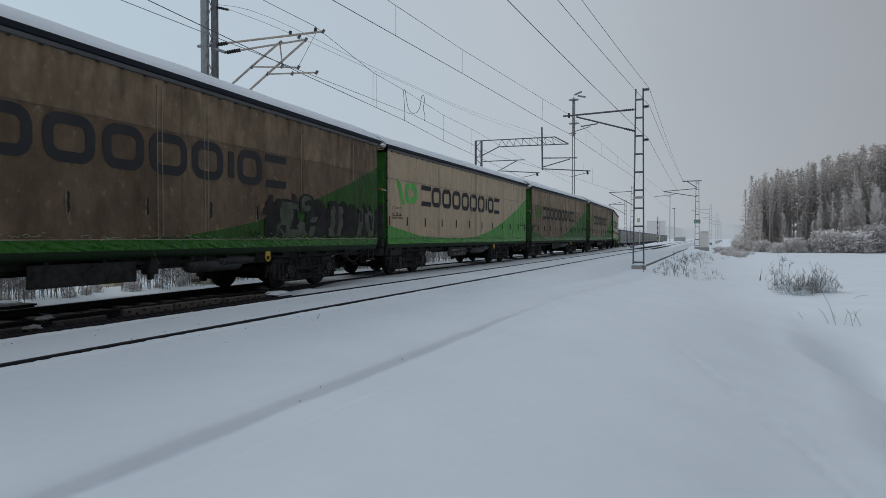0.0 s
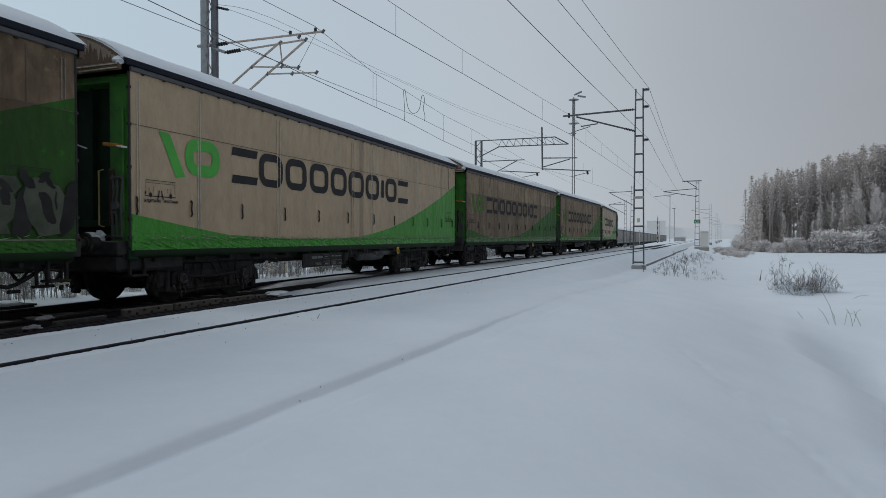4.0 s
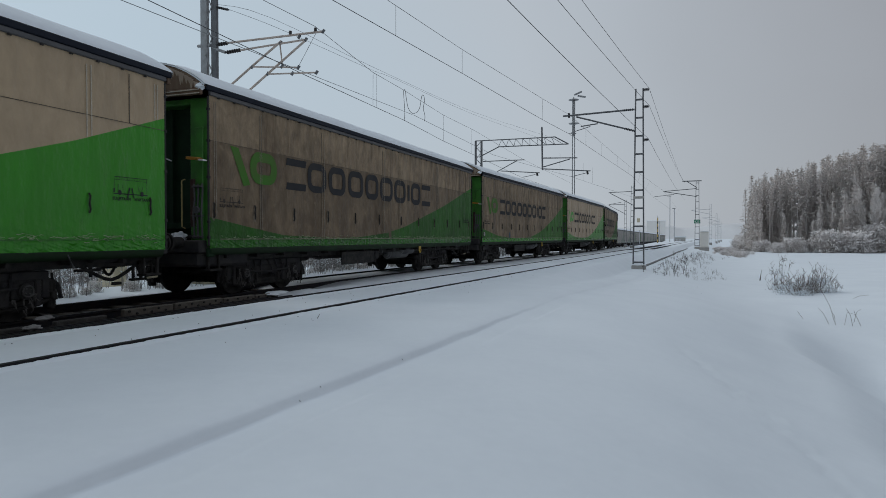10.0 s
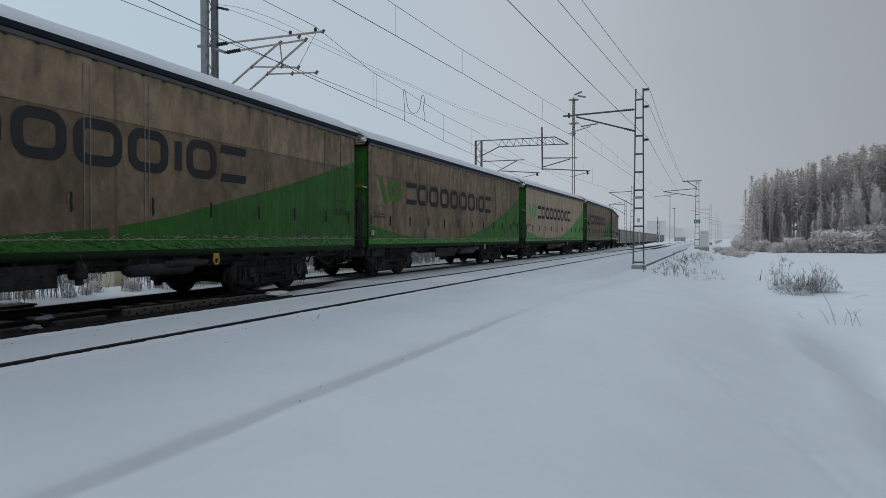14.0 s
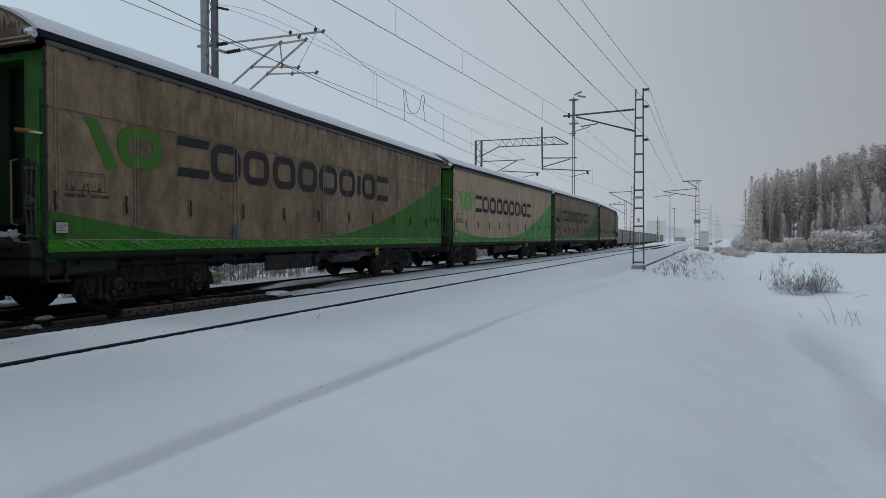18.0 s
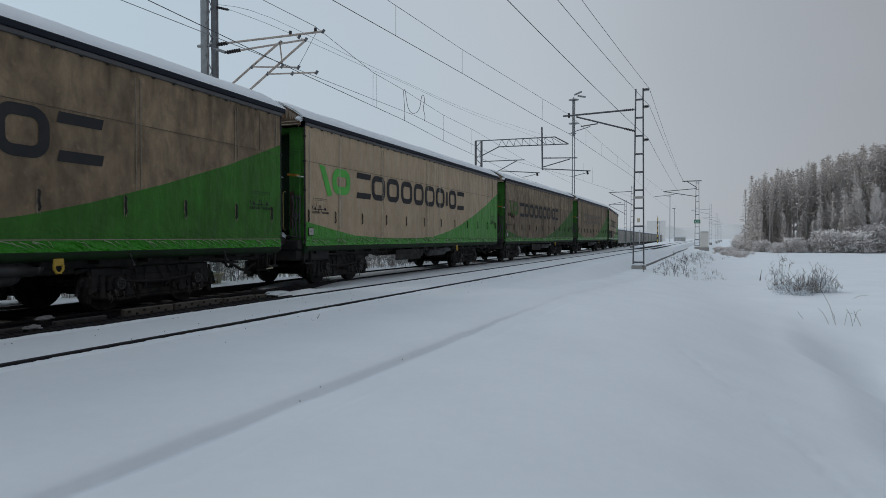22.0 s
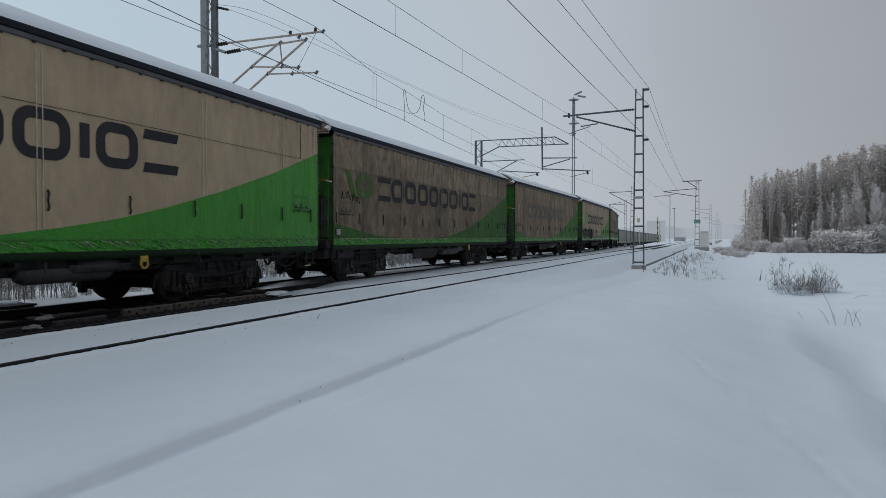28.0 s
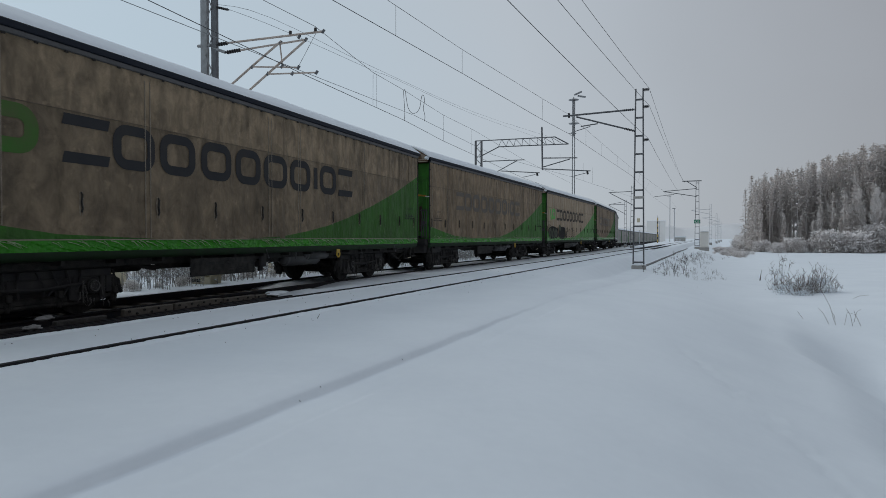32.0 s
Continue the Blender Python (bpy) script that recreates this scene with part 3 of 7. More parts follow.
front_track = thing("railway_track", "snow-covered railway track with dark steel rails", "railway track", kind="structure")
for d in (5.57, 7.10):
    part("rail", made(sweep, [front(d, a) for a in [-30, 0, 20, 60, 200, 700]], RAIL), RAILM, front_track)

goods_track = thing("railway_track", "curving railway track swept dark by trains", "railway track", kind="structure")
line = [-60 + 1.5 * i for i in range(330)]
for off in (-0.762, 0.762):
    part("rail", made(sweep, [track(s, off, -DROP) for s in line], RAIL), RAILM, goods_track)


def build_ballast(bm):
    rows = []
    for i in range(150):
        s = -40 + i * 0.37
        row = []
        for l in (-1.04, -0.95, -0.85, -0.6, -0.3, 0, 0.3, 0.6, 0.85, 1.2, 1.5, 1.72, 2.1, 2.5, 2.9, 3.3):
            p = track(s, l)
            z = -DROP - 0.17 - 0.1 * (l < -1.0 or (l > 1.6 and s > 12.6)) - (0.3 if FN.x * p.x + FN.y * p.y < 7.42 else 0) + 0.05 * noise.noise(Vector((p.x * 2, p.y * 2, 0)))
            row.append(bm.verts.new((p.x, p.y, z)))
        rows.append(row)
    for r, q in zip(rows, rows[1:]):
        for i in range(len(r) - 1):
            bm.faces.new((r[i], r[i + 1], q[i + 1], q[i]))


tagged(part("ballast_bed", made(build_ballast), BALLAST, None), "dark stone ballast under the passing train", "ballast", kind="structure")
SLEEPER = shared("sleeper", lambda bm: box(bm, -1.3, 1.3, -0.12, 0.12, -0.33, -0.135, 0.02))
for i in range(60):
    p = track(-14 + i * 0.61)
    h = float(np.interp(-14 + i * 0.61, S, HEAD))
    part("sleeper", SLEEPER, WOODM, goods_track, at=pose(p.x, p.y, -DROP, 0, 0, -math.degrees(h)))

# turnout parts between the two tracks
turnout = thing("turnout", "snowy turnout with closure rail and brown cast chairs", "railway turnout", kind="structure")
part("closure_rail", made(sweep, [front(7.80 + 0.012 * a, a, -0.10) for a in (-10, 0, 3, 6, 9, 10.6)], RAIL), RAILM, turnout)
part("check_rail", made(sweep, [front(8.1 + 0.02 * (a - 4), a, -0.12) for a in (-6, 0, 3, 6, 9, 10.2)], RAIL), RAILM, turnout)


def build_plate(long):
    return lambda bm: box(bm, -0.05, 0.05, 0, long, -0.17, -0.04, 0.012)


BOLT = shared("bolt", lambda bm: disc(bm, (0, 0, 0), (1, 0, 0), 0.019, 0.05, 7))
for i, (at_, long, tall) in enumerate(((7.0, 0.95, 1.0), (8.0, 1.12, 1.0), (9.15, 0.85, 0.9), (10.03, 0.7, 0.8), (3.2, 0.5, 0.55), (4.1, 0.7, 0.6), (5.1, 0.45, 0.6), (5.9, 0.8, 0.7))):
    p = front(8.40, at_)
    plate = part("bolted_plate", shared("plate_%d" % int(long * 100), build_plate(long)), CASTING if i < 4 else BALLAST, turnout, at=pose(p.x, p.y, -0.02 * (1 - tall) * 8, 0, 0, -23.6))
    for j in range(int(long / 0.14) if i < 4 else 0):
        part("bolt", BOLT, BLACK, plate, at=pose(0.045, 0.08 + j * 0.14, -0.075 - 0.045 * (j % 2)))
for (x, y, w, q) in ((-3.5, 13.25, 0.3, 1), (-5.3, 8.15, 0.11, 3), (-5.75, 9.1, 0.13, 4)):
    tagged(smooth(part("snow_lump", made(blob, (x, y, -0.09), (w * 0.7, w * 1.4, 0.035), q, 0.45, 3), SNOW if w > 0.2 else GREYSNOW, None)), "small lump of snow fallen beside the rail" if w > 0.2 else "greyed lump of old snow beside the rail", "snow lump", "snow lumps")

for (d, a) in ((2.84, 3.9), (2.86, 4.2), (2.85, 5.6), (3.9, 1.9), (4.6, 12), (1.0, 24.5), (0.6, 26), (0.4, 22)):
    p = front(d, a)
    bit = part("twig_bit", made(tube, [(-0.010, 0, 0), (0.002, 0.004, 0.006), (0.012, 0, 0.002)], 0.003, 4), DARK, None, at=pose(p.x, p.y, ground_z(p.x, p.y) + 0.004, 0, 0, 40 * d))
    tagged(bit, "tiny dark scrap of twig on snow", "twig", "twig scraps on the snow")


def build_fringe(bm, d):
    """Crumbled snow along both sides of a rail."""
    rnd = random.Random(int(d * 100))
    a, prev = -6.0, {}
    while a < 46:
        for sx in (-1, 1):
            wob = noise.noise(Vector((a * 2.2, d, sx * 4))) + 0.6 * noise.noise(Vector((a * 9, d, sx)))
            rim = 0.047 + 0.009 * wob + rnd.uniform(-0.003, 0.004)
            p, q, r = front(d + sx * rim, a, (-0.030 if sx > 0 else -0.019) + 0.006 * wob + rnd.uniform(-0.003, 0.004)), front(d + sx * 0.10, a, (-0.024 if sx > 0 else -0.014) + 0.006 * wob + rnd.uniform(-0.003, 0.003)), front(d + sx * 0.2, a, -0.044)
            low = front(d + sx * rim, a, -0.06)
            row = [bm.verts.new(v) for v in (low, p, q, r)]
            if sx in prev:
                for i in range(3):
                    bm.faces.new((prev[sx][i], prev[sx][i + 1], row[i + 1], row[i]))
            prev[sx] = row
        a += 0.03 + 0.004 * max(0.0, a)


for d in (5.57, 7.10):
    part("snow_fringe", made(build_fringe, d), SNOW, front_track, "crumbled snow beside the rail")


def build_crumbs(bm):
    rnd = random.Random(2)
    for i in range(260):
        d, a = rnd.choice((5.57, 7.1)) + rnd.gauss(0, 0.35), rnd.uniform(-3, 1) + 22 * rnd.random() ** 1.6
        if abs(d - 5.57) < 0.08 or abs(d - 7.1) < 0.08:
            continue
        p = front(d, a)
        disc(bm, (p.x, p.y, ground_z(p.x, p.y) + 0.004), (rnd.random(), rnd.random(), 1), rnd.uniform(0.003, 0.007), 0.006, 5)


tagged(part("track_crumb", made(build_crumbs), BALLAST, None), "dark crumbs of ballast scattered on the snow", "crumbs", kind="stuff")


# ---------------------------------------------------------------- goods wagons
LO, HI, HALF, SIDE = 0.86, 3.79, LONG / 2, 1.5
BOGIE = {-1: -5.58, 1: 4.80}
FULL = 9            # wagons that come near are built with every fitting
COUNT = 24


def swoosh(y, full=False):
    """Height share of the green print at y along the side (near end -HALF, far end +HALF)."""
    if full:
        return float(np.interp(y + HALF, [0, 1.2, 2.4, 4.5, 6.0, 7.78, 9.15, 10.67, 12.64, LONG], [0.205, 0.145, 0.09, 0.065, 0.075, 0.12, 0.195, 0.318, 0.472, 0.785]))
    return float(np.interp(y + HALF, [0, 1.2, 2.4, 4.5, 6.5, 8.0, 9.0, 10.0, 11.0, 12.5, 14.2, LONG], [0.205, 0.145, 0.09, 0.062, 0.062, 0.082, 0.124, 0.178, 0.252, 0.388, 0.565, 0.78]))


def build_curtain(seed, full=False):
    def build(bm):
        ny = 126
        levels = [0, 0.25, 0.5, 0.75, 1]
        upper = [0.12, 0.3, 0.5, 0.7, 0.85, 0.94, 1]
        cols = []
        for i in range(ny + 1):
            y = -HALF + LONG * i / ny
            g = swoosh(y, full)
            col = []
            for k, f in enumerate([g * u for u in levels] + [g + (1 - g) * u for u in upper]):
                z = LO + (HI - LO) * f
                top, foot = max(0.0, (f - 0.55) / 0.45), max(0.0, 1 - f / 0.14)
                x = SIDE + 0.007 * math.sin(i / ny * 34 * math.tau) * top ** 2
                x += 0.006 * noise.noise(Vector((y * 0.8, z * 0.35, seed))) + 0.004 * noise.noise(Vector((y * 2.6, z * 0.8, seed + 5)))
                x += foot * 0.03 * noise.noise(Vector((y * 4.5 + z * 9, z * 12, seed + 9)))
                if f == 1 or f == 0:
                    x = SIDE + 0.2 * (x - SIDE)
                col.append(bm.verts.new((x, y, z)))
            cols.append(col)
        for a, b in zip(cols, cols[1:]):
            for k in range(len(a) - 1):
                f = bm.faces.new((a[k], b[k], b[k + 1], a[k + 1]))
                f.material_index = 1 if k < 4 else 0
                f.smooth = True
        bmesh.ops.recalc_face_normals(bm, faces=bm.faces)
    return build


def flat_side(bm):
    """Curtain of the far side, with the same print."""
    n = 24
    cols = []
    for i in range(n + 1):
        y = -HALF + LONG * i / n
        g = LO + (HI - LO) * swoosh(-y)
        cols.append([bm.verts.new((-SIDE, y, z)) for z in (LO, g, HI)])
    for a, b in zip(cols, cols[1:]):
        bm.faces.new((a[0], a[1], b[1], b[0])).material_index = 1
        bm.faces.new((a[1], a[2], b[2], b[1]))


def arch(x0, z0, rise, n=12):
    return [(x0 * math.cos(math.pi * k / n), z0 + rise * math.sin(math.pi * k / n) ** 1.8) for k in range(n + 1)]


def build_roof(bm):
    sec = arch(1.52, 3.93, 0.54, 16)
    a = [bm.verts.new((x, -HALF - 0.12, z)) for x, z in sec]
    b = [bm.verts.new((x, HALF + 0.12, z)) for x, z in sec]
    for k in range(len(sec) - 1):
        bm.faces.new((a[k], a[k + 1], b[k + 1], b[k])).smooth = True
    bm.faces.new(a)
    bm.faces.new(b[::-1])


def build_snow_cap(bm):
    n = 60
    sec = arch(1.555, 3.95, 0.55, 16)
    rows = []
    for j in range(n + 1):
        y = -HALF - 0.175 + (LONG + 0.35) * j / n
        row = []
        for k, (x, z) in enumerate(sec):
            thick = 0.045 + 0.025 * noise.noise(Vector((x * 2, y * 0.7, 2)))
            if k in (0, len(sec) - 1) or j in (0, n):
                thick = 0.018
            row.append(bm.verts.new((x, y, z + thick)))
        rows.append(row)
    for end, y in ((0, -0.004), (-1, 0.004)):
        lip = [bm.verts.new((v.co.x * 0.985, v.co.y + y, v.co.z - 0.031)) for v in rows[end]]
        for k in range(len(sec) - 1):
            bm.faces.new((rows[end][k], rows[end][k + 1], lip[k + 1], lip[k])).smooth = True
    for r, q in zip(rows, rows[1:]):
        for k in range(len(sec) - 1):
            bm.faces.new((r[k], r[k + 1], q[k + 1], q[k])).smooth = True


def slab3(bm, pts):
    """A thin plate in the x-z plane."""
    f = bm.faces.new([bm.verts.new((x, 0, z)) for x, z in pts])
    g = bmesh.ops.extrude_face_region(bm, geom=[f])
    for v in g["geom"]:
        if isinstance(v, bmesh.types.BMVert):
            v.co.y -= 0.004
    bmesh.ops.recalc_face_normals(bm, faces=bm.faces)


def build_gable(e):
    def build(bm):
        sec = arch(1.545, 3.925, 0.565, 16)
        y0, y1 = e * (HALF + 0.125), e * (HALF + 0.17)
        a = [bm.verts.new((x, y0, z)) for x, z in sec]
        b = [bm.verts.new((x * 0.99, y1, z - 0.01)) for x, z in sec]
        for k in range(len(sec) - 1):
            bm.faces.new((a[k], a[k + 1], b[k + 1], b[k]))
        bm.faces.new(a), bm.faces.new(b[::-1])
        box(bm, -1.46, 1.46, min(y0, y1 + e * 0.03), max(y0, y1 + e * 0.03), 3.78, 3.90, 0.01)
        bmesh.ops.recalc_face_normals(bm, faces=bm.faces)
    return build


def rounded(bm, y, z, w, h, stroke, r, x, gap=None):
    """A plain rounded frame of stroke width on the side wall; gap: (from, to) shares of its run that are left open."""
    n, pts = 6, []
    for cx, cz, a0 in ((w - r, h - r, 0), (r, h - r, 90), (r, r, 180), (w - r, r, 270)):
        for k in range(n + 1):
            a = radians(a0 + 90 * k / n)
            pts.append((cx, cz, math.cos(a), math.sin(a)))
    outer = [bm.verts.new((x, y + cx + ca * r, z + cz + sa * r)) for cx, cz, ca, sa in pts]
    inner = [bm.verts.new((x, y + cx + ca * max(0.02, r - stroke), z + cz + sa * max(0.02, r - stroke))) for cx, cz, ca, sa in pts]
    m = len(pts)
    for k in range(m):
        if gap and gap[0] <= k / m < gap[1]:
            continue
        bm.faces.new((outer[k], outer[(k + 1) % m], inner[(k + 1) % m], inner[k]))


def slab(bm, pts, x):
    bm.faces.new([bm.verts.new((x, y, z)) for y, z in pts])


# plain shapes in the places of the wordmark: (start, width, kind)
MH, MS, MZ = 0.72, 0.165, 2.17
MARKS = [("bar", 2.45, 0.86, 0.555), ("bar", 2.45, 0.86, 0.0), ("frame", 3.36, 0.86, 0), ("frame", 4.33, 0.86, 0), ("frame", 5.34, 0.86, 0), ("frame", 6.33, 0.82, 0), ("frame", 7.26, 0.88, 0), ("frame", 8.26, 0.86, 0),
         ("post", 9.28, MS, -0.1), ("frame", 9.56, 0.80, 0), ("bar", 10.45, 0.82, 0.555), ("bar", 10.45, 0.82, 0.0)]


def build_mark(kind, w):
    def build(bm):
        x = SIDE + 0.0105
        if kind == "frame":
            rounded(bm, 0, 0, w, MH, MS, 0.27, x)
        elif kind == "post":
            slab(bm, [(0, 0.2), (w, 0.2), (w, MH), (0, MH)], x)
        else:
            slab(bm, [(0.02, 0), (w - 0.04, 0), (w, MS), (0.06, MS)], x)
        bmesh.ops.recalc_face_normals(bm, faces=bm.faces)
    return build


def build_wedge(bm):
    slab(bm, [(0.0, 0.76), (0.25, 0.74), (0.62, 0.02), (0.40, -0.02)], SIDE + 0.0105)
    bmesh.ops.recalc_face_normals(bm, faces=bm.faces)


def build_loop(bm):
    rounded(bm, 0.62, 0.06, 0.92, 0.68, 0.21, 0.3, SIDE + 0.011)
    bmesh.ops.recalc_face_normals(bm, faces=bm.faces)


def build_pictogram(bm):
    """Line drawing of a curtain wagon: frame, hangings, wheels."""
    x = SIDE + 0.0105
    for y0, y1, z0, z1 in ((0.03, 0.95, 0.41, 0.42), (0.03, 0.95, 0.36, 0.366), (0.03, 0.038, 0.14, 0.42), (0.93, 0.938, 0.14, 0.42), (0, 0.97, 0.10, 0.118), (0.0, 0.04, 0.13, 0.20), (0.12, 0.132, 0.16, 0.28), (0.25, 0.262, 0.18, 0.30), (0.70, 0.712, 0.17, 0.28), (0.80, 0.812, 0.16, 0.28)):
        slab(bm, [(y0, z0), (y1, z0), (y1, z1), (y0, z1)], x)
    for k in range(12):
        y = 0.09 + k * 0.07
        slab(bm, [(y, 0.366), (y + 0.006, 0.366), (y + 0.006, 0.41), (y, 0.41)], x)
    slab(bm, [(0.37, 0.04), (0.40, 0.04), (0.46, 0.22), (0.43, 0.24)], x)
    slab(bm, [(0.58, 0.04), (0.55, 0.04), (0.49, 0.22), (0.52, 0.24)], x)
    for y in (0.17, 0.80):
        g = [(y + 0.05 * math.cos(a * math.tau / 10), 0.13 + 0.05 * math.sin(a * math.tau / 10)) for a in range(10)]
        slab(bm, g, x + 0.001)


def lettering(text, size, material, parent, m, name="lettering"):
    c = bpy.data.curves.new(name, "FONT")
    c.body, c.size, c.align_x, c.extrude, c.offset = text, size, "LEFT", 0.001, 0.0016
    tmp = new(name, c)
    me = bpy.data.meshes.new_from_object(tmp.evaluated_get(bpy.context.evaluated_depsgraph_get()))
    bpy.data.objects.remove(tmp)
    me.materials.clear()
    return part(name, me, material, parent, at=m)


def scribble(seed, span, high, n=40):
    rnd = random.Random(seed)
    pts, y, z = [], 0.0, high / 2
    for i in range(n):
        y = span * i / n + rnd.uniform(-0.09, 0.09)
        z = high * (0.5 + 0.5 * math.sin(i * 1.9 + seed)) * rnd.uniform(0.6, 1.0)
        pts.append((SIDE + 0.017, y, z))
    return pts


def graffiti(parent, forms, seed):
    """Sprayed forms laid over one another: (kind, y, z, width, height), y from the wagon's near end."""
    rnd = random.Random(seed)
    back = None
    for i, (kind, y, z, w, h) in enumerate(forms):
        xx, bm = SIDE + 0.0165 + 0.00035 * i, bmesh.new()
        y -= HALF
        r = min(w, h) * 0.45
        if kind == "ring":
            rounded(bm, y, z, w, h, min(w, h) * 0.36, r, xx)
        elif kind == "outline":
            rounded(bm, y, z, w, h, 0.035, r, xx)
        elif kind == "arch":
            rounded(bm, y, z, w, h, min(w, h) * 0.32, r, xx, (0.70, 0.80))
        elif kind in ("blade", "fang"):
            bend, lean = rnd.uniform(0.10, 0.25) * w, 0.30 * w
            left = [(y + bend * math.sin(math.pi * q / 6) + lean * q / 6 + rnd.uniform(-0.012, 0.012), z + h * q / 6) for q in range(7)]
            slab(bm, left + [(y0_ + w * (0.62 + 0.14 * math.sin(2.2 * q)) * (1 - 0.55 * (kind == "fang") * z_), zz) for q, (y0_, zz, z_) in enumerate([(p[0], p[1], (p[1] - z) / h) for p in left[::-1]])], xx)
        else:
            lean, wild = rnd.uniform(-0.10, 0.10), rnd.uniform(0, 50)
            slab(bm, [(y + w / 2 + (w / 2) * math.copysign(abs(math.cos(a)) ** 0.6, math.cos(a)) * (1 + 0.22 * noise.noise(Vector((math.cos(a) * 1.6, math.sin(a) * 1.6, wild)))) * rnd.uniform(0.95, 1.05) + lean * math.sin(a), z + h / 2 + (h / 2) * math.copysign(abs(math.sin(a)) ** 0.6, math.sin(a)) * (1 + 0.2 * noise.noise(Vector((math.cos(a) * 1.6, math.sin(a) * 1.6, wild + 9)))) * rnd.uniform(0.96, 1.04)) for a in [q * math.tau / 30 for q in range(30)]], xx)
        grey = kind in ("block", "ring", "arch", "blade", "pale")
        ob = part("sprayed_form" if back else "graffiti", bm, SPRAYF if grey else SPRAY, back or parent, "smoky grey sprayed form" if grey else "" if back else "dark sprayed forms")
        back = back or ob


def build_bogie_frame(sgn):
    def build(bm):
        x = sgn * 0.98
        box(bm, x - 0.06, x + 0.06, -1.35, 1.35, 0.60, 0.74, 0.02)
        box(bm, x - 0.05, x + 0.05, -0.85, 0.85, 0.72, 0.86, 0.03)
        box(bm, x - 0.07, x + 0.07, -0.45, 0.45, 0.40, 0.62, 0.03)
        for y in (-1.35, -0.45, 0.33, 1.23):
            box(bm, x - 0.06, x + 0.06, y, y + 0.12, 0.33, 0.62, 0.015)
        box(bm, x - 0.05, x + 0.05, -1.42, 1.42, 0.50, 0.62, 0.02)
        box(bm, x - 0.10, x + 0.02, -1.5, -1.1, 0.42, 0.60, 0.03)
        box(bm, x - 0.10, x + 0.02, 1.1, 1.5, 0.42, 0.60, 0.03)
        box(bm, x - 0.30, x - 0.10, -0.75, 0.75, 0.28, 0.66, 0.03)
        for y in (-0.9, 0.9):
            box(bm, x - 0.03, x + 0.05, y - 0.36, y + 0.36, 0.46, 0.70, 0.02)
            box(bm, x + 0.02, x + 0.09, y - 0.30, y - 0.20, 0.22, 0.62, 0.02)
            box(bm, x + 0.02, x + 0.09, y + 0.20, y + 0.30, 0.22, 0.62, 0.02)
        for y in (-1, 1):
            box(bm, x - 0.04, x + 0.10, y * 0.62 - 0.09, y * 0.62 + 0.09, 0.24, 0.52, 0.02)
            tube(bm, [(x, y * 0.45, 0.45), (x, y * 0.62, 0.60)], 0.07, 6)
            tube(bm, [(x, y * 1.3, 0.62), (x, y * 1.52, 0.52), (x, y * 1.58, 0.30)], 0.035, 6)
    return build


def build_spring(bm):
    pts = [(0.075 * math.cos(i * 1.05), 0.075 * math.sin(i * 1.05), 0.34 + 0.0095 * i) for i in range(28)]
    tube(bm, pts, 0.017, 5)


def build_axle_box(bm):
    box(bm, -0.12, 0.10, -0.17, 0.17, 0.33, 0.60, 0.03)
    disc(bm, (0.12, 0, 0.46), (1, 0, 0), 0.115, 0.07, 14)
    disc(bm, (0.16, 0, 0.46), (1, 0, 0), 0.085, 0.03, 14)


def build_wheelset(bm):
    disc(bm, (0, 0, 0), (1, 0, 0), 0.08, 1.9, 10)
    for sx in (-1, 1):
        tube(bm, [(sx * 0.70, 0, 0), (sx * 0.725, 0, 0)], 0.485, 28)
        tube(bm, [(sx * 0.725, 0, 0), (sx * 0.83, 0, 0)], 0.455, 28)
        tube(bm, [(sx * 0.83, 0, 0), (sx * 0.845, 0, 0)], 0.40, 20, 0.2)
        for k in range(3):
            a = k * math.tau / 3
            disc(bm, (sx * 0.838, 0.28 * math.cos(a), 0.28 * math.sin(a)), (1, 0, 0), 0.05, 0.03, 8)


def build_chassis(bm):
    for sx in (-1, 1):
        box(bm, sx * 1.42 - 0.04, sx * 1.42 + 0.04, -HALF, HALF, 0.74, 0.85, 0.01)
        box(bm, sx * 1.16 - 0.03, sx * 1.16 + 0.03, -HALF + 0.3, HALF - 0.3, 0.60, 0.74, 0.01)
        for i in range(16):
            y = -HALF + 0.6 + i * 0.97
            box(bm, sx * 1.3 - 0.12, sx * 1.3 + 0.12, y - 0.03, y + 0.03, 0.66, 0.75)
        box(bm, sx * 0.35 - 0.06, sx * 0.35 + 0.06, -HALF, HALF, 0.66, 0.84, 0.01)
    for i in range(13):
        y = -HALF + LONG * i / 12
        box(bm, -1.36, 1.36, y - 0.05, y + 0.05, 0.72, 0.84)
    # deep middle girder
    for sx in (-1, 1):
        box(bm, sx * 0.95 - 0.03, sx * 0.95 + 0.03, -3.2, 3.2, 0.50, 0.72, 0.01)
        tube(bm, [(sx * 0.95, -4.6, 0.74), (sx * 0.95, -3.2, 0.52)], 0.05, 5)
        tube(bm, [(sx * 0.95, 4.6, 0.74), (sx * 0.95, 3.2, 0.52)], 0.05, 5)


def build_deck(bm):
    box(bm, -1.46, 1.46, -HALF, HALF, 0.852, 0.88)


def build_end_wall(e):
    def build(bm):
        y = e * (HALF - 0.42)
        box(bm, -1.12, 1.12, y - 0.03, y + 0.03, 0.88, 3.76)
    return build


def build_post(sx, e):
    def build(bm):
        y0, y1 = sorted((e * (HALF - 0.44), e * (HALF - 0.02)))
        box(bm, min(sx * 0.98, sx * 1.46), max(sx * 0.98, sx * 1.46), y0, y1, 0.88, 3.78, 0.05)
        box(bm, min(sx * 1.18, sx * 1.36), max(sx * 1.18, sx * 1.36), min(e * (HALF - 0.02), e * (HALF + 0.03)), max(e * (HALF - 0.02), e * (HALF + 0.03)), 1.0, 3.2, 0.015)
    return build


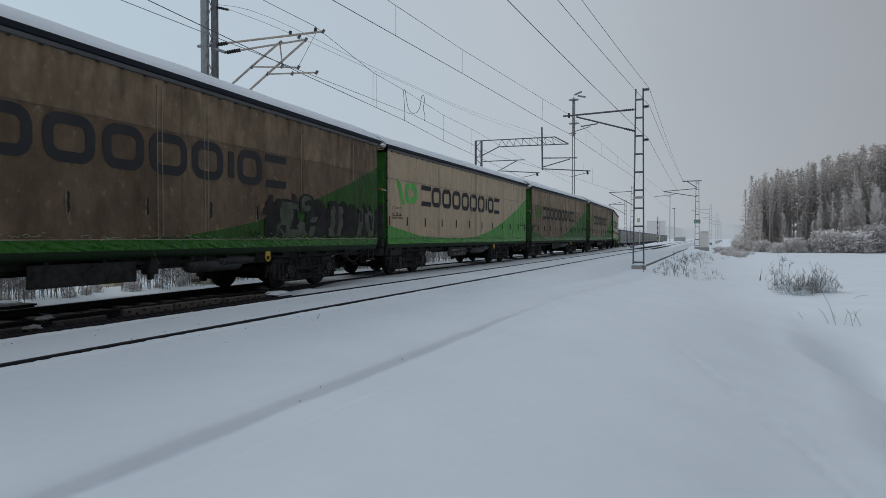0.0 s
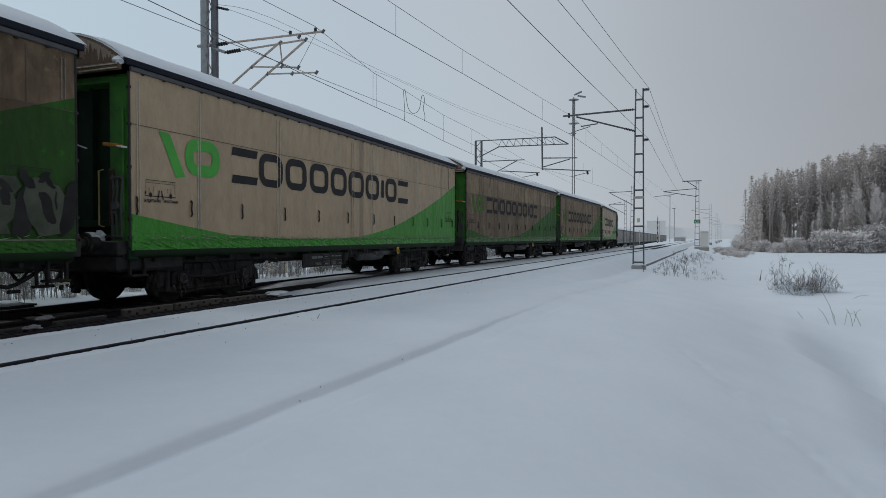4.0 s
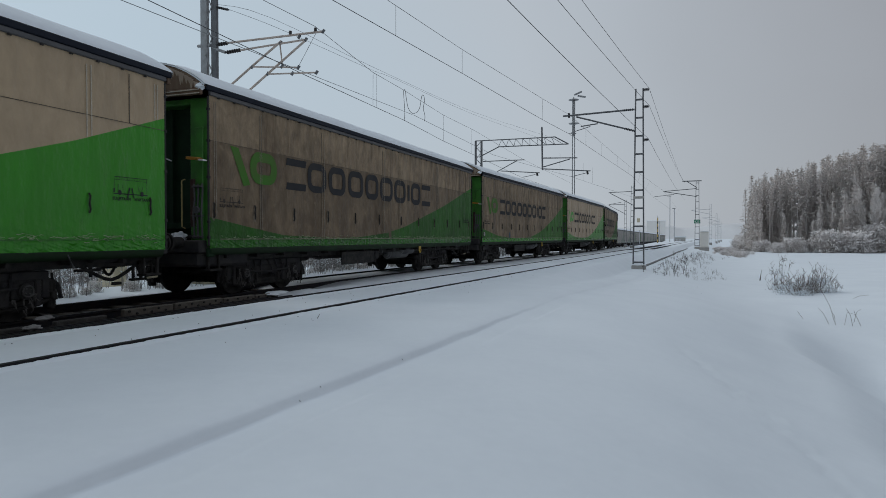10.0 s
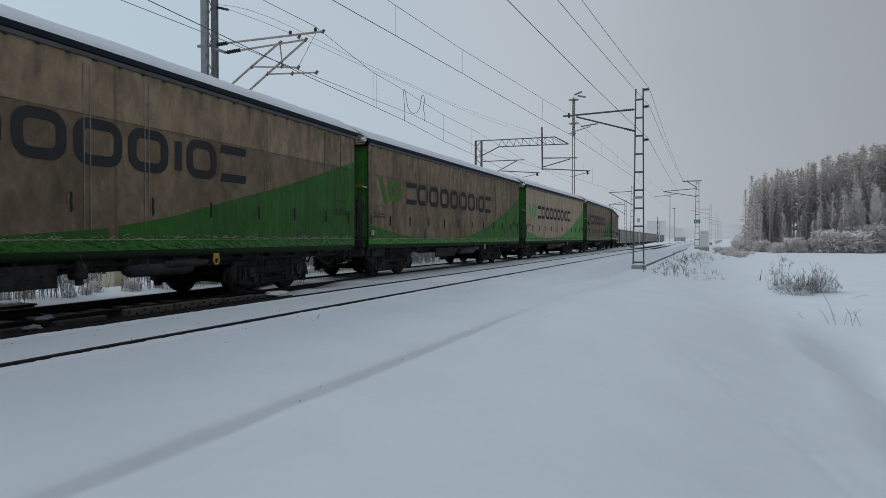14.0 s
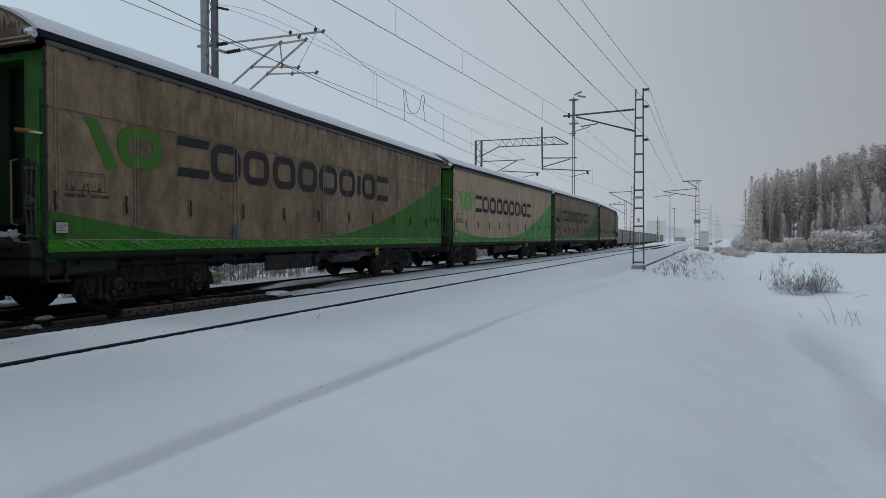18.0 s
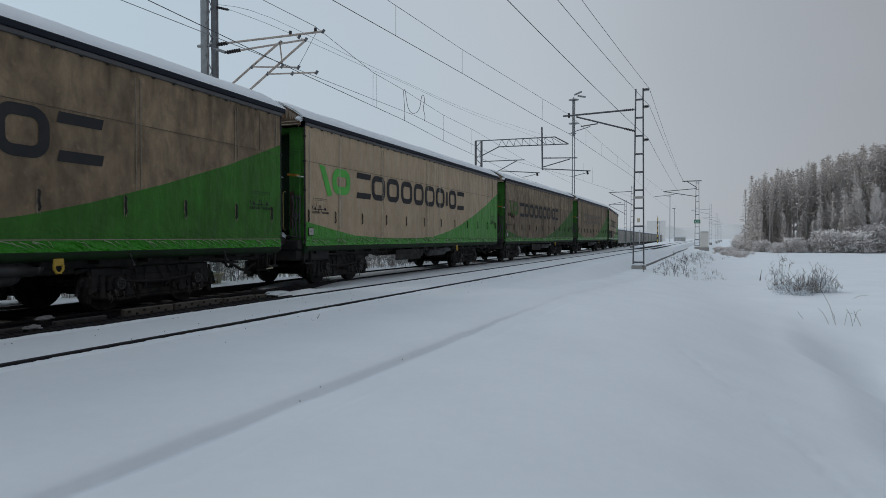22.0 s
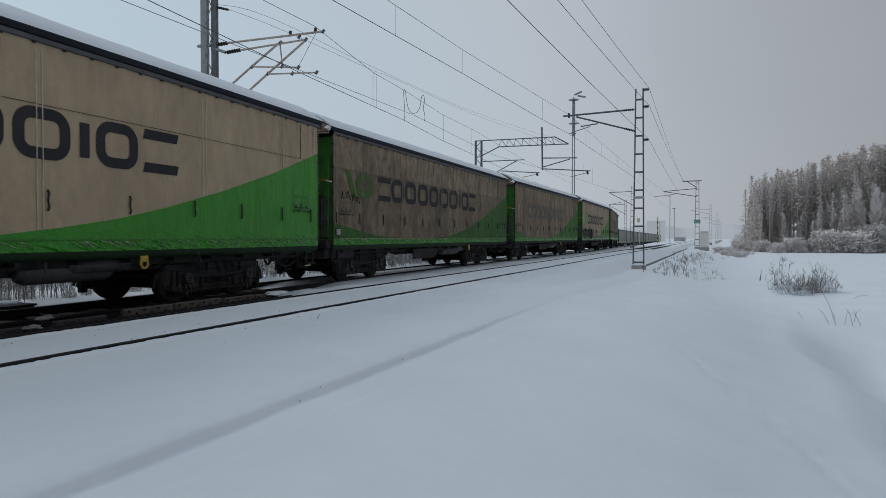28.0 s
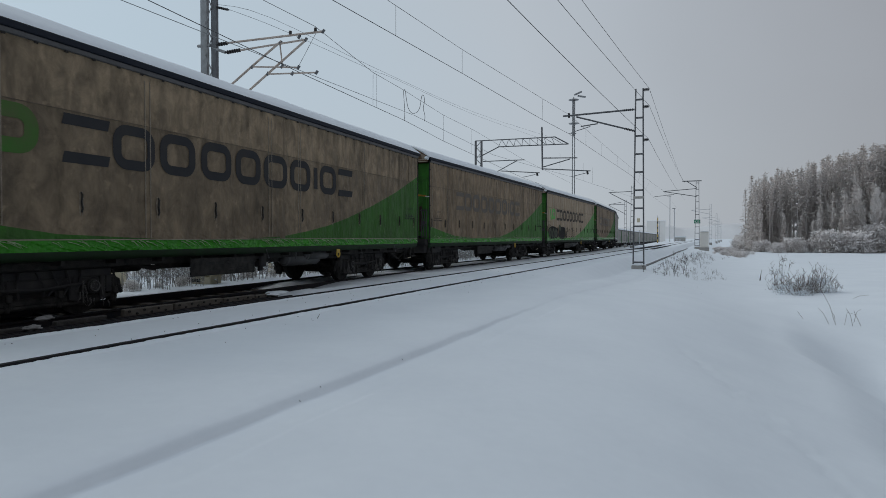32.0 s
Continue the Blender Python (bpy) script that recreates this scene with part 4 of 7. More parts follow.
def build_headstock(e):
    def build(bm):
        y0, y1 = sorted((e * (HALF - 0.1), e * (HALF + 0.18)))
        box(bm, -1.40, 1.40, y0, y1, 0.78, 1.02, 0.02)
        y2, y3 = sorted((e * (HALF - 1.35), e * (HALF + 0.12)))
        box(bm, -1.34, 1.34, y2, y3, 0.50 if e < 0 else 0.68, 0.80, 0.05)
        box(bm, -1.30, 1.30, min(e * (HALF - 0.4), e * HALF), max(e * (HALF - 0.4), e * HALF), 1.06, 1.12, 0.01)
    return build


def build_buffer(bm):
    tube(bm, [(0, 0, 0), (0, -0.26, 0)], 0.105, 12)
    tube(bm, [(0, -0.26, 0), (0, -0.42, 0)], 0.075, 12)
    tube(bm, [(0, -0.42, 0), (0, -0.46, 0)], 0.17, 16, 0.18)


def build_handrail(bm):
    tube(bm, [(0, 0, 0), (0, -0.09, 0.03), (0, -0.09, 0.92), (0, 0, 0.95)], 0.0125, 6)


def build_pipework(bm):
    """Hoses and lever gear on a corner post."""
    for k, dx in enumerate((-0.09, 0.0, 0.1)):
        tube(bm, [(dx, -0.03, 0.0), (dx, -0.06, 0.5), (dx + 0.03, -0.05, 0.75 + 0.1 * k), (dx, -0.04, 1.05)], 0.018, 6)
    for z in (0.02, 0.42, 0.98):
        box(bm, -0.12, 0.12, -0.075, -0.01, z, z + 0.035, 0.006)
    disc(bm, (0.02, -0.1, 0.55), (0, 1, 0), 0.07, 0.05, 12)


def build_step(bm):
    for y in (0.0, 0.30):
        box(bm, -0.03, 0.03, y, y + 0.04, 0.44, 0.80, 0.006)
    box(bm, -0.14, 0.08, 0.0, 0.34, 0.42, 0.46, 0.008)


def build_hose(bm):
    pts = [(0.35 - 0.1 * u, -0.42 * u - 0.15, 0.78 - 0.42 * math.sin(u * math.pi)) for u in [i / 10 for i in range(11)]]
    tube(bm, pts, 0.028, 6)
    tube(bm, [(0, -0.1, 0.86), (0, -0.62, 0.80)], 0.045, 6)
    tube(bm, [(-0.06, -0.35, 0.86), (-0.06, -0.35, 0.62), (0.06, -0.35, 0.62), (0.06, -0.35, 0.86)], 0.03, 6)
    tube(bm, [(-0.6, -0.2, 0.75), (-0.2, -0.25, 0.55), (0.45, -0.25, 0.52)], 0.022, 5)


def build_pipe_loop(bm):
    """Slack brake pipe with its hangers, under the trailing end."""
    tube(bm, [(0, -1.46, 0.68), (0, -1.32, 0.60), (0, -1.1, 0.49), (0, -0.9, 0.40), (0, -0.76, 0.375), (0, -0.64, 0.405), (0, -0.46, 0.49), (0, -0.33, 0.56), (0, -0.2, 0.66)], 0.03, 7)
    box(bm, -0.02, 0.05, -0.77, -0.60, 0.285, 0.335, 0.01)
    box(bm, -0.03, 0.03, -1.19, -1.15, 0.44, 0.72, 0.01)
    box(bm, -0.05, 0.05, -1.44, -1.0, 0.535, 0.575, 0.01)


def build_pipe_hanger(bm):
    for y in (-0.36, -0.2):
        tube(bm, [(0, y, 0.74), (0.01, y - 0.02, 0.55), (0, y, 0.36)], 0.028, 6)
    box(bm, -0.05, 0.05, -0.42, -0.1, 0.335, 0.375, 0.01)
    tube(bm, [(0, -0.28, 0.6), (0, 0.0, 0.68)], 0.02, 6)
    box(bm, -0.015, 0.03, 0.02, 0.05, 0.33, 0.62, 0.008)
    box(bm, -0.02, 0.03, 0.0, 0.06, 0.28, 0.35, 0.01)


def build_ring(bm):
    tube(bm, [(0.185, 0.082 * math.cos(a * math.tau / 14), 0.46 + 0.082 * math.sin(a * math.tau / 14)) for a in range(15)], 0.014, 5)
    for a in range(4):
        disc(bm, (0.18, 0.045 * math.cos(a * 1.57 + 0.6), 0.46 + 0.045 * math.sin(a * 1.57 + 0.6)), (1, 0, 0), 0.012, 0.02, 6)


def build_crust(seed):
    def build(bm):
        rnd = random.Random(seed)
        for i in range(12):
            y, z = rnd.gauss(0, 0.13), rnd.uniform(0.14, 0.42)
            tube(bm, [(0.12, y, z + rnd.uniform(0.04, 0.14)), (0.14, y + rnd.uniform(-0.03, 0.03), z), (0.13, y + rnd.uniform(-0.06, 0.06), z - 0.06)], rnd.uniform(0.008, 0.02), 4, 0.004)
    return build


def build_brake_block(bm):
    box(bm, -0.10, 0.06, -0.07, 0.07, 0.16, 0.60, 0.03)
    box(bm, -0.04, 0.10, -0.045, 0.045, 0.30, 0.42, 0.015)
    tube(bm, [(0.03, 0, 0.7), (0.06, 0.02, 0.4), (0.05, 0, 0.16)], 0.022, 5)


def build_tie_bar(bm):
    tube(bm, [(0, -1.5, 0.30), (0.02, -0.9, 0.19), (0, 0, 0.21), (0.02, 0.9, 0.19), (0, 1.5, 0.32)], 0.035, 6)
    box(bm, -0.04, 0.03, -1.28, 1.28, 0.22, 0.34, 0.03)


def build_brake(bm):
    tube(bm, [(0.5, -4.0, 0.62), (0.5, -3.2, 0.62)], 0.17, 14)
    tube(bm, [(0.95, -3.1, 0.66), (0.95, 3.0, 0.66)], 0.025, 6)
    tube(bm, [(1.1, 3.4, 0.70), (1.12, 4.1, 0.58), (1.1, 4.7, 0.70)], 0.05, 8)
    tube(bm, [(-0.2, -2.2, 0.55), (-0.2, 2.2, 0.55)], 0.03, 6)
    tube(bm, [(1.2, -6.8, 0.74), (1.25, -5.8, 0.70), (1.2, -4.6, 0.74)], 0.022, 6)


def build_rigging(bm):
    rnd = random.Random(4)
    for k in range(7):
        y = -0.75 + k * 0.25
        tube(bm, [(0, y, 0.72), (0.05, y + rnd.uniform(-0.1, 0.1), 0.52), (0.02, y + rnd.uniform(-0.15, 0.15), 0.36)], 0.02, 5)
    tube(bm, [(0.04, -0.9, 0.5), (0.07, 0, 0.46), (0.04, 0.9, 0.52)], 0.025, 5)


def build_board(bm):
    box(bm, -0.015, 0.015, -0.95, 0.95, 0, 0.34, 0.006)


def build_valve(bm):
    """A plate with a bent-bar handle under it."""
    box(bm, 0.0, 0.025, -0.08, 0.085, -0.095, 0.01, 0.008)
    tube(bm, [(0.012, -0.062, -0.06), (0.016, -0.068, -0.14), (0.02, -0.03, -0.195), (0.02, 0.03, -0.198), (0.016, 0.07, -0.15), (0.012, 0.072, -0.08)], 0.021, 6)


def build_strap(bm):
    tube(bm, [(0, 0, 0.15), (0.014, 0.012, 0.11), (0.02, -0.008, 0.0), (0.014, 0.016, -0.10), (0, 0.004, -0.15)], 0.0155, 5)


def build_rub(j):
    """Cloth rubbed pale by a swinging strap, a ragged upright sliver either side of it."""
    def build(bm):
        rnd = random.Random(j + 70)
        for side in (-1, 1):
            n = 7
            edge = [(side * (0.012 + 0.004 * rnd.random()), -0.20 + 0.36 * i / n) for i in range(n + 1)]
            out = [(y + side * (0.010 + 0.03 * rnd.random() * math.sin(math.pi * i / n)), z) for i, (y, z) in enumerate(edge)]
            slab(bm, edge + out[::-1], SIDE + 0.0125)
    return build


def build_seam(z0, z1):
    return lambda bm: box(bm, SIDE + 0.002, SIDE + 0.0125, -0.007, 0.007, z0, z1)


def build_hem_flap(bm):
    """The curtain's foot turned in under the floor edge."""
    n, rows = 150, []
    for i in range(n + 1):
        y = -HALF + 0.03 + (LONG - 0.06) * i / n
        sag_ = 0.012 * noise.noise(Vector((y * 0.9, 4, 0))) + 0.008 * noise.noise(Vector((y * 4, 7, 0)))
        rows.append([bm.verts.new((SIDE + x, y, z + sag_ * u)) for x, z, u in ((0.003, 0.866, 0), (0.0, 0.825, 0.4), (-0.012, 0.782, 0.8), (-0.034, 0.742, 1.0), (-0.08, 0.728, 0.6))])
    for p, q in zip(rows, rows[1:]):
        for j in range(4):
            bm.faces.new((p[j], p[j + 1], q[j + 1], q[j])).smooth = True
    bmesh.ops.recalc_face_normals(bm, faces=bm.faces)


def build_hook(bm):
    """A bent steel tension hook under the hem."""
    tube(bm, [(0.0, -0.05, 0.05), (0.012, -0.03, -0.01), (0.008, 0.03, -0.12), (-0.004, 0.05, -0.15)], 0.0095, 5)
    disc(bm, (0.002, 0.048, -0.148), (1, 0, 0), 0.02, 0.016, 8)


def build_fold(bm):
    """A soft pleat where two curtain halves meet."""
    sec = [(0.0, -0.10), (0.010, -0.07), (0.022, -0.03), (0.024, -0.005), (0.012, 0.02), (0.014, 0.05), (0.0, 0.09)]
    rows = []
    for i in range(25):
        z = LO + 0.2 + (HI - LO - 0.2) * i / 24
        k = 1 + 0.35 * noise.noise(Vector((0, 3, z * 1.3)))
        rows.append([bm.verts.new((SIDE + 0.001 + a * 0.34 * k, 7.97 - HALF + b + 0.015 * noise.noise(Vector((5, 0, z)))
                                   , z)) for a, b in sec])
    for r, q in zip(rows, rows[1:]):
        for i in range(len(sec) - 1):
            bm.faces.new((r[i], r[i + 1], q[i + 1], q[i])).smooth = True


def build_creases(style):
    """Thin pale ridges that stand for glints where the cloth is gathered along its foot."""
    def build(bm):
        rnd = random.Random(style)
        for i in range((330, 120, 110)[style]):
            y = -HALF + rnd.uniform(0.2, LONG - 0.2) if style else -HALF + LONG * rnd.random() ** 0.8 * 0.98 + 0.1
            if style < 2:
                z = rnd.gauss(1.07, 0.026)
                pts = [(SIDE + 0.016, y + j * rnd.uniform(0.03, 0.07), z + rnd.uniform(-0.022, 0.022)) for j in range(rnd.randint(2, 4))]
            else:
                z = 1.015 + rnd.uniform(-0.01, 0.01)
                reach = rnd.uniform(0.08, 0.3)
                pts = [(SIDE + 0.016, y, z), (SIDE + 0.017, y + reach * 0.5, z - 0.03), (SIDE + 0.016, y + reach, z - 0.075 - rnd.uniform(0, 0.03))]
            tube(bm, pts, rnd.uniform(0.004, 0.008) if style < 2 else rnd.uniform(0.005, 0.010), 4, 0.002)
    return build


def build_tank(bm):
    """A long air reservoir with domed ends, and the brake cylinder beside it."""
    for x, z, r, y0, y1 in ((1.02, 0.56, 0.18, 0.62, 2.25), (1.16, 0.63, 0.12, 1.35, 2.5)):
        tube(bm, [(x, y0, z), (x, y0 + 0.05, z)], r * 0.45, 16, r * 0.8)
        tube(bm, [(x, y0 + 0.05, z), (x, y0 + 0.14, z)], r * 0.8, 16, r)
        tube(bm, [(x, y0 + 0.14, z), (x, y1 - 0.14, z)], r, 16)
        tube(bm, [(x, y1 - 0.14, z), (x, y1 - 0.05, z)], r, 16, r * 0.8)
        tube(bm, [(x, y1 - 0.05, z), (x, y1, z)], r * 0.8, 16, r * 0.45)
    for y in (0.95, 1.9):
        box(bm, 0.82, 1.215, y, y + 0.04, 0.55, 0.76, 0.01)


def build_distributor(bm):
    box(bm, 1.0, 1.22, -0.12, 0.12, 0.42, 0.72, 0.03)
    tube(bm, [(1.1, 0.02, 0.44), (1.12, 0.02, 0.33)], 0.06, 10)
    tube(bm, [(1.1, -0.2, 0.62), (1.1, 0.24, 0.62)], 0.035, 8)
    tube(bm, [(1.1, 0.1, 0.6), (1.14, 0.3, 0.55), (1.1, 0.55, 0.7)], 0.02, 6)
    tube(bm, [(1.1, -0.1, 0.58), (1.15, -0.4, 0.50), (1.1, -0.7, 0.68)], 0.02, 6)


def build_canopy_light(bm):
    box(bm, -0.28, 0.0, -0.14, 0.0, 0, 0.055, 0.008)


LEVELS = {0: 0.9, 1: 0.08, 2: 0.7, 3: 0.75, 4: 0.15, 5: 0.8, 6: 0.75, 7: 0.35, 8: 0.75}
SAYS = {0: "heavily soiled brown goods wagon with dark graffiti on its curtain", 1: "clean beige and green curtain-sided goods wagon",
        2: "brown-stained beige and green curtain-sided goods wagon", 3: "soiled beige and green curtain-sided goods wagon with a patched curtain",
        4: "fairly clean beige and green curtain-sided goods wagon", 5: "grimy dark curtain-sided goods wagon with a scrawled tag",
        6: "grimy brown curtain-sided goods wagon with faded print", 7: "beige curtain-sided goods wagon with dark graffiti low down", 8: "dull brown curtain-sided goods wagon with faded print"}
MARKM = {0: LETTER, 1: LETTER, 2: LETTER, 3: LETTER, 4: LETTER, 5: LETTER, 6: FADED, 7: WORN, 8: FADED}
LEVER = {0: 10.56, 2: 10.34}      # place of the yellow lever along each wagon
HOOKS = (7.4, 11.8, 14.1)
WAGONS, WHEELS = [], []


def wagon(k):
    near = k < FULL
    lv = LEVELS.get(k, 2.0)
    w = thing("goods_wagon", SAYS.get(k, "far curtain-sided goods wagon, cloth greyed for haze, snow on its roof"), "goods wagon", wagon_pose(k, 0), "wagons of the goods train")
    WAGONS.append((k, w))
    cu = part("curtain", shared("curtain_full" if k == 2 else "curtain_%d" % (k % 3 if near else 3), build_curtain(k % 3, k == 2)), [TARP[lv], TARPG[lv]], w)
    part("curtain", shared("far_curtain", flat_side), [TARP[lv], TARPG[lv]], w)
    part("roof", shared("roof", build_roof), GABLE, w)
    part("roof_snow", shared("roof_snow", build_snow_cap), SNOW, w, "thin layer of snow on the roof")
    for sx in (-1, 1):
        part("gutter", shared("gutter%d" % sx, lambda bm: box(bm, min(sx * 1.50, sx * 1.565), max(sx * 1.50, sx * 1.565), -HALF - 0.13, HALF + 0.13, 3.865, 3.965, 0.012)), NAVY, w)
        part("curtain_rail", shared("curtain_rail%d" % sx, lambda bm: box(bm, min(sx * 1.49, sx * 1.545), max(sx * 1.49, sx * 1.545), -HALF - 0.02, HALF + 0.02, 3.785, 3.862, 0.01)), STRIP, w)
    part("underframe", shared("chassis", build_chassis), BLACK, w)
    part("floor", shared("deck", build_deck), WOODM, w)
    for e in (-1, 1):
        part("gable", shared("gable%d" % e, build_gable(e)), GABLE, w, "rust-streaked arched roof end")
        part("end_wall", shared("end_wall%d" % e, build_end_wall(e)), DGREEN, w)
        ye = e * (HALF - 0.36)
        if near:
            for x in (-0.75, -0.25, 0.25, 0.75):
                part("rib", shared("end_rib", lambda bm: box(bm, -0.04, 0.04, -0.04, 0.04, 0.9, 3.74, 0.01)), DGREEN, w, at=pose(x, ye, 0))
            part("crossbar", shared("end_bar", lambda bm: box(bm, -1.08, 1.08, -0.05, 0.05, 1.25, 1.37, 0.01)), DGREEN, w, at=pose(0, ye + e * 0.05, 0))
            part("snow_drift", shared("snow_pile%d" % (k % 3), lambda bm: (blob(bm, (0.80, 0, 1.08), (0.13, 0.08, 0.10), k, 0.8, 3), blob(bm, (0.6, 0, 1.09), (0.26, 0.10, 0.06), k + 3, 0.8, 3), blob(bm, (0.1, 0, 1.09), (0.4, 0.12, 0.045), k + 5, 0.8))), SNOW, w, "blown snow on the end platform", at=pose(0, e * (HALF + 0.02), 0))
            if e < 0:
                for i in range(22):
                    u = -0.10 + 0.049 * i + 0.012 * math.sin(i * 4.1 + k)
                    long = 0.10 + 0.045 * ((i * 7 + k * 3) % 4)
                    part("rime_run", shared("rime_run%d" % int(long * 100), lambda bm: slab3(bm, [(-0.055, 0.04), (0.055, 0.0), (0.03, -long * 0.5), (0.008, -long), (-0.024, -long * 0.45)])), RIMERUN, w, at=pose(1.5 * u, -HALF - 0.178, 3.86 + 0.575 * math.sin(math.acos(u)) ** 1.8))
                part("snow_lump", shared("corner_lump", lambda bm: blob(bm, (1.42, -HALF - 0.16, 3.92), (0.10, 0.07, 0.07), 4, 0.7)), SNOW, w, "lump of snow at the roof corner")
        part("end_header", shared("end_header%d" % e, lambda bm: box(bm, -1.30, 1.30, min(e * (HALF - 0.40), e * (HALF - 0.04)), max(e * (HALF - 0.40), e * (HALF - 0.04)), 3.66, 3.775, 0.02)), GREENF, w)
        if near:
            for z in (3.79, 3.855):
                part("ledge_strip", shared("ledge_strip%d" % e, lambda bm: box(bm, -1.40, 1.44, -0.012, 0.012, 0, 0.018, 0.004)), SEAM, w, "pale worn ledge strip", at=pose(0, e * (HALF + 0.205), z))
        part("headstock", shared("headstock%d" % e, build_headstock(e)), DARK, w)
        for sx in (-1, 1):
            post = part("corner_post", shared("post%d%d" % (e, sx), build_post(sx, e)), GREENF, w)
            if near:
                turn = pose(sx * 1.27, e * (HALF + 0.03), 0, 0, 0, 0 if e < 0 else 180)
                part("pipework", shared("pipework", build_pipework), STRIP, post, at=turn @ pose(0, 0, 1.05))
                part("handrail", shared("handrail", build_handrail), HANDY, post, "thin dull yellow handrail", at=turn @ pose(-0.34 * sx * (-e), 0, 1.25))
                if e < 0:
                    part("lamp_bracket", shared("lamp_bracket", build_canopy_light), ORANGE, post, "orange bracket board", at=turn @ pose(0.10, -0.02, 2.54, 0, 6 * sx, 0))
                    part("bracket_tip", shared("bracket_tip", lambda bm: box(bm, 0.0, 0.12, -0.13, -0.01, 0.005, 0.035, 0.008)), WHITEP, post, "white bracket tip", at=turn @ pose(0.10, -0.02, 2.53, 0, 6 * sx, 0))
                else:
                    part("bracket_rod", shared("bracket_rod", lambda bm: tube(bm, [(0, 0, 0), (0.02, -0.3, -0.05)], 0.012, 6)), GALV, post, "thin grey rod", at=turn @ pose(-0.1, 0, 2.5))
                part("cover", shared("post_cover", lambda bm: box(bm, -0.05, 0.05, -0.05, 0, 0, 0.92, 0.012)), MAROON, post, "red-brown pipe cover", at=turn @ pose(-0.13 * sx * (-e), 0, 1.28))
                part("curtain_pole", shared("curtain_pole", lambda bm: (tube(bm, [(0, 0, LO + 0.05), (0, 0, HI - 0.02)], 0.02, 6), [box(bm, -0.025, 0.03, -0.03, 0.03, z, z + 0.05, 0.006) for z in (1.05, 1.35, 2.2, 2.9, 3.5)])), DARK, post, at=pose(sx * (SIDE - 0.012), e * (HALF + 0.025), 0))
                if e < 0:
                    part("corner_gusset", shared("gusset%d" % sx, lambda bm: box(bm, min(sx * 1.40, sx * 1.475), max(sx * 1.40, sx * 1.475), -HALF - 0.02, -HALF + 0.16, 0.70, 0.875, 0.015)), DGREEN, post, "scuffed dark green corner gusset")
                part("step", shared("step", build_step), BLACK, w, at=pose(sx * 1.38, e * (HALF - 0.05) - (0.34 if e > 0 else 0), 0))
            part("buffer", shared("buffer", build_buffer), BLACK, w, at=pose(sx * 0.95, e * (HALF + 0.18), 0.98, 0, 0, 0 if e < 0 else 180))
        part("coupling", shared("coupling", build_hose), BLACK, w, at=pose(0, e * (HALF + 0.1), 0, 0, 0, 0 if e < 0 else 180))
        bog = part("bogie", shared("bolster", lambda bm: (box(bm, -1.0, 1.0, -0.3, 0.3, 0.50, 0.90, 0.03), box(bm, -0.95, 0.95, -0.7, 0.7, 0.66, 0.84, 0.03), box(bm, -0.66, 0.66, -0.5, 0.5, 0.20, 0.52, 0.04))), BLACK, w, at=pose(0, BOGIE[e], -DROP))
        for sx in (-1, 1):
            part("side_frame", shared("side_frame%d" % sx, build_bogie_frame(sx)), DARK, bog)
            if near:
                part("brake_rigging", shared("rigging", build_rigging), DARK, bog, at=pose(sx * 1.06, 0, 0))
                part("tie_bar", shared("tie_bar", build_tie_bar), BLACK, bog, at=pose(sx * 0.99, 0, 0))
                for y in (-1.4, -0.4, 0.4, 1.4):
                    part("brake_block", shared("brake_block", build_brake_block), BLACK, bog, at=pose(sx * 0.98, y, 0, 0, 0, 0 if sx > 0 else 180))
        for q in (-0.9, 0.9):
            ws = part("wheelset", shared("wheelset", build_wheelset), BLACK, bog, at=pose(0, q, 0.46))
            WHEELS.append((k, ws, q))
            if near:
                part("cover_ring", shared("cover_ring", build_ring), SCUFF, bog, at=pose(1.0, q, 0))
                tagged(part("ice_crust", shared("crust%d" % ((k + int(q)) % 3), build_crust((k + int(q)) % 3)), ROADICE, bog, at=pose(1.0, q - 0.02, 0)), "dirty ice hanging from the axle box", kind="stuff")
            for sx in (-1, 1):
                part("axle_box", shared("axle_box", build_axle_box), DARK, bog, at=pose(sx * 1.0, q, 0, 0, 0, 0 if sx > 0 else 180))
                for dy in ((-0.26, 0.26) if near else ()):
                    part("coil_spring", shared("spring", build_spring), DARK, bog, at=pose(sx * 0.98, q + dy, 0))
    part("brake_gear", shared("brake", build_brake), BLACK, w)
    if near:
        part("brake_pipe", shared("pipe_loop", build_pipe_loop), BLACK, w, "slack black brake pipe", at=pose(1.1, HALF, 0))
        part("pipe_hanger", shared("pipe_hanger", build_pipe_hanger), BLACK, w, at=pose(1.15, HALF, 0))
        part("release_rod", shared("release_rod", lambda bm: tube(bm, [(0, -0.12, 0.37), (0, 0.12, 0.38)], 0.018, 6)), CREAM, w, "pale release rod", at=pose(1.2, HALF, 0))
    board = part("data_board", shared("board", build_board), BLACK, w, at=pose(1.40, 6.11 - HALF, 0.34))
    mk = MARKM.get(k, FADED)
    if near:
        ink = STENCIL if k == 1 else DIMSTENCIL
        for y0, z0, wd, hg in ((-0.55, 0.205, 0.25, 0.06), (-0.26, 0.205, 0.23, 0.06), (0.07, 0.225, 0.12, 0.035), (0.40, 0.235, 0.10, 0.035), (0.58, 0.235, 0.12, 0.03), (0.74, 0.235, 0.15, 0.03), (0.06, 0.045, 0.17, 0.04), (0.42, 0.10, 0.20, 0.022), (0.44, 0.045, 0.17, 0.03), (0.76, 0.06, 0.14, 0.02)):
            part("stencil_bar", shared("bar%d_%d" % (wd * 100, hg * 1000), lambda bm: box(bm, 0.015, 0.018, 0, wd, 0, hg)), ink, board, at=pose(0, y0, z0))
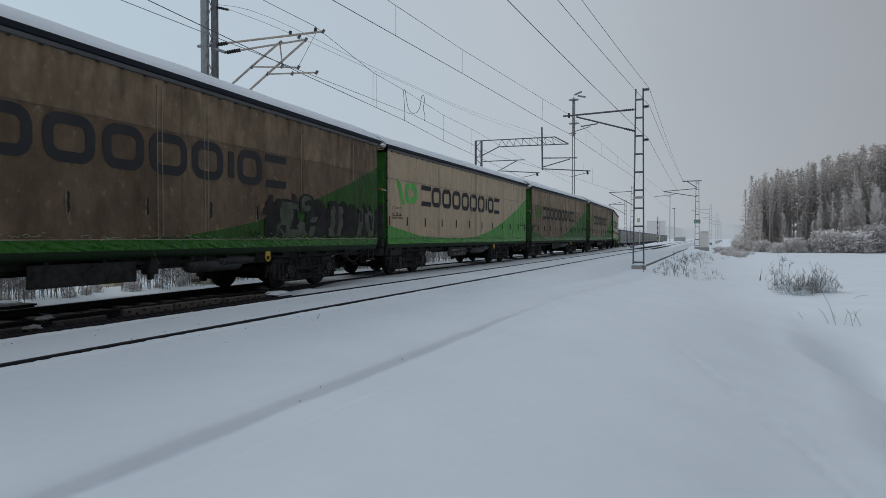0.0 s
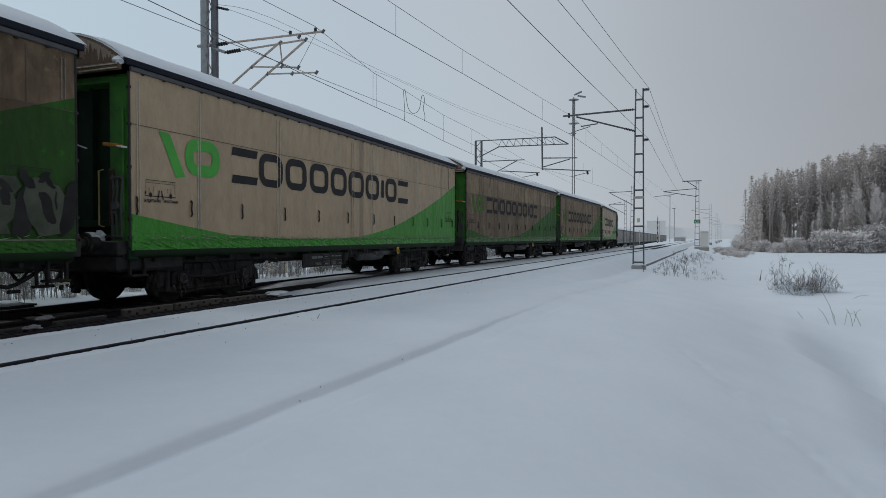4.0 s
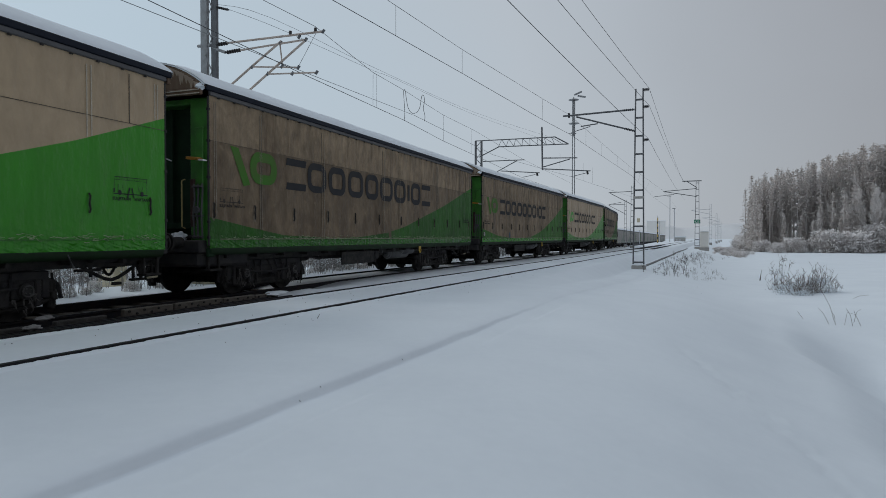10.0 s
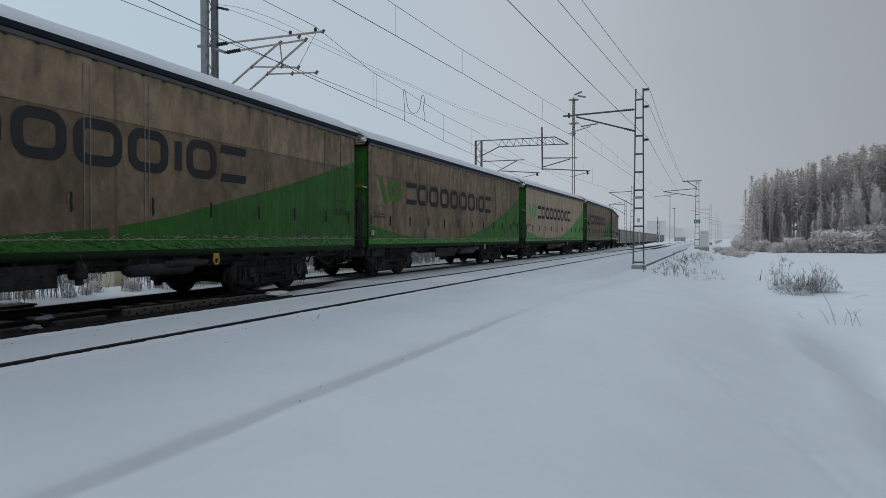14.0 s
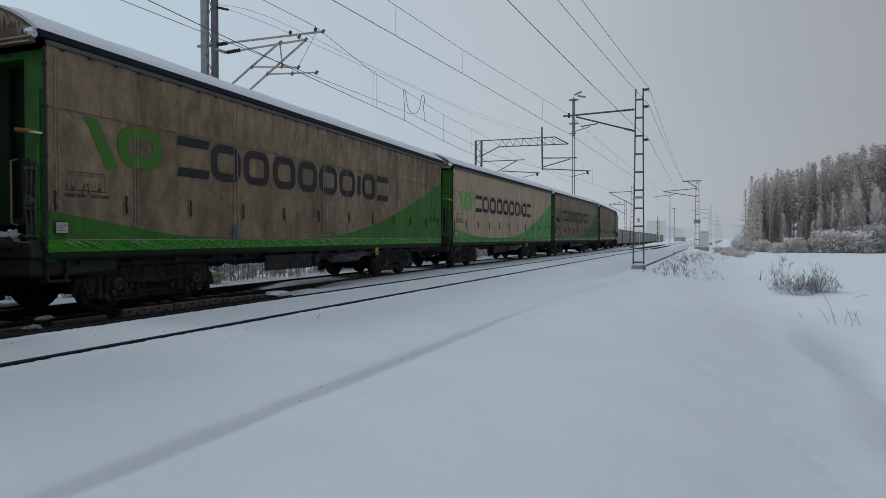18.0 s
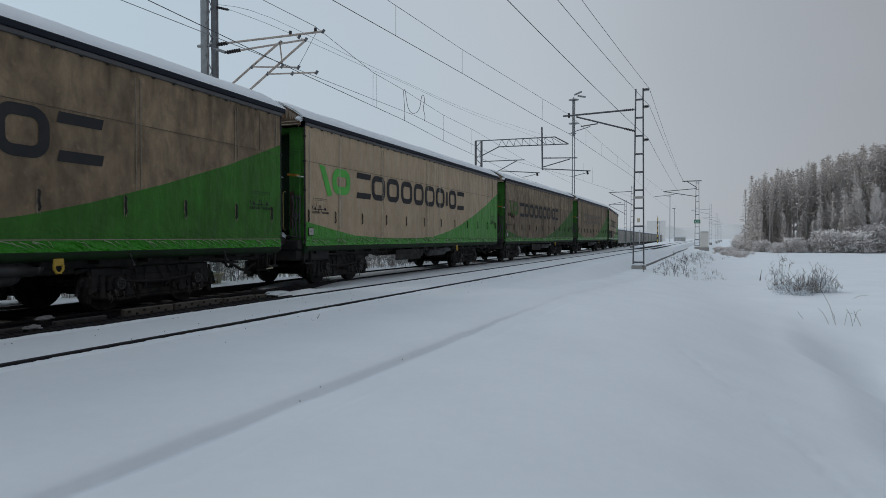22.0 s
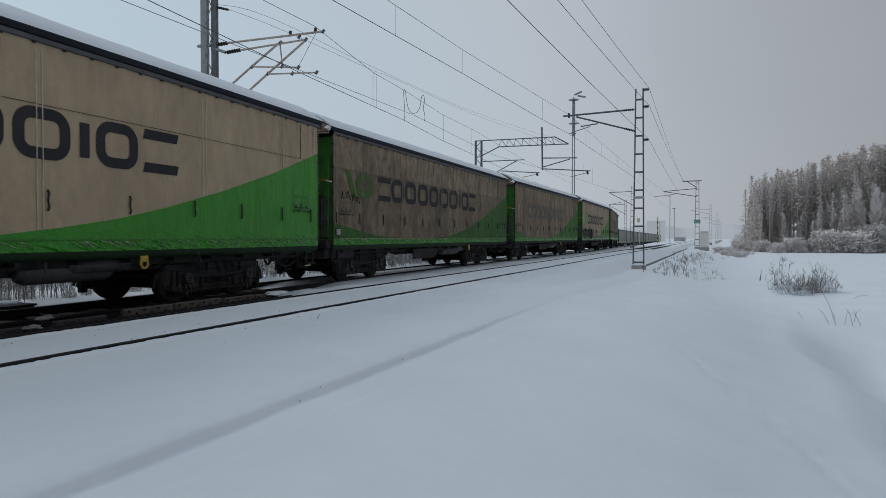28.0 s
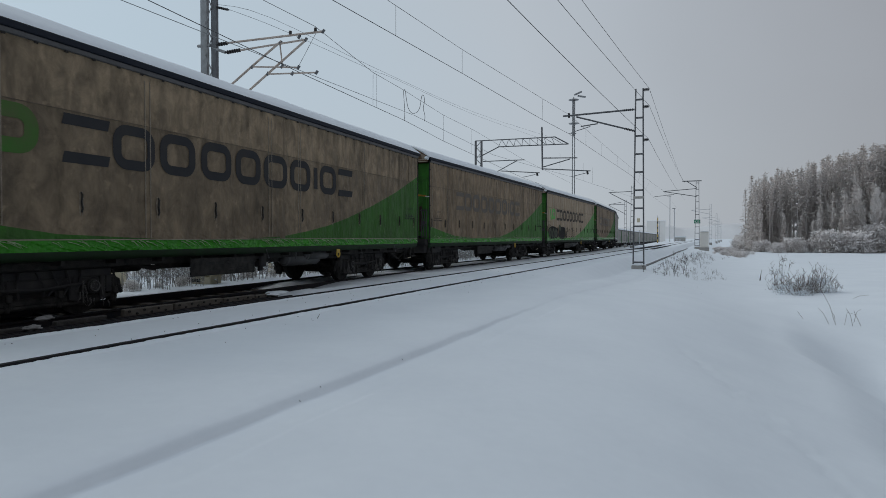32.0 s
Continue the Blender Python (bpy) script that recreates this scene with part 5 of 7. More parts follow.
        for y0, z0, wd, hg in ((0.02, 0.195, 0.24, 0.10), (0.01, 0.025, 0.28, 0.10), (0.40, 0.025, 0.27, 0.12), (0.70, 0.03, 0.23, 0.11)):
            part("stencil_frame", shared("sframe%d" % int(wd * 100), lambda bm: (box(bm, 0.015, 0.018, 0, wd, 0, 0.007), box(bm, 0.015, 0.018, 0, wd, hg, hg + 0.007), box(bm, 0.015, 0.018, 0, 0.007, 0.007, hg), box(bm, 0.015, 0.018, wd - 0.007, wd, 0.007, hg))), ink, board, at=pose(0, y0, z0))
        for i in range(34):
            part("hanger", shared("hanger", lambda bm: box(bm, 0, 0.022, -0.03, 0.03, -0.03, 0.012, 0.006)), STRAP, w, at=pose(SIDE + 0.008, -HALF + 0.24 + i * 0.4628, HI))
        for y in (0.09, 1.34, 2.78, 4.28, 5.72, 7.2, 8.75, 10.18, 11.66, 13.0, 14.41, 15.6):
            part("strap", shared("strap", build_strap), STRAP, w, at=pose(SIDE + 0.01, -HALF + y, 1.60))
            if lv > 0.4:
                j = int(y * 7 + k) % 3
                part("rubbed_patch", shared("rubbed_patch%d" % j, build_rub(j)), RUBBED, cu, "pale rubbed patch beside a strap", at=pose(0, -HALF + y, 1.60))
        for y in (0.12, 0.17, 1.53, 1.59, 4.01, 4.12, 7.44, 7.55, 8.60, 8.69, 11.89, 11.99, 14.39, 14.47, 15.73, 15.79):
            part("seam", shared("seam%d_%d" % (int(y * 100), k == 2), build_seam(LO + (HI - LO) * swoosh(y - HALF, k == 2) + 0.01, HI - 0.1)), SEAM if lv < 0.4 else SEAMD, cu, at=pose(0, -HALF + y, 0))
        part("seam", shared("long_seam", lambda bm: box(bm, SIDE + 0.002, SIDE + 0.012, -HALF + 0.02, HALF - 0.02, 2.928, 2.936)), SEAMLINE, cu)
        part("seam", shared("flap_seam", lambda bm: box(bm, SIDE + 0.002, SIDE + 0.013, -0.006, 0.006, 2.94, HI - 0.06)), SEAMLINE, cu, "dark edge of the curtain flap", at=pose(0, -HALF + 15.19, 0))
        part("seam", shared("hem_seam", lambda bm: box(bm, SIDE + 0.001, SIDE + 0.012, -HALF + 0.3, HALF - 0.03, 1.034, 1.048)), HEMSEAM if lv > 0.2 else GREENF, cu)
        style = {1: 0, 2: 0, 3: 2, 4: 2, 5: 2}.get(k, 1)
        tagged(part("crease", shared("creases%d" % style, build_creases(style)), CREASE, cu), "pale strokes standing for glints along the gathered hem", kind="stuff")
        part("fold", shared("fold", build_fold), TARP[lv], cu)
        part("hem_flap", shared("hem_flap", build_hem_flap), HEMSHADE, cu, "curtain foot turned in under the floor edge")
        for y in HOOKS:
            part("tension_hook", shared("tension_hook", build_hook), STRIP, w, "pale steel tension hook", at=pose(SIDE - 0.01, -HALF + y, 0.78))
    if near:
        for kind, y0, wd, z0 in MARKS:
            part("printed_" + kind, shared("mark_%s_%d" % (kind, int(wd * 100)), build_mark(kind, wd)), mk, cu, at=pose(0, -HALF + y0, MZ + z0))
        if k not in (6, 8):
            for nm, bd in (("printed_wedge", build_wedge), ("printed_loop", build_loop)):
                part(nm, shared(nm, bd), LOGO if lv < 0.4 else DIMLOGO if k == 5 else LOGOF, cu, at=pose(0, -HALF + 0.58, 2.15))
    if near:
        for y in (0.27, LONG - 1.09):
            part("pictogram", shared("pictogram", build_pictogram), LETTER if lv < 0.4 or y > 5 else WORN, cu, at=pose(0, -HALF + y, 1.68) @ Matrix.Diagonal((1, 0.72, 0.88, 1)))
        if k in (0, 3, 4, 5):
            plate = part("label_plate", shared("plate", lambda bm: box(bm, 0.016, 0.03, -0.018, 0.203, -0.018, 0.173)), DARK, cu, "small white data label in a dark frame", at=pose(SIDE, -HALF + 0.10, 1.14))
            part("card", shared("card", lambda bm: box(bm, 0.03, 0.0325, 0, 0.185, 0, 0.155)), GREYCAB, plate)
            for z0, wd in ((0.105, 0.14), (0.07, 0.08), (0.035, 0.12)):
                part("print_bar", shared("print_bar%d" % int(wd * 100), lambda bm: box(bm, 0.032, 0.0335, 0.02, 0.02 + wd, 0, 0.014)), STENCIL, plate, at=pose(0, 0, z0))
        part("brake_lever", shared("valve", build_valve), YELLOW, w, "yellow lever", at=pose(1.485, LEVER.get(k, 10.48) - HALF, 0.76))
        smooth(part("air_tank", shared("air_tank", build_tank), TANKM, w, "dull grey-black air reservoir"))
        part("brake_distributor", shared("distributor", build_distributor), DARK, w, at=pose(0, -0.33, 0))
        part("side_box", shared("side_box", lambda bm: box(bm, 0.9, 1.35, -1.7, -1.0, 0.36, 0.66, 0.02)), BLACK, w)
    if k == 0:
        graffiti(cu, [("dark", 10.42, 1.08, 0.52, 0.50), ("dark", 10.52, 1.40, 0.46, 0.46), ("dark", 10.40, 1.56, 0.26, 0.20), ("dark", 10.58, 1.84, 0.16, 0.18), ("dark", 10.90, 1.62, 0.85, 0.34),
                      ("pale", 10.92, 1.09, 1.22, 0.36), ("pale", 11.02, 1.30, 0.52, 0.58), ("pale", 11.16, 1.66, 0.60, 0.22), ("fang", 11.36, 1.26, 0.56, 0.48), ("dark", 11.50, 1.84, 0.18, 0.26), ("dark", 10.96, 1.12, 0.26, 0.24), ("block", 11.02, 1.14, 0.10, 0.14),
                      ("dark", 12.02, 1.08, 1.10, 0.80), ("dark", 12.10, 1.66, 0.40, 0.34), ("dark", 11.80, 1.64, 0.58, 0.48), ("ring", 11.87, 1.71, 0.44, 0.36), ("dark", 12.42, 1.76, 0.22, 0.26), ("dark", 12.74, 1.74, 0.20, 0.24), ("pale", 12.20, 1.09, 0.25, 0.27), ("pale", 12.26, 1.44, 0.30, 0.14),
                      ("dark", 13.02, 1.07, 0.96, 0.88), ("blade", 13.10, 1.12, 0.36, 0.76), ("blade", 13.50, 1.11, 0.36, 0.78), ("pale", 13.12, 1.09, 0.32, 0.22), ("dark", 13.12, 1.88, 0.40, 0.14), ("dark", 13.38, 1.20, 0.12, 0.22),
                      ("dark", 13.86, 1.08, 0.88, 0.84), ("dark", 13.90, 1.80, 0.16, 0.24), ("dark", 14.16, 1.78, 0.14, 0.20), ("dark", 14.42, 1.76, 0.14, 0.20), ("blade", 14.62, 1.12, 0.44, 0.78), ("dark", 14.80, 1.50, 0.13, 0.22), ("dark", 14.98, 1.08, 0.32, 0.74),
                      ("pale", 15.16, 1.11, 0.62, 0.76), ("dark", 15.38, 1.28, 0.18, 0.44), ("dark", 15.70, 1.09, 0.22, 0.80), ("dark", 15.06, 1.84, 0.13, 0.16), ("dark", 15.36, 1.84, 0.12, 0.16)]
                     + [("dark", 10.5 + 0.33 * i, 1.74 + 0.10 * math.sin(i * 2.7), 0.10 + 0.03 * (i % 3), 0.16) for i in range(16) if i not in (2, 3, 4)], 5)
        part("graffiti", made(tube, [(SIDE + 0.01, 9.9 - HALF + 0.05 * i + 0.03 * math.sin(i * 2.2), 1.16 + 0.06 * math.sin(i * 1.7)) for i in range(9)], 0.008, 4), SPRAY, cu, "small scrawled line")
    if k == 7:
        graffiti(cu, [("dark", 0.3, 0.98, 2.6, 0.75), ("ring", 0.5, 1.05, 0.6, 0.62), ("arch", 1.2, 1.0, 0.7, 0.66), ("ring", 2.0, 1.05, 0.6, 0.55), ("dark", 3.0, 1.0, 2.0, 0.78), ("block", 3.1, 1.5, 0.5, 0.4), ("outline", 5.2, 1.1, 0.6, 0.6), ("outline", 6.0, 1.1, 0.5, 0.55), ("outline", 6.7, 1.1, 0.6, 0.6), ("dark", 5.1, 1.0, 0.3, 0.5), ("outline", 7.5, 1.1, 0.5, 0.5)], 8)
    if k == 5:
        part("graffiti", made(tube, [(x - 0.004, y * 1.05, z * 0.30 - y * 0.10) for x, y, z in scribble(3, 1.0, 1.0, 26)], 0.008, 4), SPRAY, cu, "thin scrawled tag", at=pose(0, -HALF + 0.36, 2.12))
    if k == 3:
        part("patch", made(box, 0, 0.012, 0, 0.16, 0, 0.28), mat("blue_grey_patch", (0.06, 0.10, 0.14), 0.6), cu, "small blue-grey patch", at=pose(SIDE + 0.008, -HALF + 3.95, LO + 0.18))
    return w


for k in range(COUNT):
    wagon(k)
# text that opens and shuts the curtain, on the wagons that come closest
TYPE = lettering("Hains", 0.118, STENCIL, None, pose(0, 0, 0)).data
SUL = lettering("SULJETAAN", 0.07, LETTER, None, pose(0, 0, 0)).data
AVA = lettering("AVATAAN", 0.07, LETTER, None, pose(0, 0, 0)).data
for o in [o for o in scene.objects if o.name.startswith("lettering")]:
    bpy.data.objects.remove(o)
for k, w in WAGONS[:8]:
    part("lettering", TYPE, STENCIL if k == 1 else DIMSTENCIL, w, at=pose(1.418, 5.73 - HALF, 0.385, 90, 0, 90))
    for y in (0.27, LONG - 1.09):
        for me, dy in ((SUL, -0.02), (AVA, 0.42)):
            part("lettering", me, LETTER, w, at=pose(SIDE + 0.014, -HALF + y + dy, 1.675, 90, 0, 90))


# ---------------------------------------------------------------- overhead line
def lattice_mast(x, y, foot, top, wide, narrow, step, group, label, yaw=-23.0, name="catenary_mast", metal=MASTM):
    """Two tapering legs joined by batten plates, on a concrete foot."""
    m = thing(name, label, "catenary mast", pose(x, y, foot, 0, 0, yaw), group)
    h = top - foot
    for sx in (-1, 1):
        part("leg", made(lambda bm: tube(bm, [(sx * wide / 2, 0, -0.3), (sx * narrow / 2, 0, h)], 0.036, 4)), metal, m)
    n = int(h / step)
    for i in range(n + 1):
        z = min(h - 0.05, 0.15 + i * step)
        w = (wide + (narrow - wide) * z / h) / 2
        part("batten_plate", made(box, -w, w, -0.045, 0.045, z - 0.04, z + 0.04, 0.01), metal, m)
    part("foundation", made(box, -0.30, 0.34, -0.3, 0.3, -0.9, 0.02, 0.04), CONCRETE, m)
    part("snow_cap", smooth_bm((0, 0, 0.02), (0.36, 0.32, 0.06), 3), SNOW, m)
    return m


def smooth_bm(c, size, seed):
    bm = bmesh.new()
    blob(bm, c, size, seed, 0.3)
    for f in bm.faces:
        f.smooth = True
    return bm


def local(m, pts):
    inv = m.matrix_basis.inverted()
    return [inv @ Vector(p) for p in pts]


def strut(m, name, pts, r, material, label=""):
    return part(name, made(tube, local(m, pts), r, 8), material, m, label)


def insulator(m, a, b, r=0.06):
    a, b = local(m, (a, b))
    bm = bmesh.new()
    tube(bm, [a, b], 0.025, 6)
    for i in range(6):
        disc(bm, a.lerp(b, 0.15 + i * 0.14), b - a, r, 0.025, 10)
    return part("insulator", bm, INSUL, m)


ROW = "masts beside the railway"
m1 = lattice_mast(9.55, 30.9, -0.3, 8.3, 0.50, 0.34, 0.88, ROW, "grey steel lattice mast with cantilever, on a snowy concrete foot")
strut(m1, "cantilever_tube", [(9.34, 30.99, 7.31), (6.13, 32.37, 7.24)], 0.045, MASTM)
strut(m1, "cantilever_brace", [(9.35, 30.98, 6.26), (6.74, 32.11, 7.16)], 0.04, MASTM)
strut(m1, "registration_tube", [(7.72, 31.68, 6.74), (6.95, 32.02, 6.66)], 0.03, MASTM)
strut(m1, "steady_arm", [(7.39, 31.83, 6.63), (6.75, 32.1, 6.45), (6.40, 32.25, 6.33)], 0.018, MASTM)
strut(m1, "messenger_clamp", [(6.40, 32.26, 7.14), (6.40, 32.26, 7.38)], 0.05, INSUL)
insulator(m1, (9.34, 30.99, 7.31), (8.75, 31.24, 7.30))
insulator(m1, (9.35, 30.98, 6.26), (8.85, 31.2, 6.43))
for z in (8.22, 7.40, 5.80):
    insulator(m1, (9.72, 30.85, z), (9.98, 30.75, z + 0.02), 0.075)
part("number_plate", made(box, -0.24, 0.24, -0.075, -0.06, 3.25, 3.37, 0.01), GREYCAB, m1, "small white plate")
part("notice", made(box, -0.07, 0.07, -0.075, -0.06, 2.1, 2.3, 0.01), CREAM, m1, "small pale notice")

m2 = lattice_mast(36.5, 90.9, -0.3, 9.2, 0.62, 0.36, 0.9, ROW, "grey steel lattice mast with a green distance sign")
strut(m2, "cross_arm", [(37.0, 90.7, 9.15), (34.6, 91.6, 9.15)], 0.07, MASTM)
strut(m2, "cross_brace", [(36.4, 90.9, 8.2), (35.2, 91.4, 9.1)], 0.05, MASTM)
strut(m2, "cantilever_tube", [(36.4, 90.9, 8.05), (32.2, 92.6, 7.75)], 0.05, MASTM)
strut(m2, "cantilever_brace", [(36.4, 90.9, 6.9), (32.4, 92.5, 7.7)], 0.05, MASTM)
strut(m2, "steady_arm", [(33.6, 92.0, 7.3), (31.0, 93.1, 7.0)], 0.035, MASTM)
board2 = part("distance_sign", made(box, -0.42, 0.42, -0.12, -0.09, 3.35, 3.9, 0.02), SIGN, m2, "green board with white numerals", at=pose(0, 0, 0, 0, 0, 0))
lettering("423", 0.46, WHITEP, board2, pose(-0.37, -0.125, 3.45, 90, 0, 0), "numerals")
for (x, y, top) in ((63.2, 149.5, 8.9), (88.6, 205, 8.8), (113, 259, 8.7), (138, 314, 8.7)):
    mm = lattice_mast(x, y, -0.3, top, 0.6, 0.4, 0.9, ROW, "lattice mast far along the line, greyed for haze", metal=HAZEGREY)
    strut(mm, "cantilever_tube", [(x, y, top - 1.2), (x - 4.0, y + 1.6, top - 1.4)], 0.05, HAZEGREY)
    strut(mm, "cantilever_brace", [(x, y, top - 2.4), (x - 3.8, y + 1.6, top - 1.5)], 0.05, HAZEGREY)
for (x, y, foot, top) in ((29.9, 100, -0.3, 9.2), (38.9, 135, -0.6, 9.0)):
    mm = lattice_mast(x, y, foot, top, 0.55, 0.36, 0.9, "masts between the tracks", "grey lattice mast between the tracks", metal=GALV)
    strut(mm, "cantilever_tube", [(x, y, top - 0.9), (x - 3.4, y + 1.4, top - 1.0)], 0.05, MASTM)
    strut(mm, "cantilever_brace", [(x, y, top - 3.0), (x - 3.2, y + 1.3, top - 1.1)], 0.05, MASTM)
    strut(mm, "steady_arm", [(x - 1.6, y + 0.6, top - 2.6), (x - 3.3, y + 1.3, top - 2.9)], 0.035, MASTM)

# heavy mast behind the train with a bracket of pale tubes
mL = thing("catenary_mast", "tall grey twin-channel lattice mast with pale bracket tubes", "catenary mast", pose(-7.21, 19.6, -0.4, 0, 0, -20), ROW)
# left leg lit, right leg shaded: painted by a lighter and a darker steel
for sx, w, metal in ((-0.150, 0.125, GALV), (0.225, 0.10, MASTM)):
    part("leg", made(box, sx - w, sx + w, -0.06, 0.06, -0.3, 11.0, 0.012), metal, mL)
for i in range(22):
    z, f = 0.2 + i * 0.49, (-1) ** i
    part("lacing_bar", made(tube, [(0.05 - 0.12 * f, -0.075, z), (0.05 + 0.12 * f, -0.075, z + 0.49)], 0.02, 4), GALV, mL)
strut(mL, "bracket_arm", [(-7.60, 19.74, 7.0), (-6.95, 19.5, 6.97)], 0.05, GALV)
strut(mL, "bracket_arm", [(-7.1, 19.54, 6.9), (-6.62, 19.36, 6.70)], 0.045, GALV)
insulator(mL, (-7.1, 19.56, 6.97), (-6.5, 19.33, 6.98))
insulator(mL, (-6.62, 19.36, 6.69), (-6.05, 19.15, 6.72))
insulator(mL, (-6.95, 19.5, 8.12), (-6.5, 19.35, 7.98), 0.04)
for name, pts, r in (("top_tube", [(-6.6, 19.38, 6.985), (-3.43, 18.23, 6.97)], 0.034), ("second_tube", [(-6.1, 19.17, 6.71), (-3.97, 18.43, 6.80)], 0.03),
                     ("diagonal_tube", [(-6.9, 19.5, 5.4), (-5.74, 19.07, 6.19), (-4.75, 18.7, 6.84)], 0.034), ("diagonal_tube", [(-6.3, 19.27, 5.15), (-5.18, 18.86, 5.94), (-3.95, 18.42, 6.80)], 0.034),
                     ("registration_tube", [(-5.70, 19.05, 6.18), (-4.21, 18.51, 6.02)], 0.024), ("registration_tube", [(-5.24, 18.89, 5.92), (-3.64, 18.31, 5.82)], 0.024),
                     ("steady_link", [(-4.8, 18.73, 6.78), (-4.72, 18.7, 6.1)], 0.022)):
    strut(mL, name, pts, r, TUBEM, "pale weathered steel tube")
for p in ((-4.46, 18.6, 7.0), (-3.67, 18.32, 7.0)):
    strut(mL, "clamp", [p, (p[0], p[1], p[2] + 0.10)], 0.045, INSUL)
for p in ((-5.72, 19.06, 6.18), (-5.2, 18.87, 5.93), (-4.78, 18.72, 6.80), (-4.74, 18.71, 6.10), (-4.21, 18.51, 6.02), (-3.97, 18.43, 6.80), (-3.64, 18.31, 5.82), (-4.4, 18.58, 5.86), (-3.43, 18.23, 6.97), (-4.18, 18.5, 6.90)):
    strut(mL, "joint_clamp", [(p[0] - 0.03, p[1], p[2] - 0.05), (p[0] + 0.03, p[1], p[2] + 0.05)], 0.042, MASTM)
strut(mL, "stay_wire", [(-3.66, 18.3, 6.93), (-4.2, 18.5, 6.05)], 0.006, WIREM)

# gantry over the left-hand tracks
gan = thing("catenary_gantry", "grey steel truss gantry arm on a lattice leg", "catenary gantry", pose(3.2, 57.0, -0.5, 0, 0, -24.5))
for sx in (-0.28, 0.28):
    part("leg", made(box, sx - 0.06, sx + 0.06, -0.12, 0.12, -0.3, 10.2, 0.01), MASTM, gan)
for i in range(19):
    f = (-1) ** i
    part("lacing_bar", made(tube, [(-0.25 * f, 0, 0.3 + i * 0.52), (0.25 * f, 0, 0.82 + i * 0.52)], 0.03, 4), MASTM, gan)
strut(gan, "top_chord", [(2.9, 57.14, 9.73), (9.55, 54.1, 9.62)], 0.045, MASTM)
strut(gan, "bottom_chord", [(4.9, 56.2, 9.08), (10.6, 53.6, 8.95)], 0.045, MASTM)
strut(gan, "knee_brace", [(3.3, 57.0, 8.3), (4.9, 56.2, 9.05)], 0.05, MASTM)
strut(gan, "end_chord", [(9.55, 54.1, 9.62), (10.6, 53.6, 8.95)], 0.05, MASTM)
for i in range(8):
    u, v = i / 8, (i + 1) / 8
    a = Vector((4.9, 56.2, 9.08)).lerp(Vector((10.2, 53.8, 8.96)), u)
    b = Vector((4.9, 56.2, 9.70)).lerp(Vector((9.55, 54.1, 9.62)), (u + v) / 2)
    c = Vector((4.9, 56.2, 9.08)).lerp(Vector((10.2, 53.8, 8.96)), v)
    strut(gan, "web_bar", [a, b], 0.02, MASTM)
    strut(gan, "web_bar", [b, c], 0.02, MASTM)
strut(gan, "drop_tube", [(8.5, 54.6, 10.55), (8.56, 54.58, 6.85)], 0.075, MASTM)
strut(gan, "cantilever_tube", [(8.56, 54.58, 7.88), (11.3, 53.33, 7.75)], 0.045, MASTM)
strut(gan, "cantilever_brace", [(8.56, 54.58, 7.1), (10.7, 53.6, 7.67)], 0.045, MASTM)
strut(gan, "registration_tube", [(8.56, 54.58, 6.96), (12.3, 52.88, 6.6)], 0.045, MASTM)
strut(gan, "steady_arm", [(12.0, 53.0, 6.45), (10.83, 53.55, 6.18)], 0.025, MASTM)
strut(gan, "cantilever_tube", [(3.59, 56.85, 7.86), (7.09, 55.25, 7.82)], 0.04, MASTM)
strut(gan, "cantilever_brace", [(3.5, 56.9, 6.2), (6.48, 55.53, 7.78)], 0.04, MASTM)
strut(gan, "registration_tube", [(5.1, 56.15, 6.94), (8.33, 54.69, 6.63)], 0.04, MASTM)
strut(gan, "steady_arm", [(8.0, 54.85, 6.5), (6.95, 55.32, 6.3)], 0.025, MASTM)
insulator(gan, (8.6, 54.56, 7.88), (9.3, 54.24, 7.85))
insulator(gan, (10.6, 53.65, 7.78), (11.25, 53.35, 7.75))
insulator(gan, (12.05, 53.0, 6.62), (12.12, 52.97, 6.3), 0.09)
insulator(gan, (8.1, 54.8, 6.65), (8.18, 54.76, 6.35), 0.09)


# wires: sagging lines of copper
def sag(a, b, drop, n=10):
    a, b = Vector(a), Vector(b)
    return [a.lerp(b, i / n) - Vector((0, 0, drop * 4 * (i / n) * (1 - i / n))) for i in range(n + 1)]


def wire(name, pts, r, material, label):
    return tagged(part(name, made(tube, pts, r, 5), material, None), label, "overhead wire", "overhead wires")


def rounded_line(pts, n=5):
    """A smooth line through points."""
    p = [Vector(q) for q in (pts[0],) + tuple(pts) + (pts[-1],)]
    run = []
    for a, b, c, d in zip(p, p[1:], p[2:], p[3:]):
        for i in range(n):
            u = i / n
            run.append(0.5 * (2 * b + (c - a) * u + (2 * a - 5 * b + 4 * c - d) * u * u + (3 * b - a - 3 * c + d) * u ** 3))
    return run + [p[-1]]


CF = [(-8.6, 1.0, 6.22), (-2.39, 13.75, 6.2), (0.60, 19.88, 6.2), (4.33, 27.67, 6.2), (6.40, 32.25, 6.33), (11.86, 44.22, 6.22), (15.88, 53.2, 6.2), (31.0, 93.1, 6.9), (56, 150, 6.2)]
wire("contact_wire", CF, 0.0085, WIREM, "dark copper contact wire over the near track")
MF = [(-7.5, 3.2, 7.3), (-1.39, 15.81, 6.97), (0.60, 19.88, 6.94), (4.33, 27.67, 7.11), (6.40, 32.25, 7.3), (11.86, 44.22, 6.95), (15.88, 53.2, 6.85), (32.2, 92.6, 7.85), (56, 150, 7.2)]
wire("messenger_wire", MF, 0.0065, WIREM, "thin grey messenger wire over the near track")


def on(line, x):
    p = [Vector(q) for q in line]
    for a, b in zip(p, p[1:]):
        if a.x <= x <= b.x:
            return a.lerp(b, (x - a.x) / (b.x - a.x))


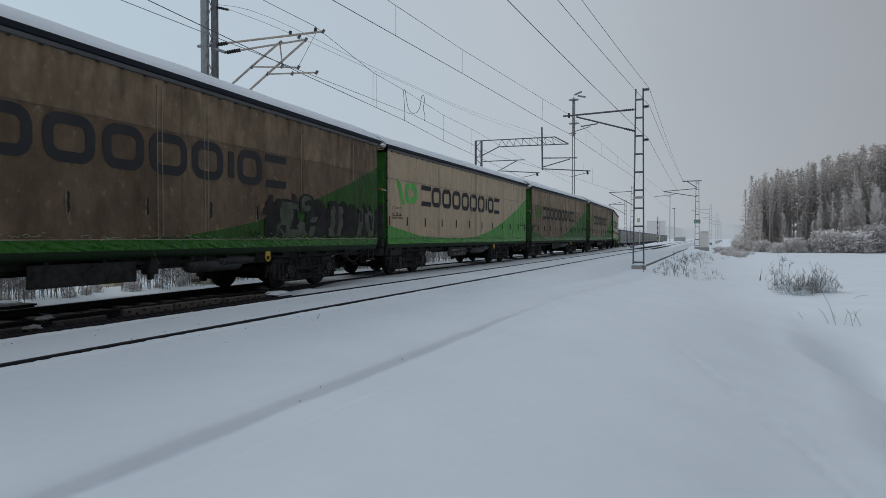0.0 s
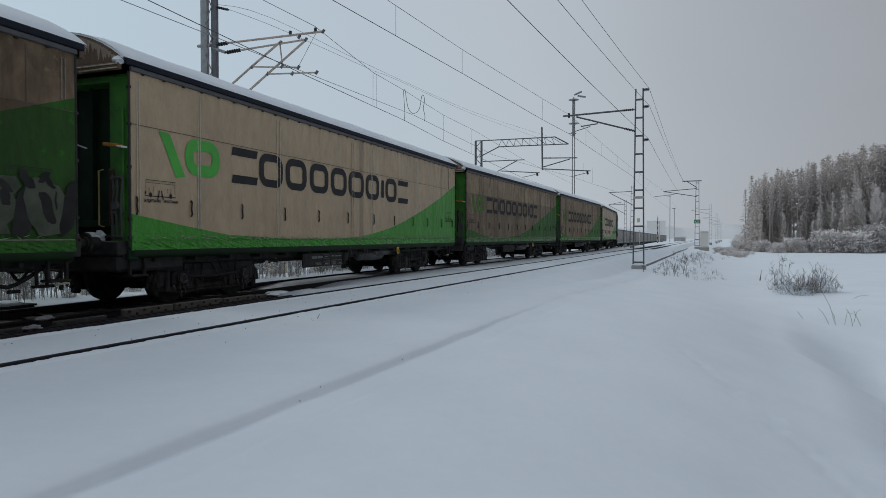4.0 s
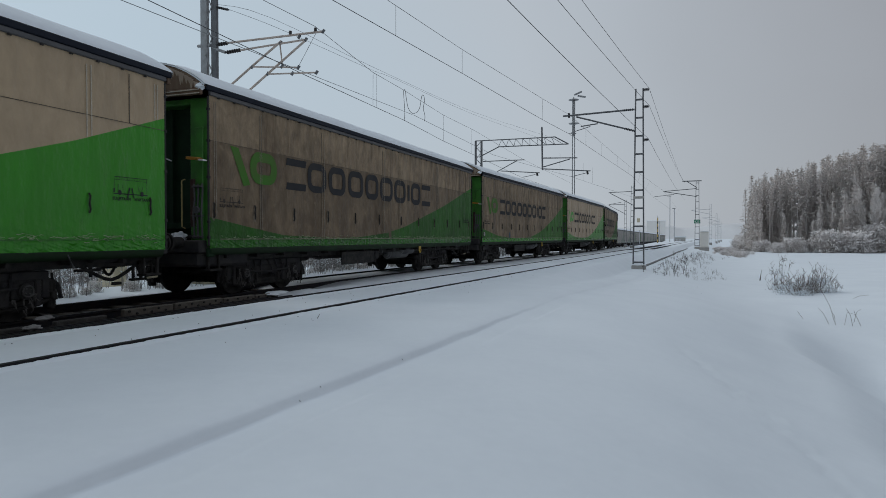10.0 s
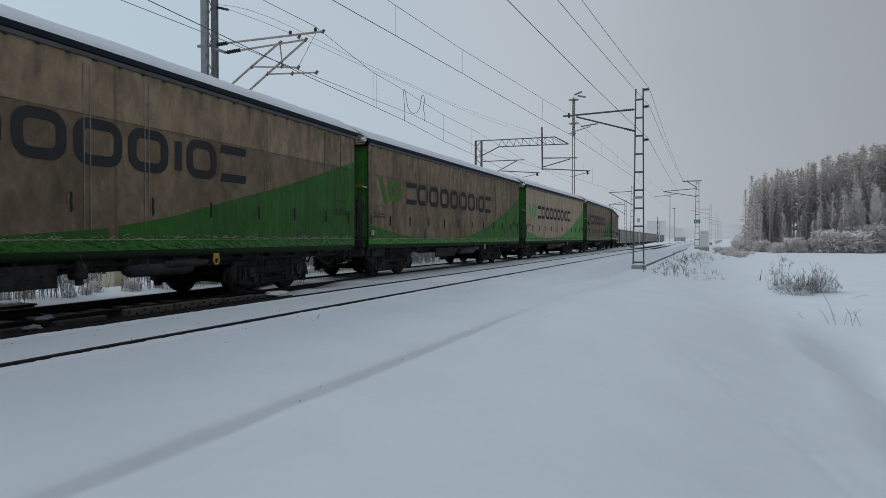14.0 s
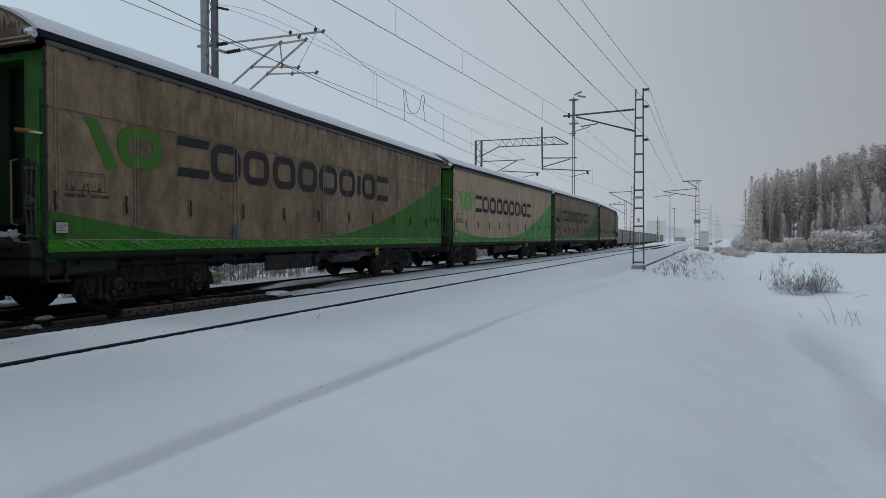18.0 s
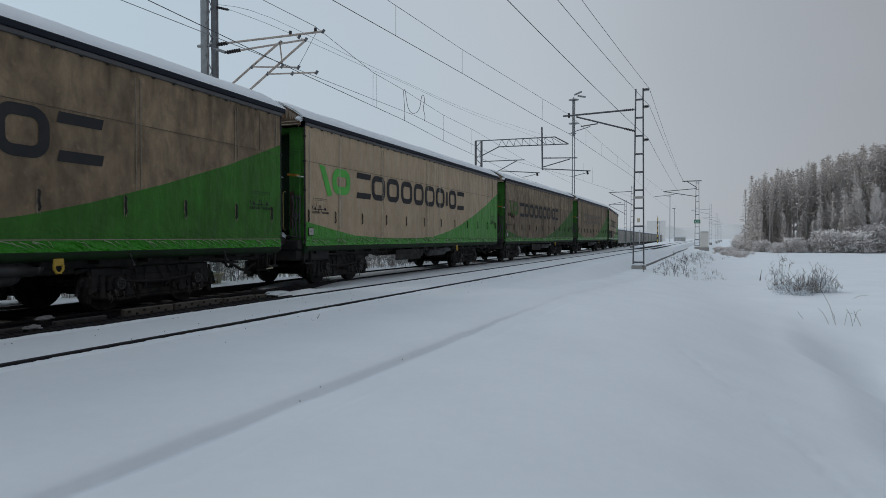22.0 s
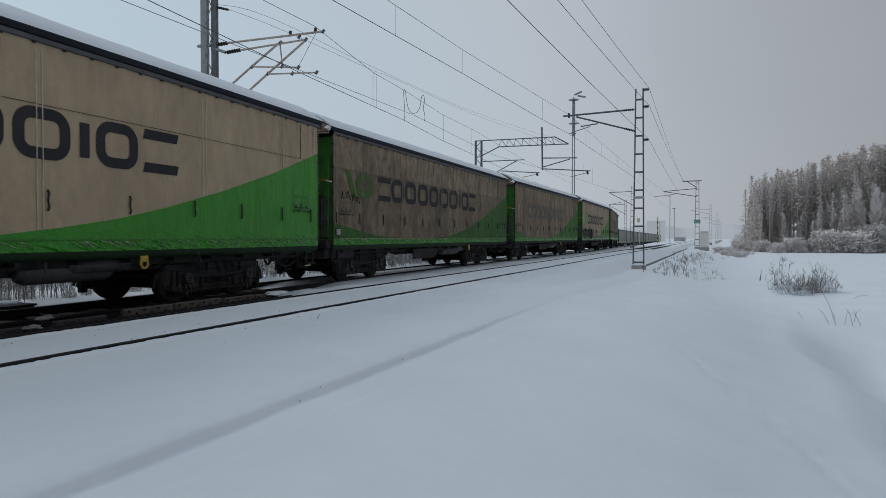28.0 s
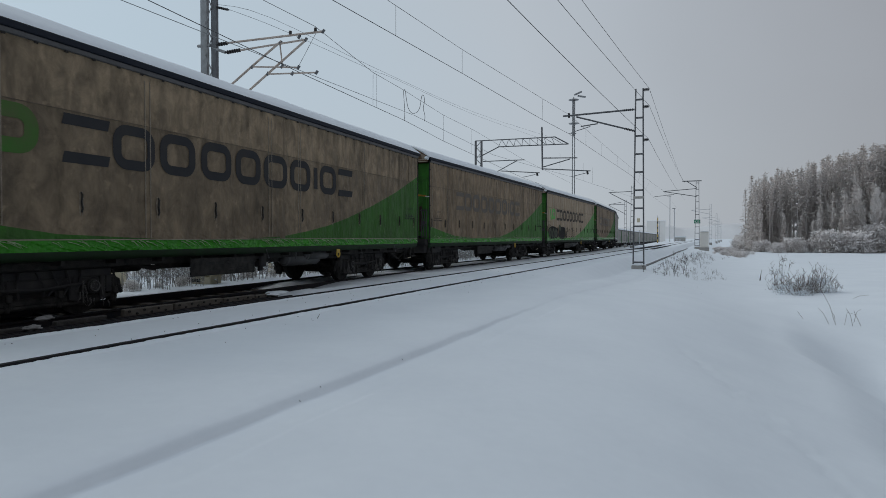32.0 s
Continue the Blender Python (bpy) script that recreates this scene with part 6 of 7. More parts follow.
for x in (-1.2, 0.60, 4.33, 8.1, 10.1, 12.6, 14.9, 18.5, 23, 27):
    wire("dropper", [on(CF, x), on(MF, x)], 0.005, WIREM, "thin dropper wire between contact and messenger wire")
for a, mid_, b in (((-9.5, -10.6, 5.9), (9.95, 30.76, 5.86), (35.0, 91.4, 6.4)), ((-7.4, -4.6, 7.45), (9.98, 30.75, 7.46), (34.9, 91.5, 8.95)), ((-7.4, -4.6, 8.3), (9.98, 30.75, 8.28), (34.7, 91.5, 9.15))):
    wire("return_wire", sag(a, mid_, 0.25) + sag(mid_, b, 0.35)[1:], 0.0085, WIREM, "dark overhead feeder wire carried on mast insulators")
LW = [(-10.5, 1.0, 6.12), (-6.25, 13.49, 6.1), (-4.15, 19.1, 5.95), (-1.67, 27.27, 6.1), (0.03, 33.18, 6.1), (1.94, 38.88, 6.1), (6.95, 55.32, 6.25), (16, 78, 6.2)]
wire("contact_wire", LW, 0.0105, WIREM, "dark copper contact wire over the goods track")
wire("contact_wire", [(-11.5, 1.0, 6.15), (-6.87, 13.49, 6.12), (-4.3, 18.6, 6.0), (-1.2, 27.3, 6.3), (3.2, 40, 6.25), (10.83, 53.55, 6.18), (25, 82, 6.1)], 0.009, PALEWIRE, "pale contact wire over the goods track")
LM = [(-8.9, 5.0, 7.5), (-4.80, 16.98, 7.4), (-3.70, 18.35, 7.16), (-2.65, 24.1, 7.32), (-1.67, 27.27, 7.38), (0.03, 33.18, 7.45), (1.94, 38.88, 7.6), (7.0, 55.3, 7.85), (16, 78, 7.6)]
wire("messenger_wire", LM, 0.008, WIREM, "grey messenger wire over the goods track")
for pts in ([(-6.5, 19.3, 7.98), (-5.28, 19.0, 7.46), (-4.15, 20.5, 7.30), (-2.89, 27, 8.12), (-2.22, 30, 8.52), (2.11, 43, 9.37), (8.2, 54, 9.51)], [(-6.9, 19.5, 8.2), (-5.2, 19.3, 7.72), (-2.85, 27, 8.24), (2.2, 43, 9.5), (9.0, 54.3, 9.7)]):
    wire("messenger_wire", rounded_line(tuple(pts), 4), 0.006, PALEWIRE, "pale stay wire over the goods tracks")
for a, b in (((-2.65, 24.05, 6.08), (-2.65, 24.1, 7.32)), ((-2.55, 24.3, 6.08), (-2.55, 24.3, 7.32)), ((0.03, 33.18, 6.1), (0.03, 33.18, 7.45)), ((1.7, 38.2, 6.1), (1.7, 38.2, 7.58)), ((9.5, 51.5, 6.2), (9.5, 51.5, 7.9)), ((12.6, 57, 6.2), (12.6, 57, 7.7)), ((14.2, 60.2, 6.2), (14.2, 60.2, 7.7))):
    wire("dropper", [a, b], 0.005, WIREM, "thin dropper wire between contact and messenger wire")
jump = rounded_line(tuple((x, 27.4, z) for x, z in ((-1.66, 6.10), (-1.65, 6.5), (-1.68, 6.98), (-1.70, 7.35), (-1.66, 7.45), (-1.62, 7.35), (-1.58, 7.05), (-1.51, 6.68), (-1.39, 6.47), (-1.27, 6.42), (-1.12, 6.47), (-1.0, 6.68), (-0.95, 6.98), (-0.90, 7.19), (-0.83, 7.17), (-0.80, 6.93), (-0.85, 6.64), (-0.78, 6.32), (-0.80, 6.08))))
wire("jumper_loop", jump, 0.011, WIREM, "black hanging loop of jumper cable between wires")

# floodlight mast
fl = thing("floodlight_mast", "slender twin-tube floodlight mast with two round platforms", "light mast", pose(14.4, 70, -0.4))
for sx in (-0.12, 0.12):
    part("tube", made(tube, [(sx, 0, -0.3), (sx, 0, 16.6)], 0.05, 8), GALV, fl)
for z in (16.6, 14.0, 12.9):
    part("platform", made(disc, (0, 0, z), (0, 0, 1), 0.55 if z > 13 else 0.3, 0.07, 14), GALV, fl)
part("head_tube", made(tube, [(0, 0, 12.6), (0, 0, 16.9)], 0.06, 8), GALV, fl)
for dx, dz, r in ((0.45, 17.3, 25), (0.85, 16.95, -8)):
    part("floodlight", made(lambda bm: box(bm, -0.42, 0.42, -0.2, 0.2, -0.09, 0.09, 0.03)), GALV, fl, at=pose(dx, -0.1, dz, 10, -r, 0))

# posts and poles by the far bend
for (x, y, h, r, mt, nm, lb, ct) in ((47.5, 140, 6.6, 0.115, YELLOW, "marker_post", "tall yellow and black striped signal post", "signal post"),
                                     (60.2, 168, 13.2, 0.13, HAZEGREY, "lamp_post", "pale slim lamp post by the far tracks", "lamp post"),
                                     (66.5, 182, 10.5, 0.16, HAZEGREY, "lamp_post", "pale slim lamp post by the far tracks", "lamp post"),
                                     (46.0, 148, 4.0, 0.09, HAZEGREY, "short_post", "short dark post by the far tracks", "post"),
                                     (52.0, 152, 6.2, 0.1, HAZEGREY, "short_post", "thin dark post by the far tracks", "post"),
                                     (66.0, 195, 9.0, 0.08, HAZEGREY, "short_post", "thin dark post by the far tracks", "post")):
    p = thing(nm, lb, ct, pose(x, y, -1.2))
    part("pole", made(tube, [(0, 0, -0.6), (0, 0, h)], r, 8, r * 0.8), mt, p)
    part("foot", made(box, -0.5, 0.5, -0.4, 0.4, -0.6, 0.25, 0.05), CONCRETE, p)
    if nm == "marker_post":
        for i in range(5):
            part("dark_band", made(disc, (0, 0, 0.9 + i * 1.15), (0, 0, 1), r * 1.06, 0.5, 8), BLACK, p)
    if nm == "lamp_post":
        part("lamp_head", made(box, -0.6, 0.3, -0.15, 0.15, h - 0.1, h + 0.08, 0.03), GALV, p)

# cabinets
cab = thing("relay_cabinet", "pale grey steel relay cabinet with snow on top", "relay cabinet", pose(34.9, 84.5, -0.4, 0, 0, -23))
part("body", made(box, -0.52, 0.52, -0.4, 0.4, 0.1, 2.15, 0.03), PALECAB, cab)
part("plinth", made(box, -0.6, 0.6, -0.48, 0.48, -0.4, 0.1, 0.03), CONCRETE, cab)
part("roof", made(box, -0.58, 0.58, -0.46, 0.46, 2.15, 2.22, 0.02), PALECAB, cab)
part("snow_cap", smooth_bm((0, 0, 2.25), (0.56, 0.45, 0.09), 2), SNOW, cab)
part("door", made(box, -0.45, 0.45, -0.425, -0.4, 0.2, 2.05, 0.01), PALECAB, cab)
for (x, y, w, h, z, lb) in ((-9.14, 17.5, 0.58, 1.22, -0.44, "cream trackside cabinet seen under the wagons"), (-6.5, 17.4, 0.62, 0.3, -0.27, "low cream trackside box with snow on it"), (-6.4, 24.5, 0.6, 0.9, -0.3, "cream trackside cabinet seen under the wagons")):
    c = thing("trackside_cabinet", lb, "cabinet", pose(x, y, z, 0, 0, -19), "trackside cabinets")
    part("body", made(box, -w / 2, w / 2, -0.24, 0.24, 0, h, 0.03), CREAM, c)
    part("lid", made(box, -w / 2 - 0.04, w / 2 + 0.04, -0.28, 0.28, h, h + 0.06, 0.015), CREAM, c)
    part("lock_bar", made(box, -w / 2 + 0.02, -w / 2 + 0.3, -0.265, -0.24, h * 0.42, h * 0.42 + 0.09, 0.01), BLACK, c)
    part("snow_cap", smooth_bm((0, 0, h + 0.08), (w / 2, 0.24, 0.06), 5), SNOW, c)

pm = thing("point_machine", "low dark point machine with snow on its lid", "point machine", pose(-7.72, 11.2, -0.36, 0, 0, -20))
part("case", made(box, -0.42, 0.42, -0.24, 0.24, -0.1, 0.22, 0.04), DARK, pm)
part("lid", made(box, -0.44, 0.40, -0.26, 0.26, 0.22, 0.255, 0.012), DARK, pm)
part("rod", made(tube, [(0.40, 0.1, 0.08), (1.2, 0.1, 0.06)], 0.03, 8), RAILM, pm)
part("hand_crank_cover", made(disc, (0.43, -0.1, 0.1), (1, 0, 0), 0.06, 0.04, 12), STRIP, pm)
part("snow_cap", smooth_bm((-0.05, 0, 0.262), (0.36, 0.22, 0.05), 8), SNOW, pm)


# ---------------------------------------------------------------- plants
def clump(bm, c, size, rnd, n=5, slot=0):
    """A tuft of jagged leaf-like blades."""
    for i in range(n):
        d = Vector((rnd.gauss(0, 1), rnd.gauss(0, 1), rnd.gauss(0, 0.55))).normalized()
        u = d.cross(Vector((rnd.random(), rnd.random(), 1))).normalized()
        o = Vector(c) + Vector((rnd.uniform(-1, 1), rnd.uniform(-1, 1), rnd.uniform(-0.6, 0.6))) * size * 0.5
        s = size * rnd.uniform(0.5, 1.1)
        v = [bm.verts.new(q) for q in (o - u * s * 0.32, o + d * s * 0.5 - u * s * 0.12, o + d * s, o + d * s * 0.45 + u * s * 0.3)]
        bm.faces.new(v).material_index = slot


def tuft(bm, c, size, rnd, n, slot, flat):
    """Small blades round a point; flat ones lie like snow on a bough."""
    c = Vector(c)
    for i in range(n):
        d = Vector((rnd.gauss(0, 1), rnd.gauss(0, 1), rnd.gauss(0, 0.22 if flat else 0.6))).normalized()
        u = d.cross(Vector((rnd.gauss(0, 0.3), rnd.gauss(0, 0.3), 1))).normalized()
        o = c + Vector((rnd.uniform(-1, 1), rnd.uniform(-1, 1), rnd.uniform(-0.35, 0.35))) * size * 0.6
        s = size * rnd.uniform(0.5, 1.15)
        k = 0.34 if flat else 0.16
        bm.faces.new([bm.verts.new(q) for q in (o - u * s * k, o + d * s, o + d * s * 0.4 + u * s * k)]).material_index = slot


def tree_meshes(seed, h, kind):
    """A straight trunk, boughs in uneven whorls, needles below and snow on top of them."""
    rnd = random.Random(seed)
    bt, bc = bmesh.new(), bmesh.new()
    lean = [(0.3 * rnd.uniform(-1, 1) * (i / 6) ** 2, 0.3 * rnd.uniform(-1, 1) * (i / 6) ** 2, h * i / 6) for i in range(7)]
    thick = {"spruce": 0.15, "pine": 0.16, "birch": 0.09}[kind]
    tube(bt, [Vector((x, y, z - 0.4 * (i == 0))) for i, (x, y, z) in enumerate(lean)], thick, 6, 0.025)

    def stem(z):
        i = min(5, int(6 * z / h))
        f = 6 * z / h - i
        return Vector(lean[i]).lerp(Vector(lean[i + 1]), f)

    low = {"spruce": 0.10, "pine": 0.40, "birch": 0.20}[kind]
    # dead stubs under the crown
    for i in range(14 if kind == "pine" else 0):
        z, a = h * rnd.uniform(0.14, low), rnd.uniform(0, math.tau)
        p = stem(z)
        tube(bt, [p, p + Vector((math.cos(a), math.sin(a), rnd.uniform(-0.3, 0.1))) * rnd.uniform(0.4, 1.1)], 0.018, 3, 0.006)
    z = h * low
    while z < h * 0.985:
        f = (z / h - low) / (1 - low)
        rise = {"spruce": -0.28, "pine": 0.12, "birch": 1.3}[kind]
        reach = {"spruce": 0.13 * h * (1 - f) ** 0.85 + 0.06, "pine": 0.10 * h * (1 - f) ** 0.62 * (0.6 + 0.4 * min(1, f * 4)) + 0.06, "birch": 0.10 * h * math.sin(math.pi * min(1, f * 0.7 + 0.3)) + 0.05}[kind]
        gap = rnd.random() < 0.16
        for b in range(rnd.randint(3, 6)):
            a = rnd.uniform(0, math.tau)
            r = reach * rnd.uniform(0.5, 1.2) * (0.45 if gap else 1)
            root = stem(z)
            tip = root + Vector((math.cos(a) * r, math.sin(a) * r, rise * r + rnd.uniform(-0.15, 0.1)))
            tube(bt, [root, tip], 0.026 * (1 - f) + 0.01, 3, 0.006)
            n = max(2, int(r / 0.27))
            for i in range(n):
                q = root.lerp(tip, 0.3 + 0.7 * (i + 0.5) / n)
                if kind == "birch":
                    for j in range(4):
                        e = q + Vector((rnd.gauss(0, 0.22), rnd.gauss(0, 0.22), rnd.uniform(0.15, 0.7)))
                        s = Vector((rnd.gauss(0, 1), rnd.gauss(0, 1), 0)).normalized() * rnd.uniform(0.015, 0.03)
                        bc.faces.new([bc.verts.new(p) for p in (q - s, q + s, e)]).material_index = 1 if rnd.random() < 0.22 else 0
                    tuft(bc, q, 0.22, rnd, 2, 0, False)
                    continue
                tuft(bc, q, 0.26 + 0.16 * rnd.random(), rnd, 6, 0, False)
                if rnd.random() < (0.62 if kind == "pine" else 0.75):
                    tuft(bc, q + Vector((0, 0, 0.09)), 0.24 + 0.22 * rnd.random(), rnd, 3, 1, True)
        z += h * 0.026 * rnd.uniform(0.7, 1.4)
    tuft(bc, stem(h * 0.995), 0.22, rnd, 6, 0, False)
    t, c = bpy.data.meshes.new("trunk"), bpy.data.meshes.new("crown")
    bt.to_mesh(t), bc.to_mesh(c)
    bt.free(), bc.free()
    return t, c


KINDS = [(tree_meshes(i * 7 + 1, h, k), k) for i, (h, k) in enumerate(((15.5, "pine"), (14.0, "pine"), (16.5, "pine"), (12.5, "spruce"), (15.0, "spruce"), (17.0, "spruce"), (10.0, "spruce"), (9.0, "birch"), (10.0, "birch")))]


HEIGHTS = (15.5, 14.0, 16.5, 12.5, 15.0, 17.0, 10.0, 9.0, 10.0)


def tree(i, x, y, scale, rz):
    (t, c), k = KINDS[i]
    o = thing(k + "_tree", "frosted grey-green %s with snow-laden branches" % k if k != "birch" else "rime-covered bare birch with fine pale twigs", "tree", pose(x, y, ground_z(x, y), 0, 0, rz) @ Matrix.Diagonal((scale, scale, scale, 1)), "frosted forest trees")
    part("trunk", t, BARK, o)
    part("crown", c, [BIRCHM if k == "birch" else NEEDLE, RIMED], o)


rnd = random.Random(11)
# forest on the far side of the field, rising eastwards
for i in range(215):
    u, v = rnd.random() ** 0.9, rnd.random()
    if i < 90:
        u = i / 90
        x, y = 46.8 + 34 * u + rnd.uniform(-0.6, 0.6), 94.5 - 5.0 * u + rnd.uniform(-1.2, 2.4)
    else:
        x, y = 47.5 + 40 * u + v * 7, 97 - 5 * u + 16 * v
    kind = rnd.choice((0, 1, 2, 0, 4, 5, 2, 4))
    tall = (9.6 + 5.6 * min(1.2, (x - 46) / 19)) * rnd.uniform(0.86, 1.07) + 0.02 * (y - 94)
    tree(kind, x, y, tall / HEIGHTS[kind], rnd.uniform(0, 360))
for i in range(60):
    x = 47.0 + 20 * i / 60 + rnd.uniform(-0.5, 0.5)
    kind = rnd.choice((0, 1, 2, 4, 5))
    tree(kind, x, 95.0 - 0.15 * (x - 46.8) + rnd.uniform(0, 3.5), (10.4 + 5.8 * (x - 46) / 19) * rnd.uniform(0.82, 1.04) / HEIGHTS[kind], rnd.uniform(0, 360))
for i in range(9):
    tree(rnd.choice((3, 4, 6)), 45.6 + 0.35 * i + rnd.uniform(-0.3, 0.3), 92.5 + i * 0.9, rnd.uniform(0.6, 0.85), rnd.uniform(0, 360))
for i in range(26):
    tree(rnd.choice((3, 6, 6)), 47 + i * 1.7 + rnd.uniform(-1, 1), 92.8 - i * 0.25 + rnd.uniform(-0.8, 0.8), rnd.uniform(0.35, 0.6), rnd.uniform(0, 360))
for i in range(64):
    x = 52.0 + 12.0 * rnd.random() ** 0.8
    tree(rnd.choice((7, 8, 7, 8, 1, 6)), x, 90.6 - 0.16 * (x - 46) + rnd.uniform(-1.5, 3.5), rnd.uniform(0.45, 1.0) * (0.62 + 0.045 * (x - 52.0)), rnd.uniform(0, 360))
for i in range(16):
    tree(rnd.choice((3, 6)), 46 + i * 2.7 + rnd.uniform(-1, 1), 91.5 - i * 0.4 + rnd.uniform(-0.8, 0.8), rnd.uniform(0.4, 0.72), rnd.uniform(0, 360))


def shrub_meshes(seed, high, wide, n, thick):
    rnd = random.Random(seed)
    bm = bmesh.new()
    for i in range(n):
        a = rnd.uniform(0, math.tau)
        r = wide * rnd.random() ** 0.6
        top = Vector((math.cos(a) * r, math.sin(a) * r, high * rnd.uniform(0.45, 1.0) * (1 - 0.35 * r / wide)))
        base = Vector((math.cos(a) * r * 0.35, math.sin(a) * r * 0.35, -0.15))
        mid_ = base.lerp(top, 0.5) + Vector((rnd.uniform(-1, 1), rnd.uniform(-1, 1), 0.3)) * 0.1 * high
        tube(bm, [base, mid_, top], thick, 3, thick * 0.35)
        for k in range(4):
            p = mid_.lerp(top, rnd.random())
            q = p + Vector((rnd.uniform(-1, 1), rnd.uniform(-1, 1), rnd.uniform(0.2, 1))) * 0.22 * high
            tube(bm, [p, q], thick * 0.6, 3, thick * 0.25)
    me = bpy.data.meshes.new("twigs")
    bm.to_mesh(me)
    bm.free()
    return me


def shrub_crown(seed, high, wide, n):
    rnd = random.Random(seed)
    bm = bmesh.new()
    for i in range(n):
        a, r, f = rnd.uniform(0, math.tau), wide * rnd.random() ** 0.5, rnd.random() ** 0.7
        clump(bm, (math.cos(a) * r * (1.05 - 0.5 * f), math.sin(a) * r * (1.05 - 0.5 * f), high * f), 0.34, rnd, 4)
    me = bpy.data.meshes.new("frost")
    bm.to_mesh(me)
    bm.free()
    return me


BUSH = [(shrub_meshes(i, 2.6, 1.9, 40, 0.03), shrub_crown(i + 9, 2.5, 1.9, 240)) for i in range(4)]


def bush(i, x, y, s, rz, label, group):
    o = thing("shrub", label, "shrub", pose(x, y, ground_z(x, y) - 0.05, 0, 0, rz) @ Matrix.Diagonal((s, s, s, 1)), group)
    part("stem_tangle", BUSH[i][0], TWIG, o)
    part("frost_cover", BUSH[i][1], FROST, o)


for i in range(46):
    u = i / 45
    bush(i % 4, 45 + 27 * u + rnd.uniform(-1, 1), 88.5 - 4.0 * u + rnd.uniform(-2.5, 1.5), rnd.uniform(0.5, 1.25) * (0.6 + 1.35 * u), rnd.uniform(0, 360), "frosted leafless shrub at the edge of the wood", "frosted shrubs by the wood")
for i in range(26):
    y = 98 + 52 * rnd.random()
    bush(i % 4, y * rnd.uniform(0.466, 0.487), y, rnd.uniform(0.5, 1.05), rnd.uniform(0, 360), "pale frosted shrub at the foot of the wood", "frosted shrubs by the wood")
for i in range(95):
    u = rnd.random()
    bush(i % 4, 32.5 + 14.5 * u + rnd.gauss(0, 0.9), 70 + 36 * u + rnd.uniform(-3, 3), rnd.uniform(0.10, 0.26), rnd.uniform(0, 360), "frosted leafless shrub in the trackside ditch", "frosted shrubs by the ditch")
for i in range(9):
    bush(i % 4, 43.2 + rnd.uniform(-0.6, 2.5) + i * 1.9, 86 + i * 4 + rnd.uniform(-2, 2), rnd.uniform(0.4, 0.7), rnd.uniform(0, 360), "frosted leafless shrub in the trackside ditch", "frosted shrubs by the ditch")
# thicket behind the goods track: upright saplings over low frosted scrub
def sapling_meshes(seed, n, wide, high):
    rnd = random.Random(seed)
    bm, bf = bmesh.new(), bmesh.new()
    for i in range(n):
        x, y, h = rnd.uniform(-wide, wide), rnd.uniform(-wide, wide), high * rnd.uniform(0.5, 1.0)
        lean = Vector((rnd.gauss(0, 0.07), rnd.gauss(0, 0.07), 1)) * h
        base = Vector((x, y, -0.2))
        tube(bm, [base, base + lean * 0.5 + Vector((rnd.gauss(0, 0.03), 0, 0)), base + lean], rnd.uniform(0.004, 0.011), 4, 0.003)
        for k in range(5):
            p = base + lean * rnd.uniform(0.2, 1)
            q = p + Vector((rnd.uniform(-1, 1), rnd.uniform(-1, 1), rnd.uniform(0.3, 1.2))) * 0.22
            tube(bm, [p, q], 0.005, 3, 0.002)
            clump(bf, p.lerp(q, 0.7), 0.09, rnd, 2)
    out_ = []
    for nm, b in (("stems", bm), ("frost", bf)):
        me = bpy.data.meshes.new(nm)
        b.to_mesh(me)
        b.free()
        out_.append(me)
    return out_


SAPLING = [sapling_meshes(i + 60, 30, 0.6, 2.1) for i in range(4)]
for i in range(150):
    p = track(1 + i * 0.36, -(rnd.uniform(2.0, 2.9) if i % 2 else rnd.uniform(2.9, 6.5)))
    if 11 < p.y < 18.4 and abs(p.x + 0.522 * p.y) < 0.75:      # left open along the camera's sight line to the cabinet
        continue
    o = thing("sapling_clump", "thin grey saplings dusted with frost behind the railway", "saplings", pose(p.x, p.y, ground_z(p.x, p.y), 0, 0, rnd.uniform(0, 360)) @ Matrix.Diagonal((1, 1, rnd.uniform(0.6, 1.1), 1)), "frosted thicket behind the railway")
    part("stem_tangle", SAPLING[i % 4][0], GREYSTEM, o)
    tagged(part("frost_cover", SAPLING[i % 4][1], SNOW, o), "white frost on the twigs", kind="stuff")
for i in range(60):
    s = 3 + i * 0.8
    p = track(s, -rnd.uniform(9, 14))
    bush(i % 4, p.x, p.y, rnd.uniform(0.5, 0.8), rnd.uniform(0, 360), "frosted leafless shrub behind the railway", "frosted thicket behind the railway")
for i in range(44):
    p = track(3.5 + i * 0.55, -rnd.uniform(2.2, 3.0))
    bush(i % 4, p.x, p.y, rnd.uniform(0.07, 0.13), rnd.uniform(0, 360), "small frosted shrub behind the goods track", "frosted thicket behind the railway")

# dry bush on the slope
def dry_bush(bm, seed, n, wide, high):
    rnd = random.Random(seed)
    for i in range(n):
        a = rnd.uniform(0, math.tau)
        r = wide * rnd.random() ** 0.7
        top = Vector((math.cos(a) * r * 1.3, math.sin(a) * r * 0.6, high * (0.3 + 0.95 * rnd.random() ** 1.6) * (1.2 - 0.5 * r / wide)))
        base = Vector((math.cos(a) * r * 0.75, math.sin(a) * r * 0.4, -0.1))
        top += Vector((rnd.gauss(0, 0.16), 0, 0))
        bend = base.lerp(top, 0.55) + Vector((rnd.gauss(0, 0.09), rnd.uniform(-0.1, 0.1), rnd.uniform(0.02, 0.2)))
        tube(bm, [base, bend, top], rnd.uniform(0.003, 0.0065), 3, 0.002)
        for k in range(3):
            p = bend.lerp(top, rnd.random())
            tube(bm, [p, p + Vector((rnd.uniform(-0.16, 0.16), rnd.uniform(-0.1, 0.1), rnd.uniform(0.02, 0.2)))], 0.007, 3, 0.003)


